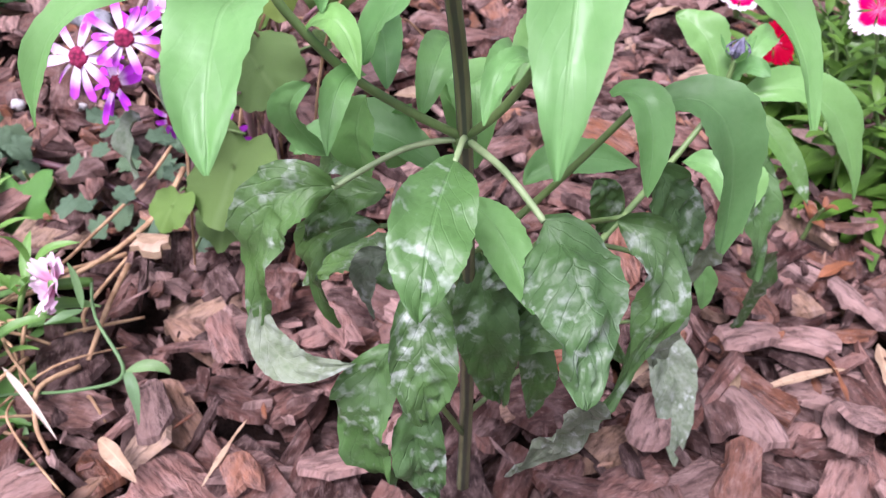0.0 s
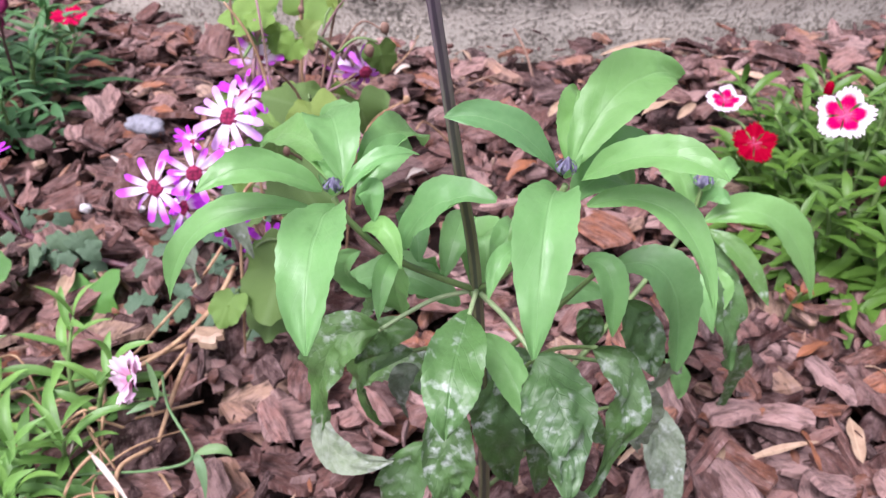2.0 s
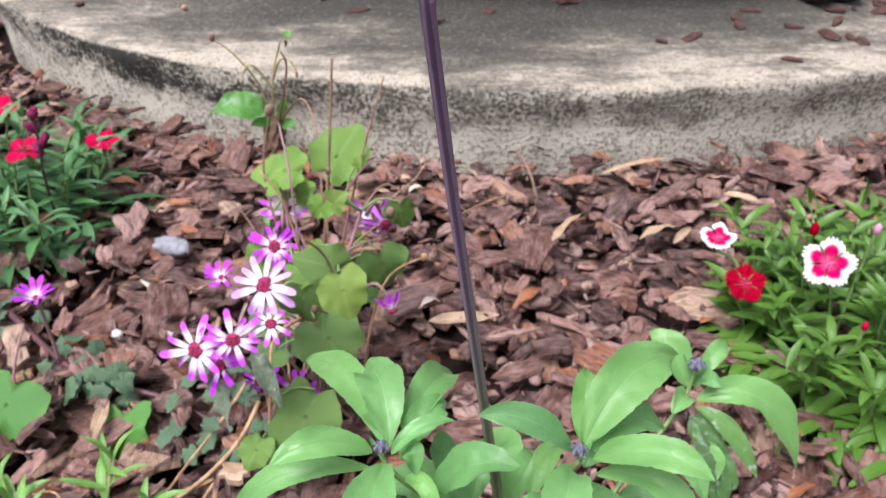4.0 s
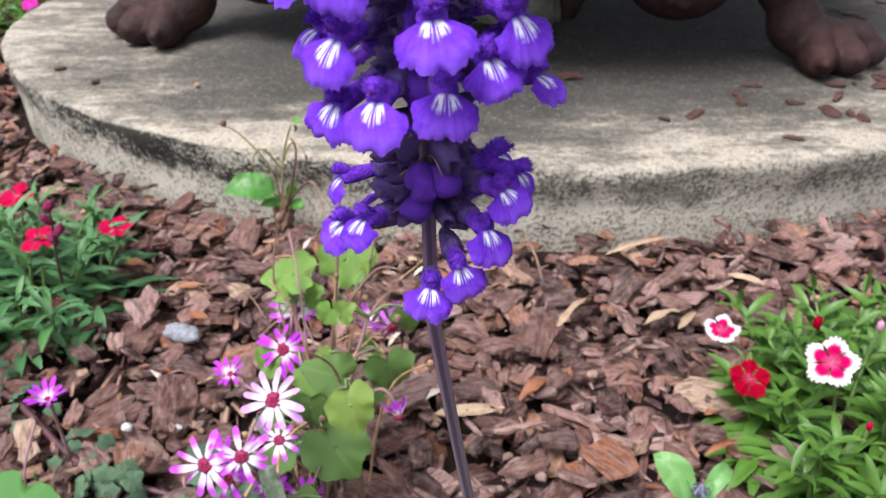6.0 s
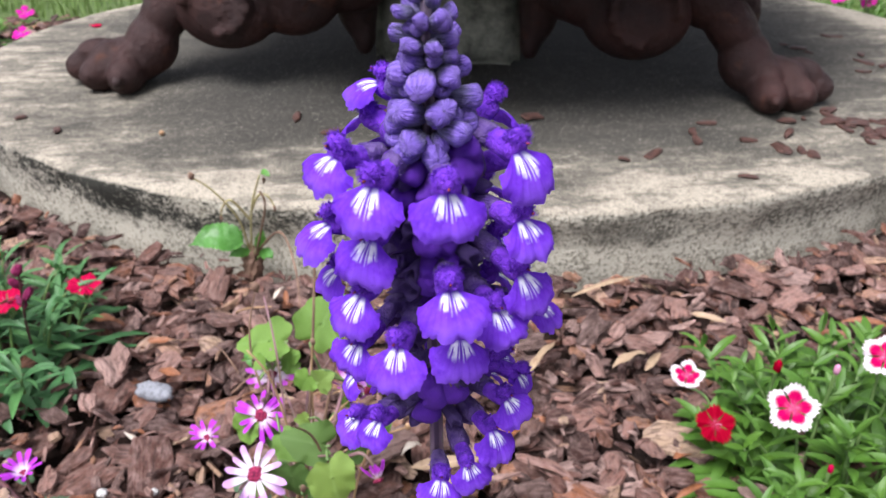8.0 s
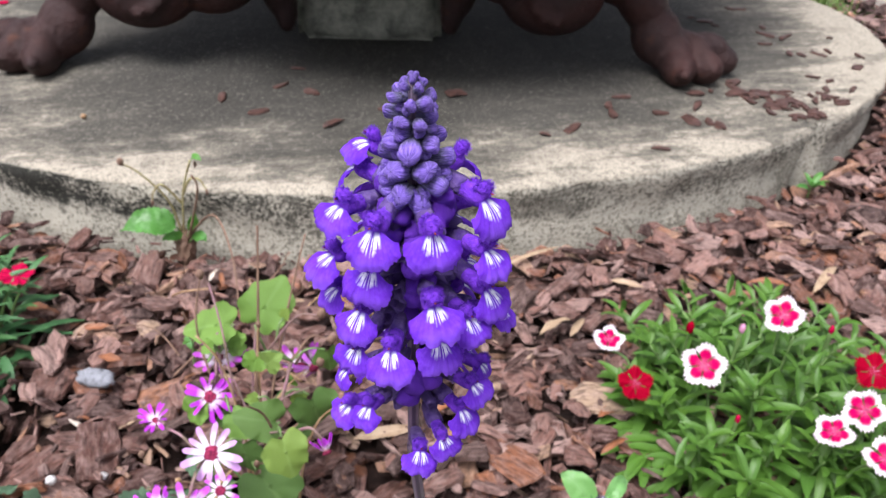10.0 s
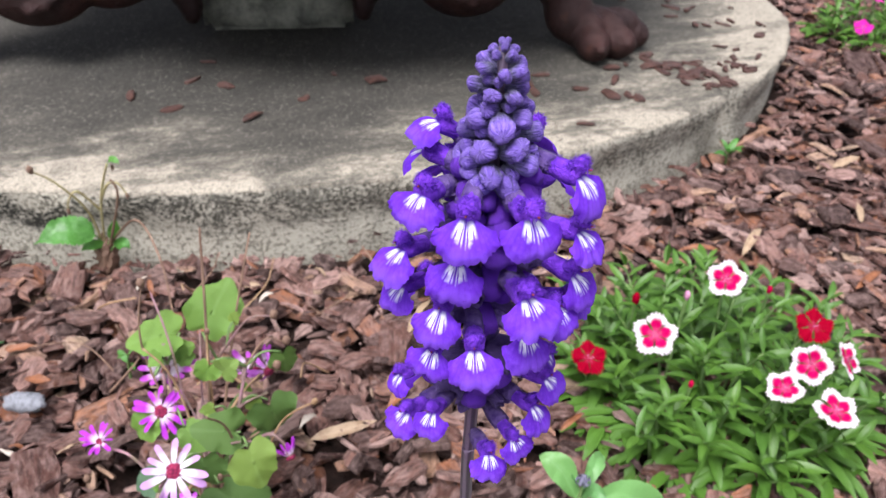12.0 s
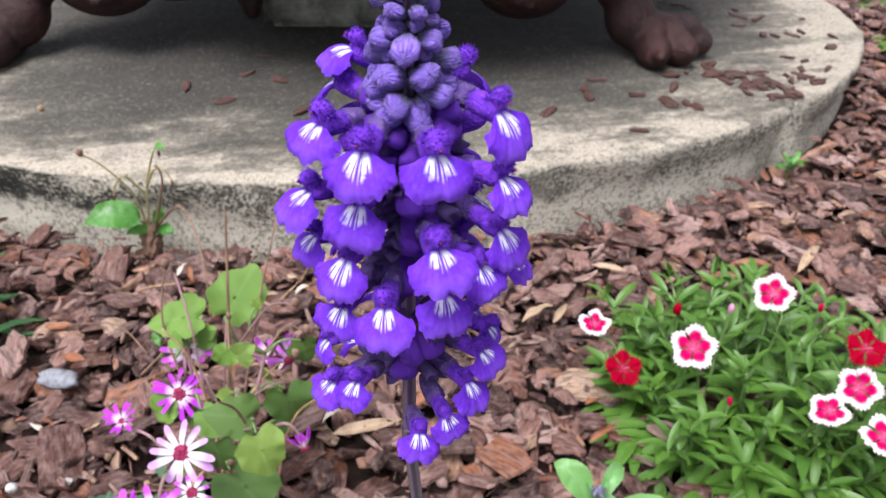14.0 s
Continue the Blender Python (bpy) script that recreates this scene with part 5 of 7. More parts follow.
    # whorls of buds, tighter and smaller towards the tip: depth below the tip, reach, bud length, count, lift
    for lev, (down, r, k, n, lift) in enumerate(((-0.0002, 0.0007, 0.0018, 3, 2.0), (0.0008, 0.0020, 0.0024, 5, 0.9), (0.0032, 0.0035, 0.0036, 6, 0.35), (0.0064, 0.0043, 0.0043, 6, 0.30), (0.0098, 0.0051, 0.0049, 6, 0.28),
                                                 (0.0132, 0.0058, 0.0053, 6, 0.22), (0.0163, 0.0061, 0.0055, 7, 0.15), (0.0192, 0.0064, 0.0056, 7, 0.05), (0.0220, 0.0065, 0.0054, 8, -0.05), (0.0248, 0.0065, 0.0050, 9, -0.1),
                                                 (0.0048, 0.0028, 0.0030, 6, 0.3), (0.0081, 0.0034, 0.0034, 6, 0.2), (0.0115, 0.0040, 0.0038, 7, 0.2), (0.0148, 0.0045, 0.0040, 7, 0.1), (0.0178, 0.0048, 0.0040, 8, 0.0))):
        for i in range(n):
            az = 360 * (i + 0.5 * (lev % 2)) / n + 14 + rnd.uniform(-9, 9)
            pod(opening[i % 4] if down > 0.021 or (down > 0.019 and i % 2) else buds[(i * 2 + lev) % 6], "bud", height - down + rnd.uniform(-0.0004, 0.0004), az, r * rnd.uniform(0.84, 1.14), k * rnd.uniform(0.66, 1.0), lift + rnd.uniform(-0.3, 0.34), rnd.uniform(0, 6.28))
    # calyces of shed and hidden florets, dark between the whorls
    for s, n, r, k in ((0.0625, 12, 0.0064, 0.0052), (0.0585, 12, 0.0066, 0.0054), (0.0545, 11, 0.0066, 0.0054), (0.0505, 11, 0.0068, 0.0056), (0.0465, 11, 0.0068, 0.0056), (0.0425, 10, 0.0068, 0.0056), (0.0385, 8, 0.0060, 0.0052), (0.0295, 10, 0.0066, 0.0056), (0.0250, 11, 0.0068, 0.0058), (0.0210, 9, 0.0062, 0.0056)):
        for i in range(n):
            pod(opening[i % 4] if i % 5 == 0 else calyces[i % 4], "calyx", s + rnd.uniform(-0.0016, 0.0016), 360 / n * i + rnd.uniform(-14, 14), r * rnd.uniform(0.8, 1.12), k * rnd.uniform(0.8, 1.05), rnd.uniform(-0.35, 0.35), rnd.uniform(0, 6.28))
    # withered brown threads in the lowest whorl
    for i in range(14):
        a0, s0 = rnd.uniform(0, 360), 0.029 + rnd.uniform(-0.002, 0.002)
        p0 = low + axis * s0 + radial(a0) * 0.0012
        part("withered_thread", tube_mesh("withered_thread", [p0, p0 + radial(a0) * 0.002 + axis * rnd.uniform(0, 0.0015), p0 + radial(a0 + rnd.uniform(-30, 30)) * 0.0042 + axis * rnd.uniform(-0.001, 0.002)], [0.00022, 0.00018, 0.00012], 5, 3), STEM_BROWN, spike)
    return plant


salvia()


large_chips()


# ---- flowers of the bed ----
def petal_mesh(name, length, width, teeth=7, cup=0.1, seed=0):
    """A fan-shaped petal along +x with a toothed outer edge; v runs from the throat to the rim."""
    rnd = random.Random(seed)
    V, UV = [], []
    nr, na = 9, 19
    for i in range(nr):
        v = i / (nr - 1)
        for j in range(na):
            u = j / (na - 1)
            s = 2 * u - 1
            half = width / 2 * (0.10 + 0.90 * v ** 1.05)
            r = length * v * (1 - 0.40 * abs(s) ** 2.3 * v)
            if i >= nr - 2:
                r *= 1.0 + ((0.045 if j % 3 else -0.095) + rnd.uniform(-0.04, 0.04)) * (1.0 if i == nr - 1 else 0.35)
            V.append((r, s * half, cup * length * (v * v * 0.6 - 0.5 * v ** 4) + 0.06 * length * v * v * math.sin(s * 6 + seed * 2.4) - 0.10 * length * s * s * v + 0.05 * length * math.sin(seed * 2.1) * v * v))
            UV.append((u, v))
    return mesh_of(name, V, grid_faces(nr, na), UV)


PETALS = {}


def dianthus_flower(parent, at, face, size, mat, base, label):
    """A five-petalled flower on its stalk."""
    size *= 0.78
    face = Vector(face).normalized()
    at = Vector(at)
    stalk = tube_mesh("flower_stalk", [Vector(base), (Vector(base) + at) / 2 + Vector((0, 0, 0.012)) - face * 0.006, at - face * 0.012, at - face * 0.001], [0.0012, 0.0010, 0.0011, 0.0018], 7, 5)
    flower = part("flower", tube_mesh("flower", [at - face * 0.013, at - face * 0.006, at - face * 0.0005], [0.0016, 0.0021, 0.0014], 8, 3), STEM_GREEN, parent, label)
    part("flower_stalk", stalk, STEM_GREEN, parent)
    pose_out = aim(at, face, (0, 0, 1) if abs(face.z) < 0.98 else (0, 1, 0))
    for i in range(5):
        key = (mat.name, i)
        if key not in PETALS:
            PETALS[key] = petal_mesh("petal", 0.5, 0.485, seed=i)
            PETALS[key].materials.append(mat)
        m = pose_out @ Matrix.Rotation(2 * math.pi * i / 5 + 0.3, 4, "Z") @ Matrix.Translation((0.01 * size, 0, 0.0004 * i)) @ Matrix.Rotation(radians(-8 + 7 * math.sin(i * 2.3 + at.x * 90)), 4, "Y") @ Matrix.Rotation(radians(9 * math.sin(i * 1.7 + at.x * 70)), 4, "X") @ Matrix.Scale(size, 4)
        part("petal", PETALS[key], None, flower, m=m)
    for i in range(3):
        a = i * 2.1
        part("stamen", tube_mesh("stamen", [at, at + face * 0.002 + Vector((0.0015 * math.cos(a), 0, 0.0015 * math.sin(a))), at + face * 0.003 + Vector((0.004 * math.cos(a), 0, 0.004 * math.sin(a)))], 0.00022, 5, 3), PALE_PINK, flower)
    return flower


def lance_leaves(mat, name, length, width, n=5, seed=0, arch=0.12):
    """A few alike narrow leaves along +x."""
    out = []
    rnd = random.Random(seed)
    for i in range(n):
        L = length * rnd.uniform(0.8, 1.15)
        a = arch * rnd.uniform(0.3, 1.6)
        me = leaf_mesh(name, (0, 0, 0), (L * 0.52, rnd.uniform(-0.03, 0.03) * L, L * a), (L, rnd.uniform(-0.08, 0.08) * L, L * a * rnd.uniform(-0.6, 0.8)), width * rnd.uniform(0.85, 1.15), face=(0, 0, 1), fold=0.3, wave=0.02, shape=0.95, nu=9, nv=5, seed=seed + i, point=0.8)
        me.materials.append(mat)
        out.append(me)
    return out


def leafy_shoot(parent, kinds, stem_mat, base, lean, height, pairs, rnd, size=1.0, name="leaf"):
    base, lean = Vector(base), Vector(lean)
    top = base + lean * height + Vector((0, 0, height))
    mid = base + lean * height * 0.35 + Vector((0, 0, height * 0.6))
    part("shoot_stem", tube_mesh("shoot_stem", [base, mid, top], [0.0014, 0.0012, 0.0007], 6, 4), stem_mat, parent)
    turn = rnd.uniform(0, 6.28)
    for k in range(pairs):
        u = 0.18 + 0.82 * (k + 1) / pairs
        p = bezier(base, mid, top, u)
        d = (bezier(base, mid, top, min(1, u + 0.05)) - bezier(base, mid, top, u - 0.05)).normalized()
        for h in range(2):
            a = turn + k * 1.75 + h * math.pi + rnd.uniform(-0.35, 0.35)
            up = (0.25 + 0.75 * u ** 2) * rnd.uniform(0.6, 1.2)
            out = (Vector((math.cos(a), math.sin(a), 0)) + d * up).normalized()
            side = Vector((0, 0, 1)).cross(out)
            side = side.normalized() if side.length > 1e-3 else Vector((0, 1, 0))
            q = Matrix((out, side, out.cross(side))).transposed().to_4x4()
            k2 = size * (1.0 - 0.38 * u ** 2) * rnd.uniform(0.8, 1.12)
            part(name, rnd.choice(kinds), None, parent, m=Matrix.Translation(p) @ q @ Matrix.Rotation(rnd.gauss(0, 0.25), 4, "X") @ Matrix.Scale(k2, 4))


def under_leaves(parent, kinds_mat, centre, rx, ry, count, length, width, height, rnd, label):
    """The dense lower leaves of a clump, joined."""
    V, F, UV = [], [], []
    for i in range(count):
        a, r = rnd.uniform(0, 6.28), math.sqrt(rnd.random())
        x, y = centre[0] + rx * r * math.cos(a), centre[1] + ry * r * math.sin(a)
        z = rnd.uniform(0.004, height * (1 - 0.6 * r))
        g = a + rnd.gauss(0, 1.1)
        L = length * rnd.uniform(0.6, 1.1)
        d = Vector((math.cos(g), math.sin(g), 0))
        side = Vector((-d.y, d.x, 0))
        b0 = Vector((x, y, z))
        rise = L * rnd.uniform(-0.05, 0.45)
        k = len(V)
        for s in range(5):
            u = s / 4
            w = width / 2 * math.sin(math.pi * (0.06 + 0.9 * u)) ** 0.7
            p = b0 + d * (L * u) + Vector((0, 0, rise * u - L * 0.35 * u * u))
            p.z = max(p.z, 0.003)
            for v in (-1, 0, 1):
                V.append(p + side * (v * w) + Vector((0, 0, abs(v) * w * 0.35)))
                UV.append((u, (v + 1) / 2))
        F += grid_faces(5, 3, False, k)
    ob = part("lower_leaves", mesh_of("lower_leaves", V, F, UV), kinds_mat, parent, label)
    tagged(ob, kind="stuff")


def dianthus(name, label, centre, rx, ry, shoots, pairs, mat, flowers, height=0.06, length=0.04, width=0.0085, seed=0, extra=0, under=240):
    rnd = random.Random(seed)
    plant = thing(name, (*centre, 0), label, "dianthus", "dianthus plants")
    kinds = lance_leaves(mat, "leaf", length, width, seed=seed)
    for i in range(shoots):
        a = 2.4 * i + rnd.uniform(-0.3, 0.3)
        r = math.sqrt((i + 0.5) / shoots)
        x, y = centre[0] + rx * r * 0.9 * math.cos(a), centre[1] + ry * r * 0.9 * math.sin(a)
        lean = Vector((math.cos(a), math.sin(a), 0)) * (0.55 * r) + Vector((rnd.gauss(0, 0.12), rnd.gauss(0, 0.12), 0))
        leafy_shoot(plant, kinds, STEM_GREEN, (x, y, ground_height(x, y) if y < 1.2 else 0), lean, height * (1.25 - 0.5 * r) * rnd.uniform(0.8, 1.15), pairs, rnd)
    under_leaves(plant, mat, centre, rx, ry, under, length, width, height * 0.6, rnd, "")
    for at, face, size, pm, text in flowers:
        b = Vector((at[0] * 0.75 + centre[0] * 0.25, at[1] * 0.75 + centre[1] * 0.25, max(0.01, at[2] * 0.3)))
        dianthus_flower(plant, at, face, size, pm, b, text)
    return plant, rnd


WP, RD = "white-edged crimson dianthus flower", "deep red dianthus flower"
right_plant, _ = dianthus("dianthus_plant", "bright green dianthus clump with crimson and white flowers", (0.305, 0.45), 0.112, 0.115, 60, 5, DIANTHUS, (
    ((0.189, 0.441, 0.063), (-0.05, -0.62, 0.8), 0.034, RED_PETAL, RD),
    ((0.230, 0.427, 0.093), (-0.25, -0.75, 0.75), 0.041, PINK_WHITE, WP),
    ((0.179, 0.487, 0.067), (-0.1, -0.3, 1.0), 0.032, PINK_WHITE, WP),
    ((0.292, 0.452, 0.118), (-0.3, -0.6, 0.8), 0.037, PINK_WHITE, WP),
    ((0.352, 0.420, 0.092), (-0.2, -0.5, 0.8), 0.036, RED_PETAL, RD),
    ((0.318, 0.338, 0.092), (0.0, -0.4, 0.9), 0.037, PINK_WHITE, WP),
    ((0.297, 0.364, 0.090), (-0.3, -0.3, 0.9), 0.032, PINK_WHITE, WP),
    ((0.318, 0.372, 0.102), (-0.6, -0.5, 0.6), 0.036, PINK_WHITE, WP),
    ((0.344, 0.372, 0.103), (0.5, -0.6, 0.6), 0.034, PINK_WHITE, WP),
), height=0.062, length=0.039, width=0.0086, seed=14, under=620)
for at, size, mat, text in (((0.242, 0.487, 0.079), 0.0045, RED_PETAL, "dark red closed bud"), ((0.270, 0.462, 0.098), 0.0034, PALE_PINK, "white closed bud"), ((0.252, 0.401, 0.066), 0.0028, RASPBERRY, "raspberry closed bud"), ((0.345, 0.47, 0.09), 0.003, RASPBERRY, "raspberry closed bud")):
    b = part("flower_bud", lump_mesh("flower_bud", (0.7, 0.7, 1.3), 0.15, 2, 2, 2), mat, right_plant, text, Matrix.Translation(at) @ Matrix.Scale(size, 4))
    part("bud_stalk", tube_mesh("bud_stalk", [(at[0] + 0.006, at[1] + 0.01, 0.02), (at[0] + 0.001, at[1] + 0.003, at[2] * 0.6), at], [0.0011, 0.001, 0.0016], 6, 4), STEM_GREEN, right_plant)

RS = "raspberry red dianthus flower"
dianthus("dianthus_plant", "dark green dianthus clump with raspberry red flowers", (-0.392, 0.545), 0.095, 0.085, 28, 5, DIANTHUS_BLUE, (
    ((-0.302, 0.570, 0.069), (0.1, -0.15, 1.0), 0.036, RASPBERRY, RS),
    ((-0.340, 0.524, 0.082), (-0.1, -0.35, 1.0), 0.036, RASPBERRY, RS),
    ((-0.385, 0.575, 0.090), (0.0, -0.35, 1.0), 0.036, RASPBERRY, RS),
    ((-0.392, 0.515, 0.088), (-0.2, -0.4, 1.0), 0.034, RASPBERRY, RS),
    ((-0.430, 0.560, 0.085), (0.0, -0.3, 1.0), 0.034, RASPBERRY, RS),
), height=0.066, length=0.046, width=0.0085, seed=9, under=200)
wilted = thing("withered_dianthus_stalk", (-0.338, 0.535, 0.0), "withered dianthus stalk with dark magenta shrivelled buds", "flower stalk")
part("flower_stalk", tube_mesh("flower_stalk", [(-0.338, 0.535, 0.0), (-0.330, 0.524, 0.06), (-0.318, 0.512, 0.10), (-0.313, 0.507, 0.122)], [0.0013, 0.0011, 0.0010, 0.0007], 7, 6), STEM_RED, wilted)
for k_bud, at in enumerate(((-0.313, 0.507, 0.124), (-0.320, 0.511, 0.110), (-0.311, 0.508, 0.103), (-0.325, 0.519, 0.088))):
    part("shrivelled_bud", lump_mesh("shrivelled_bud", (0.0030, 0.0030, 0.0058), 0.6, 3.5, k_bud + 4, 3), WILTED_PETAL, wilted, "", Matrix.Translation(at) @ Euler((0.5 * math.sin(k_bud * 2.0), 0.5 * math.cos(k_bud * 3.0), 0)).to_matrix().to_4x4())
rnd_far = random.Random(77)
for cx, cy, n in ((-0.82, 1.30, 18), (1.00, 1.26, 7), (0.78, 1.66, 8)):
    blooms = tuple(((cx + rnd_far.uniform(-0.10, 0.10), cy + rnd_far.uniform(-0.09, 0.09), rnd_far.uniform(0.045, 0.075)), (rnd_far.uniform(-0.3, 0.3), -0.5, 0.9), rnd_far.uniform(0.032, 0.042), MAGENTA_FAR if rnd_far.random() < 0.7 else PALE_PINK, "pink bedding flower") for i in range(n))
    dianthus("dianthus_plant", "pink-flowered bedding plant beyond the slab", (cx, cy), 0.10, 0.10, 14, 4, DIANTHUS, blooms, height=0.045, length=0.04, width=0.010, seed=int(cx * 100), under=160)


# ---- the carnation with grassy leaves ----
def carnation():
    rnd = random.Random(31)
    plant = thing("carnation_plant", (-0.175, 0.22, 0), "grassy green carnation with one faded pale pink flower", "carnation", "carnation plants")
    kinds = lance_leaves(GRASSY, "leaf", 0.036, 0.0058, n=5, seed=3, arch=0.2)
    for x, y, lx, ly, h in ((-0.168, 0.245, 0.12, 0.25, 0.058), (-0.150, 0.232, 0.3, 0.1, 0.05), (-0.186, 0.222, -0.2, 0.1, 0.045), (-0.200, 0.205, -0.3, 0.0, 0.045), (-0.170, 0.205, 0.1, -0.2, 0.040), (-0.205, 0.235, -0.2, 0.2, 0.048), (-0.155, 0.210, 0.2, -0.1, 0.034), (-0.190, 0.190, -0.1, -0.3, 0.040), (-0.222, 0.215, -0.3, 0.0, 0.05), (-0.215, 0.180, -0.2, -0.2, 0.05), (-0.165, 0.185, 0.1, -0.2, 0.03)):
        leafy_shoot(plant, kinds, STEM_GREEN, (x, y, 0), (lx, ly, 0), h, 5, rnd, 1.0)
    under_leaves(plant, GRASSY, (-0.190, 0.212), 0.055, 0.045, 130, 0.03, 0.005, 0.02, rnd, "")
    at, face = Vector((-0.124, 0.229, 0.052)), Vector((-0.62, -0.60, 0.40)).normalized()
    flower = part("flower", tube_mesh("flower", [at - face * 0.016, at - face * 0.008, at], [0.0016, 0.0024, 0.0018], 8, 3), GRASSY, plant, "faded pale pink frilled flower")
    for i in range(7):
        me = petal_mesh("petal", 0.0125, 0.0150, cup=0.35, seed=i + 20)
        me.materials.append(PALE_PINK)
        part("petal", me, None, flower, m=aim(at - face * 0.002, face) @ Matrix.Rotation(i * 0.9, 4, "Z") @ Matrix.Rotation(radians(-34 + 16 * (i % 3)), 4, "Y"))
    neck = at - face * 0.016
    part("flower_stalk", tube_mesh("flower_stalk", [neck, (-0.100, 0.214, 0.053), (-0.086, 0.198, 0.043), (-0.105, 0.197, 0.032), (-0.135, 0.203, 0.018), (-0.155, 0.210, 0.004)], [0.0006, 0.0006, 0.0008, 0.0006, 0.0006, 0.0006], 8, 6), CARNATION_STALK, plant)
    for b0, m0, t0, w in (((-0.086, 0.198, 0.043), (-0.076, 0.200, 0.046), (-0.070, 0.200, 0.042), 0.007), ((-0.086, 0.198, 0.043), (-0.081, 0.193, 0.042), (-0.079, 0.186, 0.030), 0.007), ((-0.106, 0.217, 0.053), (-0.107, 0.221, 0.062), (-0.110, 0.224, 0.070), 0.005), ((-0.106, 0.217, 0.053), (-0.110, 0.212, 0.055), (-0.116, 0.208, 0.054), 0.005)):
        part("leaf", leaf_mesh("leaf", b0, m0, t0, w * 0.62, fold=0.3, shape=0.95, nu=9, nv=5), CARNATION_STALK, plant)


carnation()


# ---- the cineraria with its daisies ----
def round_leaf_mesh(name, seed, lobes=7, deep=0.07, notch=0.35, odd=1.0):
    """A broad leaf of length 1 along +x with a wavy lobed rim and a notch at the stalk."""
    rnd = random.Random(seed)
    V, UV = [], []
    nr, na = 7, 54
    jag = [rnd.uniform(-1, 1) for j in range(na)]
    for i in range(nr + 1):
        v = max(0.02, i / nr)
        for j in range(na):
            a = math.pi * 2 * j / na
            k = 0.50 * (1 + 0.22 * math.exp(-(math.remainder(a, 2 * math.pi) / 0.38) ** 2) + deep * math.cos(lobes * a) + 0.035 * jag[j] + odd * (0.10 * math.sin(2 * a + seed) + 0.07 * math.sin(3 * a + seed * 2)))
            k *= 1 - notch * math.exp(-((a - math.pi) / 0.42) ** 2)
            x, y = 0.45 + k * v * math.cos(a), k * v * math.sin(a) * 0.96
            z = -0.30 * (x - 0.2) ** 2 + (0.10 + 0.10 * math.sin(seed * 1.3)) * abs(y) ** 1.2 + 0.045 * v ** 3 * math.sin(a * 3 + seed) + 0.03 * v ** 4 * math.sin(a * 7 + seed) + 0.05 * v * noise.noise(Vector((x * 3.5, y * 3.5, seed * 2.3))) + 0.10 * math.sin(seed * 2.2) * x * y
            z -= 0.004 * abs(math.sin(a * 5.5)) * v
            V.append((x, y, z))
            UV.append((x, 0.5 + y * 0.95))
    F = [tuple(range(na))] + grid_faces(nr + 1, na, True)
    return mesh_of(name, V, F, UV)


def ray_mesh(seed, width=0.215):
    """A strap-shaped ray of length 1 along +x with a blunt, faintly notched end."""
    rnd = random.Random(seed)
    V, UV = [], []
    nu, nv = 11, 5
    cup, droop, bend = rnd.uniform(0.05, 0.30), rnd.uniform(-0.10, 0.06), rnd.uniform(-0.05, 0.05)
    for i in range(nu):
        u = i / (nu - 1)
        w = width / 2 * min(1.0, 0.42 + 1.3 * u) * (1.0 if u < 0.8 else math.sqrt(max(0.04, 1 - ((u - 0.8) / 0.215) ** 2)))
        for j in range(nv):
            v = 2 * j / (nv - 1) - 1
            x = 0.10 + 0.90 * u - (0.025 if i == nu - 1 and j in (0, 2, 4) else 0.0)
            V.append((x, v * w + bend * u * u, droop * u * u + 0.05 * math.sin(u * 3.1) + cup * w * v * v))
            UV.append((u, (v + 1) / 2))
    return mesh_of("ray", V, grid_faces(nu, nv), UV)


RAYS = {}


def daisy(parent, at, face, size, mat, label, rays=13, droop=0.0, stem=None):
    at, face = Vector(at), Vector(face).normalized()
    disc = part("daisy", lump_mesh("daisy", (0.12 * size, 0.12 * size, 0.06 * size), 0.22, 6.0, 3, 3), DISC, parent, label, aim(at, face))
    rnd = random.Random(int(at.x * 9999))
    rays -= 1
    for i in range(rays):
        key = (mat.name, i % 4)
        if key not in RAYS:
            RAYS[key] = ray_mesh(i % 4)
            RAYS[key].materials.append(mat)
        m = aim(at, face) @ Matrix.Rotation(2 * math.pi * i / rays + rnd.uniform(-0.17, 0.17), 4, "Z") @ Matrix.Rotation(radians(droop + rnd.uniform(-12, 16)), 4, "Y") @ Matrix.Rotation(rnd.gauss(0, 0.25), 4, "X") @ Matrix.Scale(size / 2 * rnd.uniform(0.80, 1.10), 4)
        part("ray", RAYS[key], None, disc, m=m)
    if stem:
        part("flower_stalk", tube_mesh("flower_stalk", [Vector(stem), (Vector(stem) + at) / 2 + Vector((0, 0, 0.012)), at - face * 0.008, at - face * 0.001], [0.0012, 0.001, 0.001, 0.0022], 7, 5), STEM_PINK, parent)


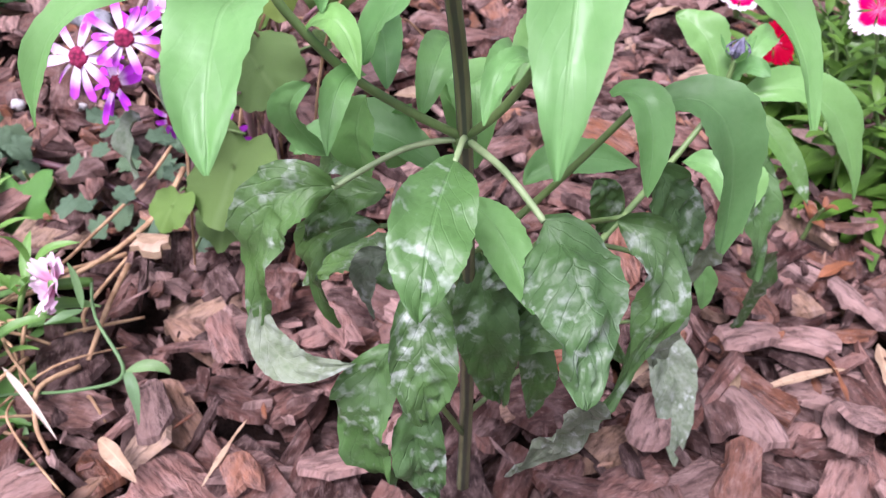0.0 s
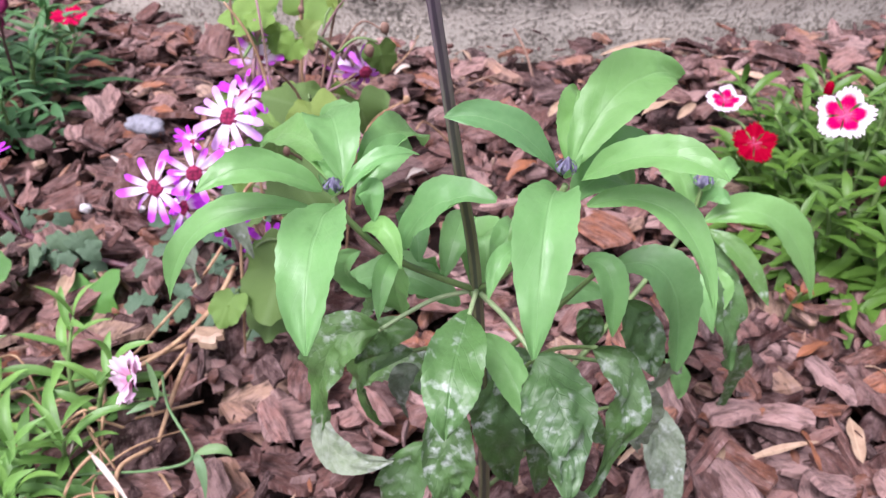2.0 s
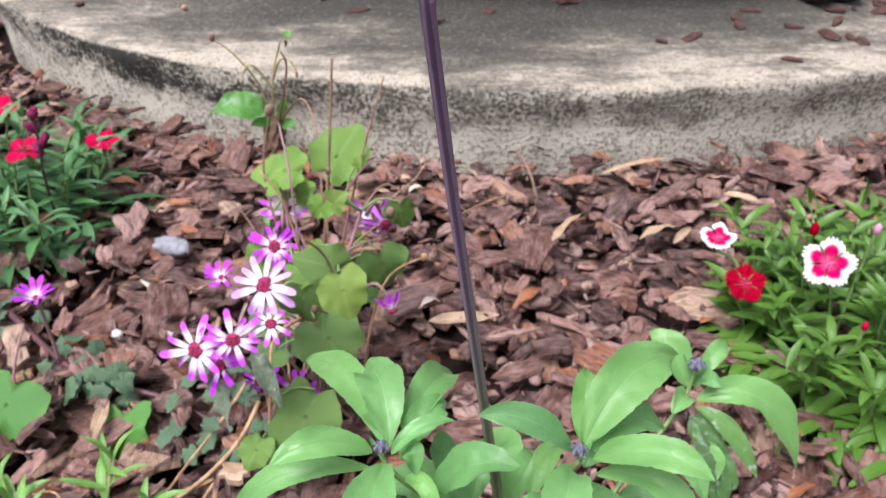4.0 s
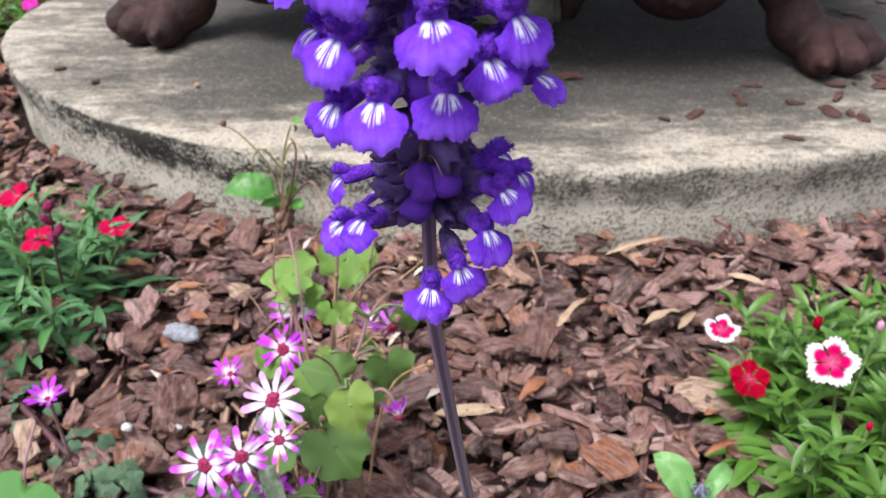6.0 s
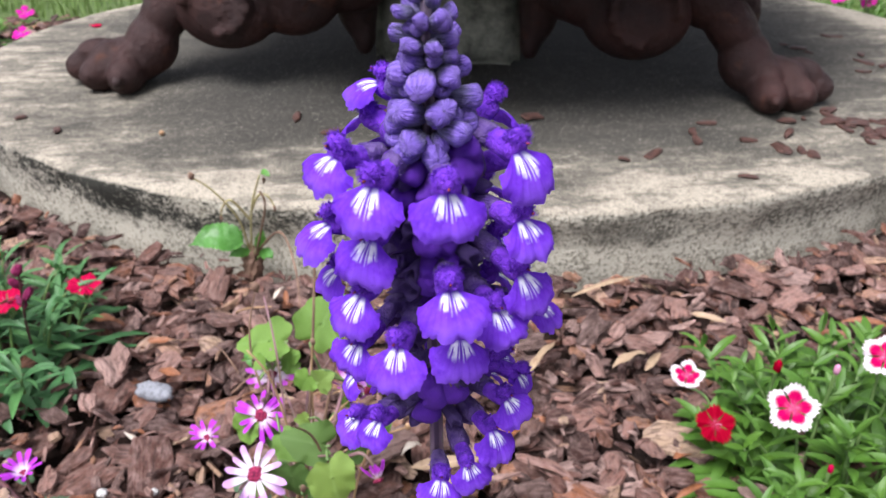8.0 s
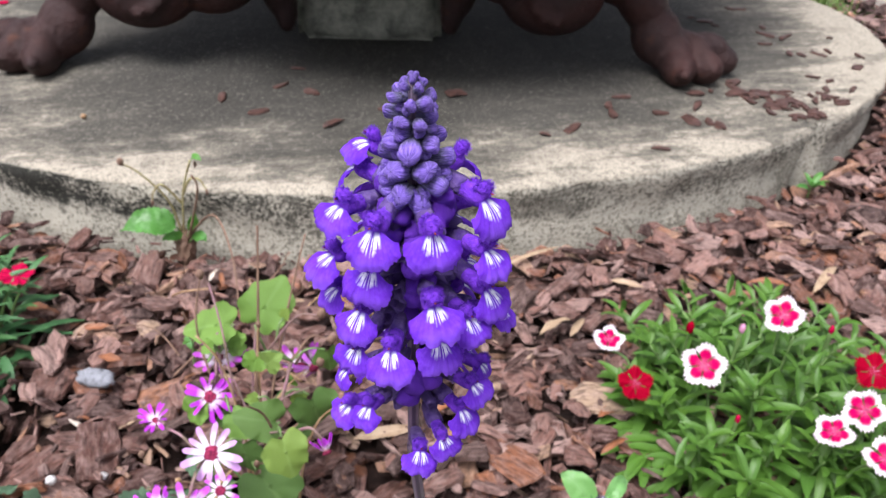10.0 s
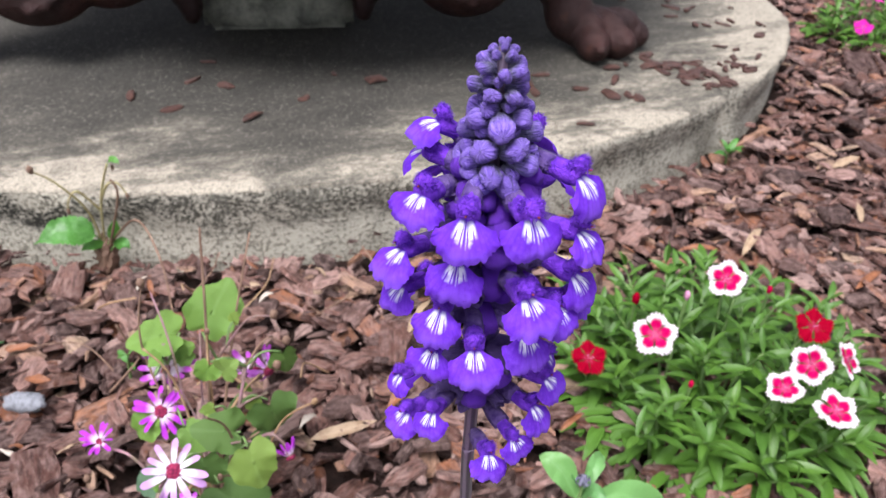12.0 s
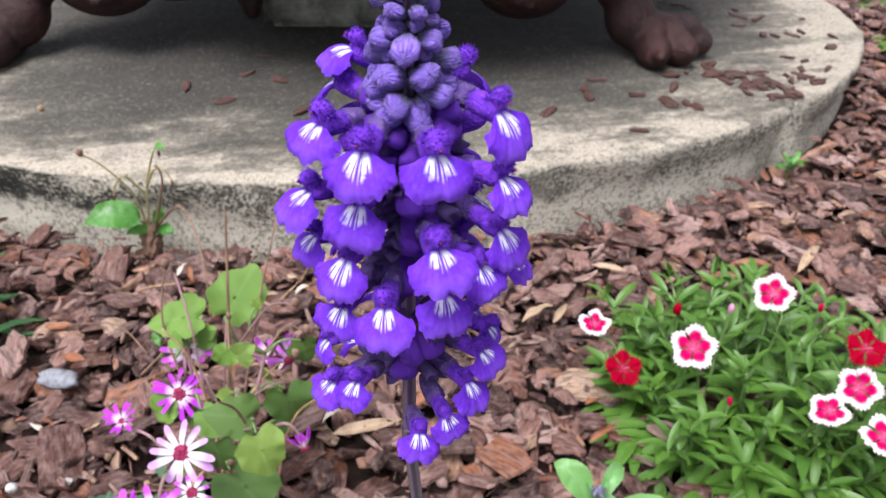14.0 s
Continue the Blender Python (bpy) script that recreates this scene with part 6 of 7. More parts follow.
def cineraria():
    base = Vector((-0.082, 0.365, 0.0))
    plant = thing("cineraria_plant", base, "straggling cineraria with white and magenta daisies and dry stalks", "cineraria")
    crown = Vector((-0.083, 0.350, 0.085))
    nodes = []
    for pts, r, mat in (
        ([base, (-0.081, 0.355, 0.05), crown, (-0.086, 0.335, 0.115), (-0.090, 0.31, 0.128)], 0.0022, STEM_PINK),
        ([base, (-0.070, 0.360, 0.06), (-0.060, 0.365, 0.11), (-0.052, 0.380, 0.14)], 0.0019, STEM_PINK),
        ([base, (-0.088, 0.375, 0.06), (-0.096, 0.385, 0.11), (-0.098, 0.395, 0.15)], 0.0018, STEM_PINK),
        ([base, (-0.078, 0.385, 0.09), (-0.074, 0.40, 0.15), (-0.071, 0.415, 0.215)], 0.0014, STEM_BROWN),
        ([base, (-0.070, 0.390, 0.09), (-0.058, 0.410, 0.15), (-0.045, 0.43, 0.20)], 0.0011, STEM_BROWN),
        ([base, (-0.096, 0.380, 0.09), (-0.110, 0.395, 0.15), (-0.106, 0.405, 0.185)], 0.0010, STEM_BROWN),
        ([(-0.083, 0.35, 0.085), (-0.092, 0.325, 0.09), (-0.089, 0.300, 0.08), (-0.090, 0.290, 0.045), (-0.095, 0.29, 0.004)], 0.0011, STEM_TAN),
        ([crown, (-0.065, 0.34, 0.118), (-0.048, 0.318, 0.143)], 0.0010, STEM_PINK),
        ([crown, (-0.062, 0.362, 0.12), (-0.04, 0.362, 0.135)], 0.0010, STEM_PINK),
        ([(-0.052, 0.38, 0.14), (-0.040, 0.385, 0.155), (-0.030, 0.385, 0.152)], 0.0008, STEM_BROWN),
        ([(-0.070, 0.400, 0.13), (-0.050, 0.395, 0.162), (-0.036, 0.392, 0.166)], 0.0008, STEM_PINK),
    ):
        part("stalk", tube_mesh("stalk", pts, [r * (1 - 0.5 * i / (len(pts) - 1)) for i in range(len(pts))], 7, 6), mat, plant)
        nodes.extend(Vector(a).lerp(Vector(b), s) for a, b in zip(pts, pts[1:]) for s in (0.0, 0.33, 0.67))

    def near(p):
        """The nearest point of the stalks that lies lower than p."""
        return min((q for q in nodes if q.z < p.z - 0.004), key=lambda q: (q - p).length, default=base)

    def broad(at, direction, face, size, seed, mat=BROAD, label=""):
        """A broad leaf centred at about the given point."""
        d = Vector(direction).normalized()
        n = Vector(face)
        n = (n - d * n.dot(d)).normalized()
        q = Matrix((d, n.cross(d), n)).transposed().to_4x4()
        p0 = Vector(at) - d * size * 0.5
        part("leaf", round_leaf_mesh("leaf", seed, 7, 0.045, 0.42, 0.8), mat, plant, label, Matrix.Translation(p0) @ q @ Matrix.Scale(size, 4))
        q0 = near(p0)
        part("petiole", tube_mesh("petiole", [q0, (q0 + p0) / 2 + Vector((0, 0, 0.004)), p0 + d * size * 0.10], [0.0009, 0.0007, 0.0006], 6, 5), STEM_GREEN, plant)

    broad.count = 0
    for at, d, f, size, mat in (
        ((-0.101, 0.400, 0.152), (-0.9, -0.1, 0.0), (0, -0.6, 1), 0.030, BROAD_MID), ((-0.070, 0.413, 0.157), (0.5, 0.4, 0.7), (0.1, -1, 0.5), 0.035, BROAD_MID),
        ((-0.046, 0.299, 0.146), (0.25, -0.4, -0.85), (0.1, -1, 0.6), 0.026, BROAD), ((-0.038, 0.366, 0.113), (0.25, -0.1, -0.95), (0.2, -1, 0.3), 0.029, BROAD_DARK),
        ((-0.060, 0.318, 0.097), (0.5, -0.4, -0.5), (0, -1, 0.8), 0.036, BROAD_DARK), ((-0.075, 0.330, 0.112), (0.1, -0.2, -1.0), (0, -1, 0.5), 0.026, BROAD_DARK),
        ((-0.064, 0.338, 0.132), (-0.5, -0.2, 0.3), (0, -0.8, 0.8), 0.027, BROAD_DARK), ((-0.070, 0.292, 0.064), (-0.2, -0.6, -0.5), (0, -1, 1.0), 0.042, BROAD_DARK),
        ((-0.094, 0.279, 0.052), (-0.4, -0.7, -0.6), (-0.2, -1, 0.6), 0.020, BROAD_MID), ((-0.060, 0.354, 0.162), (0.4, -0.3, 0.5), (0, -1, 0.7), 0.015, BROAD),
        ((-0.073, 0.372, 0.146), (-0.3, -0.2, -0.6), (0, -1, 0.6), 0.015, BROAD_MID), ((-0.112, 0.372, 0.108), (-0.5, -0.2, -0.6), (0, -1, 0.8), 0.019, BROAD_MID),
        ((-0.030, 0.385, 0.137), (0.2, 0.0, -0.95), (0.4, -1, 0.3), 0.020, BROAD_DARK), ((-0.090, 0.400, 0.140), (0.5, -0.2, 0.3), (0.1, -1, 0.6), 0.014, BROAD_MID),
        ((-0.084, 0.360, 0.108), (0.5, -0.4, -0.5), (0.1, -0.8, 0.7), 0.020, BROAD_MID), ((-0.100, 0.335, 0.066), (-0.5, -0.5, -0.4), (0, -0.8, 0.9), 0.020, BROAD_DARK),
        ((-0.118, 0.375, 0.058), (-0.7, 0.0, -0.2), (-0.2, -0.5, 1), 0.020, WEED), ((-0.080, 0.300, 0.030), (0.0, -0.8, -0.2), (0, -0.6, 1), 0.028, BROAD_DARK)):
        broad.count += 1
        broad(at, d, f, size, broad.count, mat, "yellowish green drooping leaf" if broad.count == 3 else "")
    # thin dry stalks that stand up between the leaves, small leaves on some of them
    rs = random.Random(19)
    for i in range(13):
        p = Vector((-0.075 + rs.uniform(-0.035, 0.045), 0.372 + rs.uniform(-0.035, 0.035), rs.uniform(0.055, 0.165)))
        broad(p, (rs.uniform(-1, 1), rs.uniform(-0.6, 0.2), rs.uniform(-0.9, 0.5)), (rs.uniform(-0.4, 0.4), -1, rs.uniform(0.3, 1.0)), rs.uniform(0.008, 0.016), 60 + i, (BROAD_MID, BROAD, BROAD_DARK)[i % 3])
    for i in range(14):
        x, y = base.x + rs.uniform(-0.02, 0.03), base.y + rs.uniform(-0.02, 0.03)
        lx, ly, h = rs.gauss(0.01, 0.03), rs.gauss(0.01, 0.03), rs.uniform(0.06, 0.2)
        part("stalk", tube_mesh("stalk", [(x, y, 0), (x + lx * 0.3, y + ly * 0.3, h * 0.5), (x + lx * 0.8, y + ly * 0.8, h * 0.85), (x + lx * 1.6, y + ly * 1.4, h)], [0.0010, 0.0008, 0.0007, 0.0005], 6, 5), (STEM_BROWN, STEM_TAN, STEM_PINK)[i % 3], plant)
        if i % 2:
            part("withered_head", lump_mesh("withered_head", (0.0017, 0.0017, 0.0026), 0.45, 4, i, 2), (STEM_TAN, STEM_BROWN)[i % 4 // 2], plant, "", Matrix.Translation((x + lx * 1.6, y + ly * 1.4, h)))
    part("leaf", leaf_mesh("leaf", (-0.092, 0.298, 0.104), (-0.086, 0.288, 0.100), (-0.078, 0.284, 0.080), 0.010, face=(0.4, -1, 0.3), fold=0.6, wave=0.2, quilt=0.1), SALVIA_DUST, plant, "withered pale grey-green leaf")
    part("leaf", leaf_mesh("leaf", (-0.103, 0.290, 0.090), (-0.106, 0.282, 0.084), (-0.104, 0.277, 0.068), 0.009, face=(-0.4, -1, 0.3), fold=0.7, wave=0.2, quilt=0.1), SALVIA_DUST, plant, "withered pale grey-green leaf")
    W, T, M = "white daisy with crimson disc", "white daisy with magenta petal tips", "magenta daisy with crimson disc"
    daisy(plant, (-0.085, 0.302, 0.145), (-0.05, -0.75, 0.65), 0.034, RAY_WHITE, W, 13, 0, (-0.088, 0.325, 0.12))
    daisy(plant, (-0.115, 0.279, 0.121), (-0.2, -0.75, 0.5), 0.033, RAY_TIPPED, T, 12, 0, near(Vector((-0.115, 0.279, 0.121))))
    daisy(plant, (-0.095, 0.277, 0.131), (0.1, -0.8, 0.4), 0.029, RAY_TIPPED, T, 11, 6, near(Vector((-0.095, 0.277, 0.131))))
    daisy(plant, (-0.079, 0.286, 0.1345), (0.2, -0.35, 0.9), 0.022, RAY_TIPPED, T, 10, 14, near(Vector((-0.079, 0.286, 0.1345))))
    daisy(plant, (-0.078, 0.308, 0.068), (0.1, -0.85, 0.4), 0.031, RAY_MAGENTA, M, 12, 0, near(Vector((-0.078, 0.308, 0.068))))
    daisy(plant, (-0.094, 0.300, 0.082), (0.0, -0.9, 0.3), 0.024, RAY_MAGENTA, M, 12, 20, near(Vector((-0.094, 0.300, 0.082))))
    daisy(plant, (-0.106, 0.283, 0.108), (-0.5, -0.5, 0.4), 0.030, RAY_MAGENTA, M, 12, 0, near(Vector((-0.106, 0.283, 0.108))))
    daisy(plant, (-0.103, 0.376, 0.115), (0.0, -0.75, 0.65), 0.032, RAY_MAGENTA, M, 13, -4, near(Vector((-0.103, 0.376, 0.115))))
    daisy(plant, (-0.101, 0.402, 0.123), (0.1, -0.35, 1.0), 0.036, RAY_TIPPED, T, 12, -20, near(Vector((-0.101, 0.402, 0.123))))
    daisy(plant, (-0.049, 0.398, 0.119), (0.1, -0.7, -0.15), 0.036, RAY_TIPPED, "drooping faded magenta and white daisy", 11, 34, (-0.055, 0.38, 0.13))
    daisy(plant, (-0.040, 0.392, 0.124), (0.4, -0.8, 0.0), 0.028, RAY_LILAC, "faded lilac daisy with drooping petals", 10, 32, (-0.050, 0.383, 0.135))
    daisy(plant, (-0.150, 0.405, 0.066), (-0.1, -0.3, 1.0), 0.027, RAY_MAGENTA, M, 12, -24, (-0.11, 0.385, 0.03))
    daisy(plant, (-0.030, 0.345, 0.098), (0.3, -0.5, -0.6), 0.024, RAY_MAGENTA, M, 8, 50, (-0.05, 0.36, 0.1))
    daisy(plant, (-0.122, 0.318, 0.088), (-0.4, -0.4, 0.5), 0.024, RAY_MAGENTA, M, 12, -20, near(Vector((-0.122, 0.318, 0.088))))
    for at in ((-0.028, 0.386, 0.152), (-0.034, 0.392, 0.167), (-0.034, 0.372, 0.146), (-0.160, 0.395, 0.045), (-0.106, 0.405, 0.187)):
        part("seed_head", lump_mesh("seed_head", (0.0024, 0.0024, 0.0034), 0.4, 4, 3, 2), STEM_BROWN, plant, "", Matrix.Translation(at))
    # small round leaves low down
    rnd = random.Random(8)
    low = round_leaf_mesh("low_leaf", 21, 7, 0.08)
    low.materials.append(WEED)
    for i in range(24):
        p = Vector((-0.128 + rnd.uniform(-0.035, 0.035), 0.345 + rnd.uniform(-0.04, 0.045), rnd.uniform(0.008, 0.04)))
        part("low_leaf", low, None, plant, m=aim(p, (rnd.uniform(-0.5, 0.5), rnd.uniform(-0.8, 0), 1), (0, 1, 0), rnd.uniform(0.009, 0.015), rnd.uniform(0, 6.28)))


cineraria()


# ---- weeds ----
def creeping_weed():
    rnd = random.Random(12)
    plant = thing("creeping_weed", (-0.24, 0.36, 0), "creeping weed with dark red runner and blue-green leaves", "weed")
    part("runner", tube_mesh("runner", [(-0.36, 0.43, 0.012), (-0.317, 0.413, 0.022), (-0.238, 0.360, 0.018), (-0.170, 0.345, 0.014), (-0.13, 0.33, 0.006)], [0.0022, 0.0024, 0.0022, 0.0018, 0.0012], 8, 6), STEM_RED, plant)
    kinds = [round_leaf_mesh("leaf", 30 + i, 5, 0.10, 0.2) for i in range(3)]
    for me in kinds:
        me.materials.append(WEED)
    for cx, cy, n, z in ((-0.217, 0.344, 24, 0.038), (-0.345, 0.425, 20, 0.04), (-0.250, 0.375, 10, 0.03), (-0.30, 0.40, 9, 0.03), (-0.385, 0.445, 14, 0.035)):
        for i in range(n):
            a = rnd.uniform(0, 6.28)
            r = rnd.uniform(0.0, 0.016)
            part("leaf", rnd.choice(kinds), None, plant, m=aim((cx + r * math.cos(a), cy + r * math.sin(a), z * rnd.uniform(0.4, 1.1)), (0.6 * math.cos(a), 0.6 * math.sin(a) - 0.4, 1), (0, 1, 0), rnd.uniform(0.008, 0.0135), a))
    daisy(plant, (-0.243, 0.353, 0.082), (0.0, -0.15, 1.0), 0.028, RAY_MAGENTA, "magenta daisy seen from its side", 13, -28, (-0.25, 0.365, 0.02))
    part("stalk", tube_mesh("stalk", [(-0.26, 0.33, 0.0), (-0.265, 0.34, 0.03), (-0.262, 0.36, 0.055)], [0.001, 0.0009, 0.0007], 6, 5), STEM_PINK, plant)


creeping_weed()


def lone_leaf(name, label, at, out, size, mat, seed, lobes=9, deep=0.05, root=None, spin=0.0):
    plant = thing(name, (at[0], at[1], 0), label, "weed")
    part("leaf", round_leaf_mesh("leaf", seed, lobes, deep), mat, plant, m=aim(at, out, (0, 1, 0), size, spin))
    part("stalk", tube_mesh("stalk", [root or (at[0] + 0.004, at[1] + 0.01, 0), (at[0], at[1] + 0.003, at[2] * 0.6), at], [0.001, 0.0009, 0.0008], 6, 4), STEM_GREEN, plant)
    return plant


lone_leaf("ivy_seedling", "small lobed green seedling leaf on the mulch", (-0.192, 0.333, 0.022), (0.0, -0.7, 0.8), 0.036, HEART, 41, 5, 0.16, spin=-1.57)
lone_leaf("broad_weed", "broad green weed leaf over the mulch", (-0.250, 0.330, 0.045), (-0.1, -0.6, 0.8), 0.045, HEART, 42, 9, 0.03, spin=-1.9)


def slab_weed():
    plant = thing("slab_weed", (-0.20, 0.70, 0), "weed with bright green leaves and dry stalks beside the slab", "weed")
    part("stump", lump_mesh("stump", (0.009, 0.008, 0.022), 0.55, 3, 5, 4), STEM_BROWN, plant, "brown withered stump", Matrix.Translation((-0.198, 0.700, 0.012)))
    for b0, m0, t0, w, up in (((-0.202, 0.690, 0.044), (-0.224, 0.684, 0.054), (-0.252, 0.680, 0.045), 0.030, (-0.1, -0.7, 1)), ((-0.190, 0.695, 0.036), (-0.184, 0.690, 0.050), (-0.181, 0.688, 0.062), 0.011, (0.2, -1, 0.4)),
                              ((-0.196, 0.694, 0.030), (-0.206, 0.686, 0.036), (-0.214, 0.680, 0.034), 0.010, (-0.1, -1, 0.5)), ((-0.188, 0.694, 0.028), (-0.178, 0.686, 0.036), (-0.172, 0.682, 0.032), 0.012, (0.2, -0.8, 0.7))):
        part("leaf", leaf_mesh("leaf", b0, m0, t0, w, face=up, fold=0.12, wave=0.05, shape=0.82, teeth=0.06, nu=27, nv=9, quilt=0.06, acute=0.5, seed=int(w * 1000)), HEART, plant)
        part("petiole", tube_mesh("petiole", [(-0.197, 0.699, 0.014), ((b0[0] - 0.197) / 2, (b0[1] + 0.699) / 2, b0[2] * 0.8), b0], [0.0012, 0.0010, 0.0008], 6, 4), STEM_GREEN, plant)
    for pts, mat in (([(-0.198, 0.70, 0.02), (-0.203, 0.690, 0.07), (-0.222, 0.682, 0.105), (-0.238, 0.680, 0.118)], STEM_STRAW), ([(-0.198, 0.70, 0.02), (-0.190, 0.690, 0.08), (-0.176, 0.680, 0.122)], STEM_STRAW), ([(-0.193, 0.692, 0.07), (-0.206, 0.684, 0.094), (-0.214, 0.680, 0.088), (-0.216, 0.679, 0.078)], STEM_STRAW), ([(-0.190, 0.690, 0.08), (-0.180, 0.684, 0.100), (-0.170, 0.680, 0.102), (-0.164, 0.678, 0.092)], STEM_STRAW), ([(-0.195, 0.70, 0.02), (-0.168, 0.660, 0.10), (-0.17, 0.655, 0.12)], STEM_BROWN), ([(-0.198, 0.70, 0.02), (-0.160, 0.67, 0.07), (-0.135, 0.62, 0.06), (-0.125, 0.58, 0.02)], STEM_BROWN)):
        part("dry_stalk", tube_mesh("dry_stalk", pts, [0.0014, 0.0011, 0.0009, 0.0007][:len(pts)], 6, 6), mat, plant)
    part("seed_head", lump_mesh("seed_head", (0.003, 0.003, 0.004), 0.4, 4, 3, 2), STEM_BROWN, plant, m=Matrix.Translation((-0.239, 0.680, 0.120)))
    for at in ((-0.216, 0.679, 0.077), (-0.164, 0.678, 0.090), (-0.172, 0.680, 0.118)):
        part("seed_head", lump_mesh("seed_head", (0.0016, 0.0016, 0.0030), 0.5, 4, 6, 2), STEM_BROWN, plant, m=Matrix.Translation(at))
    part("leaf", leaf_mesh("leaf", (-0.176, 0.68, 0.12), (-0.170, 0.675, 0.128), (-0.164, 0.672, 0.126), 0.008), HEART, plant)


slab_weed()


def sprig(name, label, at, mat, n, length, width, seed, height=0.02):
    rnd = random.Random(seed)
    plant = thing(name, (at[0], at[1], 0), label, "weed")
    leafy_shoot(plant, lance_leaves(mat, "leaf", length, width, 3, seed), STEM_GREEN, (at[0], at[1], 0.0), (rnd.uniform(-0.2, 0.2), -0.2, 0), height, n, rnd)


sprig("small_weed", "small green weed beside the slab", (0.512, 0.835), HEART, 3, 0.03, 0.011, 3)
sprig("small_weed", "tiny reddish seedling in the mulch", (0.203, 0.352), DRY_ORANGE, 3, 0.012, 0.006, 5, 0.026)
sprig("small_weed", "small green shoot in the mulch", (-0.158, 0.535), HEART, 2, 0.022, 0.007, 6, 0.03)


# ---- dry stems, fallen leaves, stones ----
def dry_stem(label, pts, r, mat):
    thing("dry_stem", pts[0], label, "dry stem", "dry stems", mesh=tube_mesh("dry_stem", [Vector(p) - Vector(pts[0]) for p in pts], [r * (1 - 0.35 * i / (len(pts) - 1)) for i in range(len(pts))], 8, 6), material=mat)


TAN_STEM = "bent dry tan stem lying over the mulch"
dry_stem(TAN_STEM, [(-0.122, 0.352, 0.030), (-0.130, 0.330, 0.022), (-0.140, 0.290, 0.022), (-0.146, 0.265, 0.024), (-0.172, 0.245, 0.014)], 0.0010, STEM_TAN)
dry_stem(TAN_STEM, [(-0.110, 0.335, 0.030), (-0.117, 0.312, 0.020), (-0.130, 0.285, 0.017), (-0.150, 0.262, 0.016), (-0.185, 0.240, 0.012)], 0.0015, STEM_TAN)
dry_stem(TAN_STEM, [(-0.118, 0.310, 0.014), (-0.126, 0.282, 0.012), (-0.132, 0.255, 0.010), (-0.126, 0.238, 0.012), (-0.140, 0.212, 0.010), (-0.137, 0.195, 0.006)], 0.0010, STEM_TAN)
dry_stem(TAN_STEM, [(-0.125, 0.288, 0.014), (-0.150, 0.270, 0.016), (-0.185, 0.252, 0.014), (-0.22, 0.245, 0.010)], 0.0012, STEM_TAN)
dry_stem("brown twig lying on the mulch", [(-0.311, 0.552, 0.010), (-0.290, 0.541, 0.014), (-0.272, 0.529, 0.012)], 0.0022, STEM_BROWN)
dry_stem("brown twig lying on the mulch", [(-0.222, 0.439, 0.012), (-0.200, 0.421, 0.016), (-0.176, 0.404, 0.012)], 0.0026, STEM_BROWN)
dry_stem("grey-brown twig lying on the mulch", [(-0.285, 0.330, 0.012), (-0.255, 0.350, 0.018), (-0.225, 0.372, 0.014)], 0.0024, STEM_BROWN)
dry_stem("thin dry stalk in the mulch", [(-0.140, 0.540, 0.006), (-0.143, 0.510, 0.05), (-0.150, 0.500, 0.085)], 0.0013, STEM_BROWN)
dry_stem("thin dry stalk in the mulch", [(0.062, 0.600, 0.004), (0.052, 0.622, 0.03), (0.040, 0.640, 0.045)], 0.0014, STEM_BROWN)
rnd_straw = random.Random(17)
for i in range(16):
    x, y, a = -0.175 + rnd_straw.uniform(-0.04, 0.05), 0.212 + rnd_straw.uniform(-0.035, 0.035), rnd_straw.uniform(0, 6.28)
    L = rnd_straw.uniform(0.025, 0.06)
    dry_stem("thin pale dry straw among the grassy leaves", [(x, y, 0.006), (x + L * 0.5 * math.cos(a), y + L * 0.5 * math.sin(a), 0.012 + rnd_straw.uniform(0, 0.014)), (x + L * math.cos(a + 0.3), y + L * math.sin(a + 0.3), 0.007)], rnd_straw.uniform(0.0006, 0.0012), STEM_TAN)


STRAW = "pale dry straw among the grassy leaves"
for pts, r in (([(-0.118, 0.275, 0.020), (-0.115, 0.247, 0.024), (-0.115, 0.222, 0.018)], 0.0014), ([(-0.116, 0.217, 0.020), (-0.123, 0.201, 0.026), (-0.118, 0.186, 0.024), (-0.113, 0.180, 0.015)], 0.0011),
               ([(-0.135, 0.216, 0.024), (-0.140, 0.194, 0.028), (-0.143, 0.178, 0.018)], 0.0010), ([(-0.147, 0.240, 0.022), (-0.141, 0.223, 0.022), (-0.139, 0.215, 0.014)], 0.0009),
               ([(-0.144, 0.235, 0.024), (-0.153, 0.230, 0.026), (-0.162, 0.223, 0.020)], 0.0010), ([(-0.109, 0.206, 0.016), (-0.105, 0.202, 0.020), (-0.100, 0.198, 0.012)], 0.0008), ([(-0.150, 0.228, 0.028), (-0.140, 0.214, 0.030), (-0.126, 0.203, 0.020)], 0.0008)):
    dry_stem(STRAW, pts, r, STEM_TAN)


rnd_bits = random.Random(29)
for i in range(12):
    x, y, a = rnd_bits.uniform(-0.20, 0.0), rnd_bits.uniform(0.45, 0.64), rnd_bits.uniform(0, 6.28)
    L, h = rnd_bits.uniform(0.03, 0.07), rnd_bits.uniform(0.004, 0.045)
    dry_stem("thin dry stalk lying between the weeds", [(x, y, 0.008), (x + L * 0.5 * math.cos(a), y + L * 0.5 * math.sin(a), 0.014 + h * 0.6), (x + L * math.cos(a + 0.4), y + L * math.sin(a + 0.4), 0.010 + h)], rnd_bits.uniform(0.0006, 0.0012), (STEM_TAN, STEM_BROWN)[i % 2])


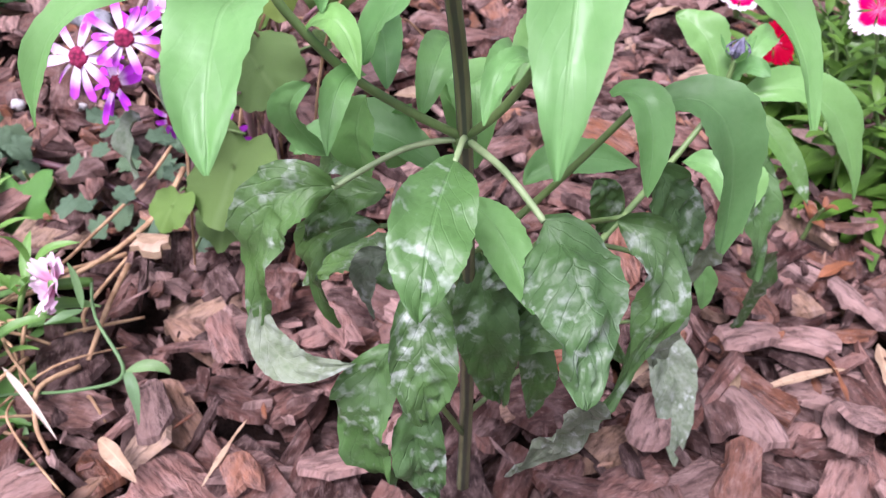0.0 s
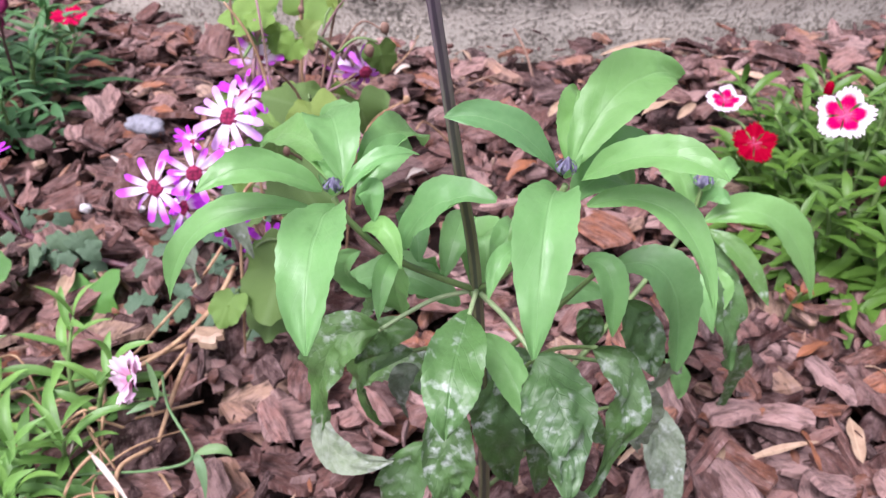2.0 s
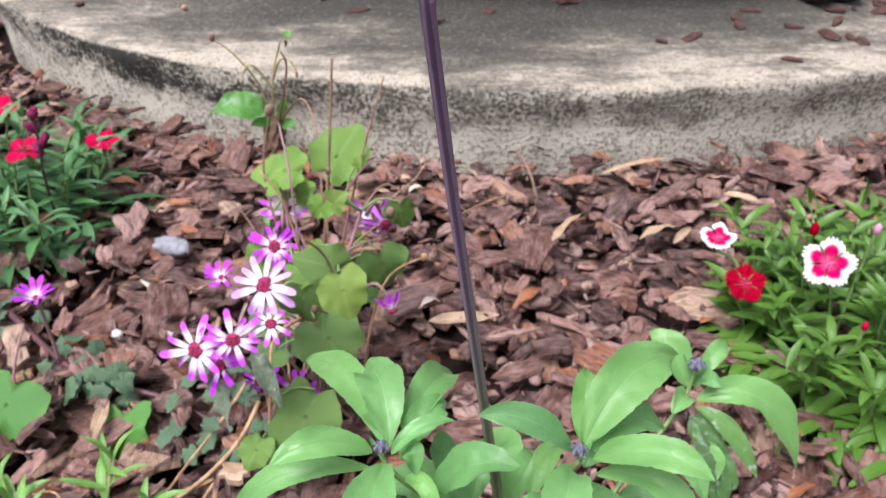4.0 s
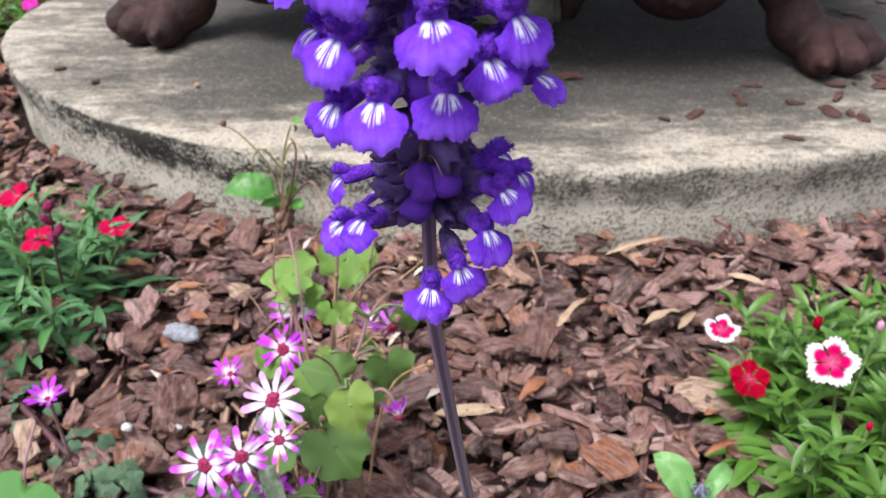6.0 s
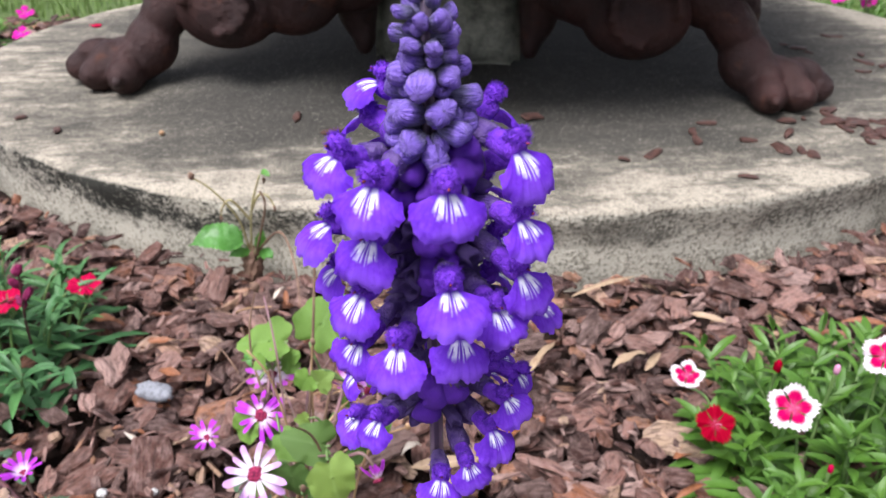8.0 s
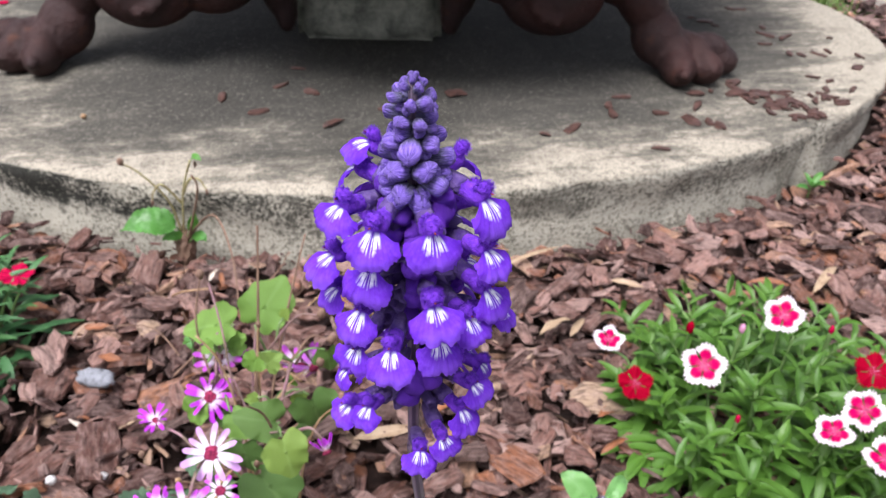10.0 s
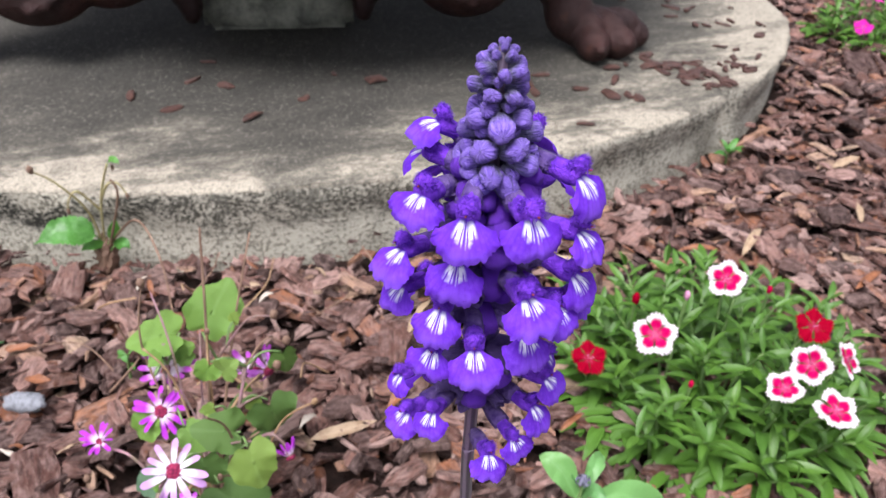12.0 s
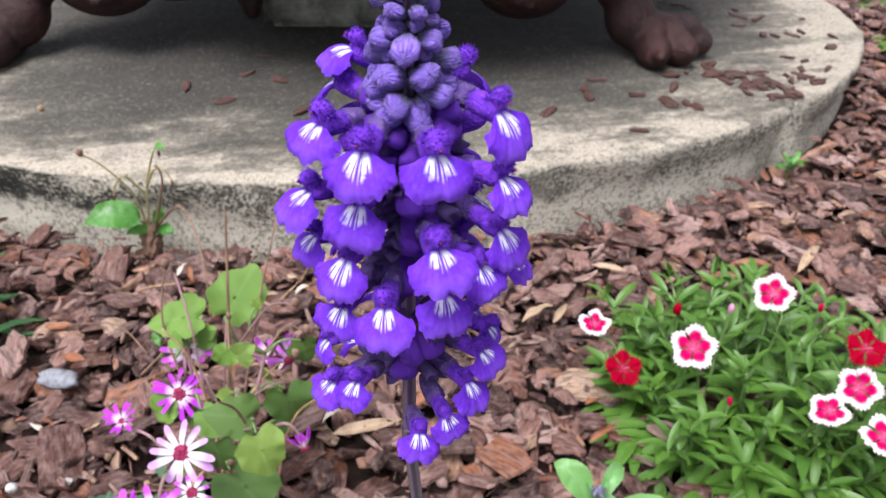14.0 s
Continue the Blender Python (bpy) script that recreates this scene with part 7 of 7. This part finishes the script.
def fallen_leaf(a, b, width, mat, label, seed):
    a, b = Vector(a), Vector(b)
    mid = (a + b) / 2
    k = 0.002 + 0.006 * ((seed * 0.618) % 1.0)
    width *= 0.78
    thing("fallen_leaf", mid, label, "dry leaf", "fallen leaves", mesh=leaf_mesh("fallen_leaf", a - mid + Vector((0, 0, 0.002)), Vector((0, 0, k)), b - mid + Vector((0, 0, 0.003)), width, face=(0.5 * math.sin(seed * 2.1), -0.2 + 0.4 * math.sin(seed * 1.3), 1), fold=0.35, wave=0.10, shape=0.95, twist=0.8 * math.sin(seed * 3.7), seed=seed), material=mat)


TL, OL = "dry tan oak leaf lying on the mulch", "orange-brown dry leaf lying on the mulch"
for i, (a, b, w, mat, text) in enumerate((
    ((0.21, 0.268), (0.207, 0.24), 0.010, DRY_TAN, TL), ((0.183, 0.259), (0.186, 0.226), 0.006, DRY_ORANGE, OL), ((0.144, 0.25), (0.141, 0.225), 0.0075, DRY_TAN, TL),
    ((0.154, 0.259), (0.186, 0.268), 0.005, DRY_ORANGE, OL), ((-0.098, 0.188), (-0.077, 0.171), 0.0085, DRY_TAN, TL), ((-0.055, 0.173), (-0.046, 0.201), 0.004, DRY_TAN, TL),
    ((0.140, 0.556), (0.173, 0.579), 0.013, DRY_TAN, TL), ((0.167, 0.555), (0.185, 0.58), 0.009, DRY_TAN, TL), ((0.069, 0.541), (0.100, 0.591), 0.012, DRY_TAN, TL),
    ((0.163, 0.412), (0.186, 0.426), 0.006, DRY_ORANGE, OL), ((0.170, 0.452), (0.200, 0.47), 0.012, DRY_ORANGE, OL), ((-0.327, 0.598), (-0.287, 0.592), 0.014, DRY_ORANGE, OL),
    ((-0.234, 0.531), (-0.210, 0.519), 0.010, DRY_ORANGE, OL), ((-0.259, 0.572), (-0.233, 0.571), 0.010, DRY_ORANGE, OL), ((0.115, 0.662), (0.182, 0.70), 0.006, DRY_TAN, TL),
    ((0.193, 0.304), (0.213, 0.316), 0.009, DRY_ORANGE, OL), ((0.227, 0.302), (0.241, 0.283), 0.007, DRY_TAN, TL), ((0.150, 0.235), (0.190, 0.250), 0.005, DRY_TAN, TL),
    ((-0.205, 0.335), (-0.200, 0.300), 0.010, DRY_TAN, TL), ((0.095, 0.228), (0.112, 0.245), 0.004, DRY_TAN, TL), ((0.236, 0.268), (0.262, 0.262), 0.009, DRY_TAN, TL),
    ((0.42, 0.62), (0.46, 0.66), 0.012, DRY_TAN, TL), ((0.50, 0.55), (0.54, 0.57), 0.010, DRY_ORANGE, OL), ((0.62, 0.78), (0.67, 0.80), 0.014, DRY_TAN, TL),
    ((0.36, 0.64), (0.40, 0.63), 0.008, DRY_ORANGE, OL), ((0.75, 0.90), (0.80, 0.88), 0.014, DRY_TAN, TL), ((0.58, 0.66), (0.60, 0.70), 0.010, DRY_TAN, TL), ((-0.16, 0.58), (-0.15, 0.545), 0.012, DRY_TAN, TL),
    ((0.225, 0.645), (0.255, 0.63), 0.009, DRY_TAN, TL), ((0.04, 0.45), (0.06, 0.47), 0.012, DRY_ORANGE, OL), ((0.005, 0.60), (0.03, 0.585), 0.009, DRY_ORANGE, OL), ((-0.02, 0.43), (0.03, 0.44), 0.012, DRY_TAN, TL))):
    z0 = ground_height(*a) + 0.013
    fallen_leaf((*a, z0), (*b, ground_height(*b) + 0.014), w, mat, text, i)


def tan_wood():
    cv, cf = chip_shape(random.Random(43), 0.019, 0.015, 0.003, 14)
    thing("wood_chip", (-0.112, 0.289, 0.024), "pale tan wood chip lying on the bark", "wood chip", mesh=mesh_of("wood_chip", cv, cf, [(p[0], p[1]) for p in cv], smooth=False), material=DRY_TAN)


fallen_leaf((-0.141, 0.209, 0.024), (-0.110, 0.183, 0.018), 0.0034, DRY_STRAW, "bleached narrow dry blade over the mulch", 71)
fallen_leaf((-0.145, 0.220, 0.028), (-0.147, 0.206, 0.024), 0.0024, DRY_STRAW, "bleached narrow dry blade over the mulch", 72)
for i in range(14):
    x, y, a = rnd_bits.uniform(-0.22, 0.02), rnd_bits.uniform(0.40, 0.66), rnd_bits.uniform(0, 6.28)
    L = rnd_bits.uniform(0.010, 0.022)
    fallen_leaf((x, y, ground_height(x, y) + 0.013), (x + L * math.cos(a), y + L * math.sin(a), ground_height(x, y) + 0.017), L * 0.36, (DRY_TAN, DRY_STRAW, DRY_ORANGE)[i % 3], ("small tan dry leaf on the mulch", "small bleached dry leaf on the mulch", "small orange-brown dry leaf on the mulch")[i % 3], 80 + i)
tan_wood()
peb = thing("pebble", (-0.226, 0.501, 0.018), "flat speckled grey pebble lying on the mulch", "pebble", mesh=lump_mesh("pebble", (0.0150, 0.0085, 0.0075), 0.35, 1.4, 2), material=GREY_PEBBLE)
peb.rotation_euler = (0.15, 0.1, -0.15)
thing("pebble", (-0.227, 0.398, 0.017), "small white pebble in the mulch", "pebble", mesh=lump_mesh("pebble", (0.0036, 0.0032, 0.0036), 0.35, 1.6, 7), material=WHITE_PEBBLE)
thing("pebble", (-0.193, 0.402, 0.016), "small white pebble in the mulch", "pebble", mesh=lump_mesh("pebble", (0.003, 0.003, 0.002), 0.35, 1.6, 9), material=WHITE_PEBBLE)
red = thing("fallen_petal", (-0.600, 1.290, SLAB_TOP + 0.003), "red fallen flower petal on the concrete slab", "petal", mesh=petal_mesh("fallen_petal", 0.02, 0.02, cup=0.4, seed=3), material=RASPBERRY)
thing("seed", (-0.338, 0.870, SLAB_TOP + 0.004), "small pale green seed on the concrete slab", "seed", mesh=lump_mesh("seed", (0.0032, 0.0032, 0.0030), 0.15, 1.6, 9), material=STEM_TAN)


# ---- the lawn and the path behind ----
def lawn():
    rnd = random.Random(50)
    V, F, UV = [], [], []
    for i in range(9000):
        x, y = rnd.uniform(-2.2, 1.6), 1.6 + 0.9 * rnd.random() ** 1.3
        if on_slab(x, y, 0.02) or (x > 0.95 and y < 2.0):
            continue
        a, h, w = rnd.uniform(0, 6.28), rnd.uniform(0.02, 0.05), 0.0022
        dx, dy = math.cos(a), math.sin(a)
        k = len(V)
        lx, ly = rnd.gauss(0, 0.015), rnd.gauss(0, 0.015)
        V += [(x - w * dx, y - w * dy, -0.005), (x + w * dx, y + w * dy, -0.005), (x + lx * 0.4 + w * 0.7 * dx, y + ly * 0.4 + w * 0.7 * dy, h * 0.6), (x + lx * 0.4 - w * 0.7 * dx, y + ly * 0.4 - w * 0.7 * dy, h * 0.6), (x + lx, y + ly, h)]
        UV += [(0, 0), (0, 1), (0.6, 1), (0.6, 0), (1, 0.5)]
        F += [(k, k + 1, k + 2, k + 3), (k + 3, k + 2, k + 4)]
    thing("grass", label="short lawn grass behind the bed", category="grass", kind="stuff", mesh=mesh_of("grass", V, F, UV), material=LAWN)


lawn()


def path_behind():
    bm = bmesh.new()
    bmesh.ops.create_cube(bm, size=1.0, matrix=Matrix.Translation((3.0, 1.85, 0.0)) @ Matrix.Diagonal((4.0, 0.36, 0.03, 1)))
    bmesh.ops.bevel(bm, geom=bm.edges[:], offset=0.006, segments=2, affect="EDGES")
    me = bpy.data.meshes.new("pavement")
    bm.to_mesh(me)
    bm.free()
    thing("pavement", label="pale garden path behind the bed", category="path", kind="structure", mesh=me, material=PAVING)


path_behind()
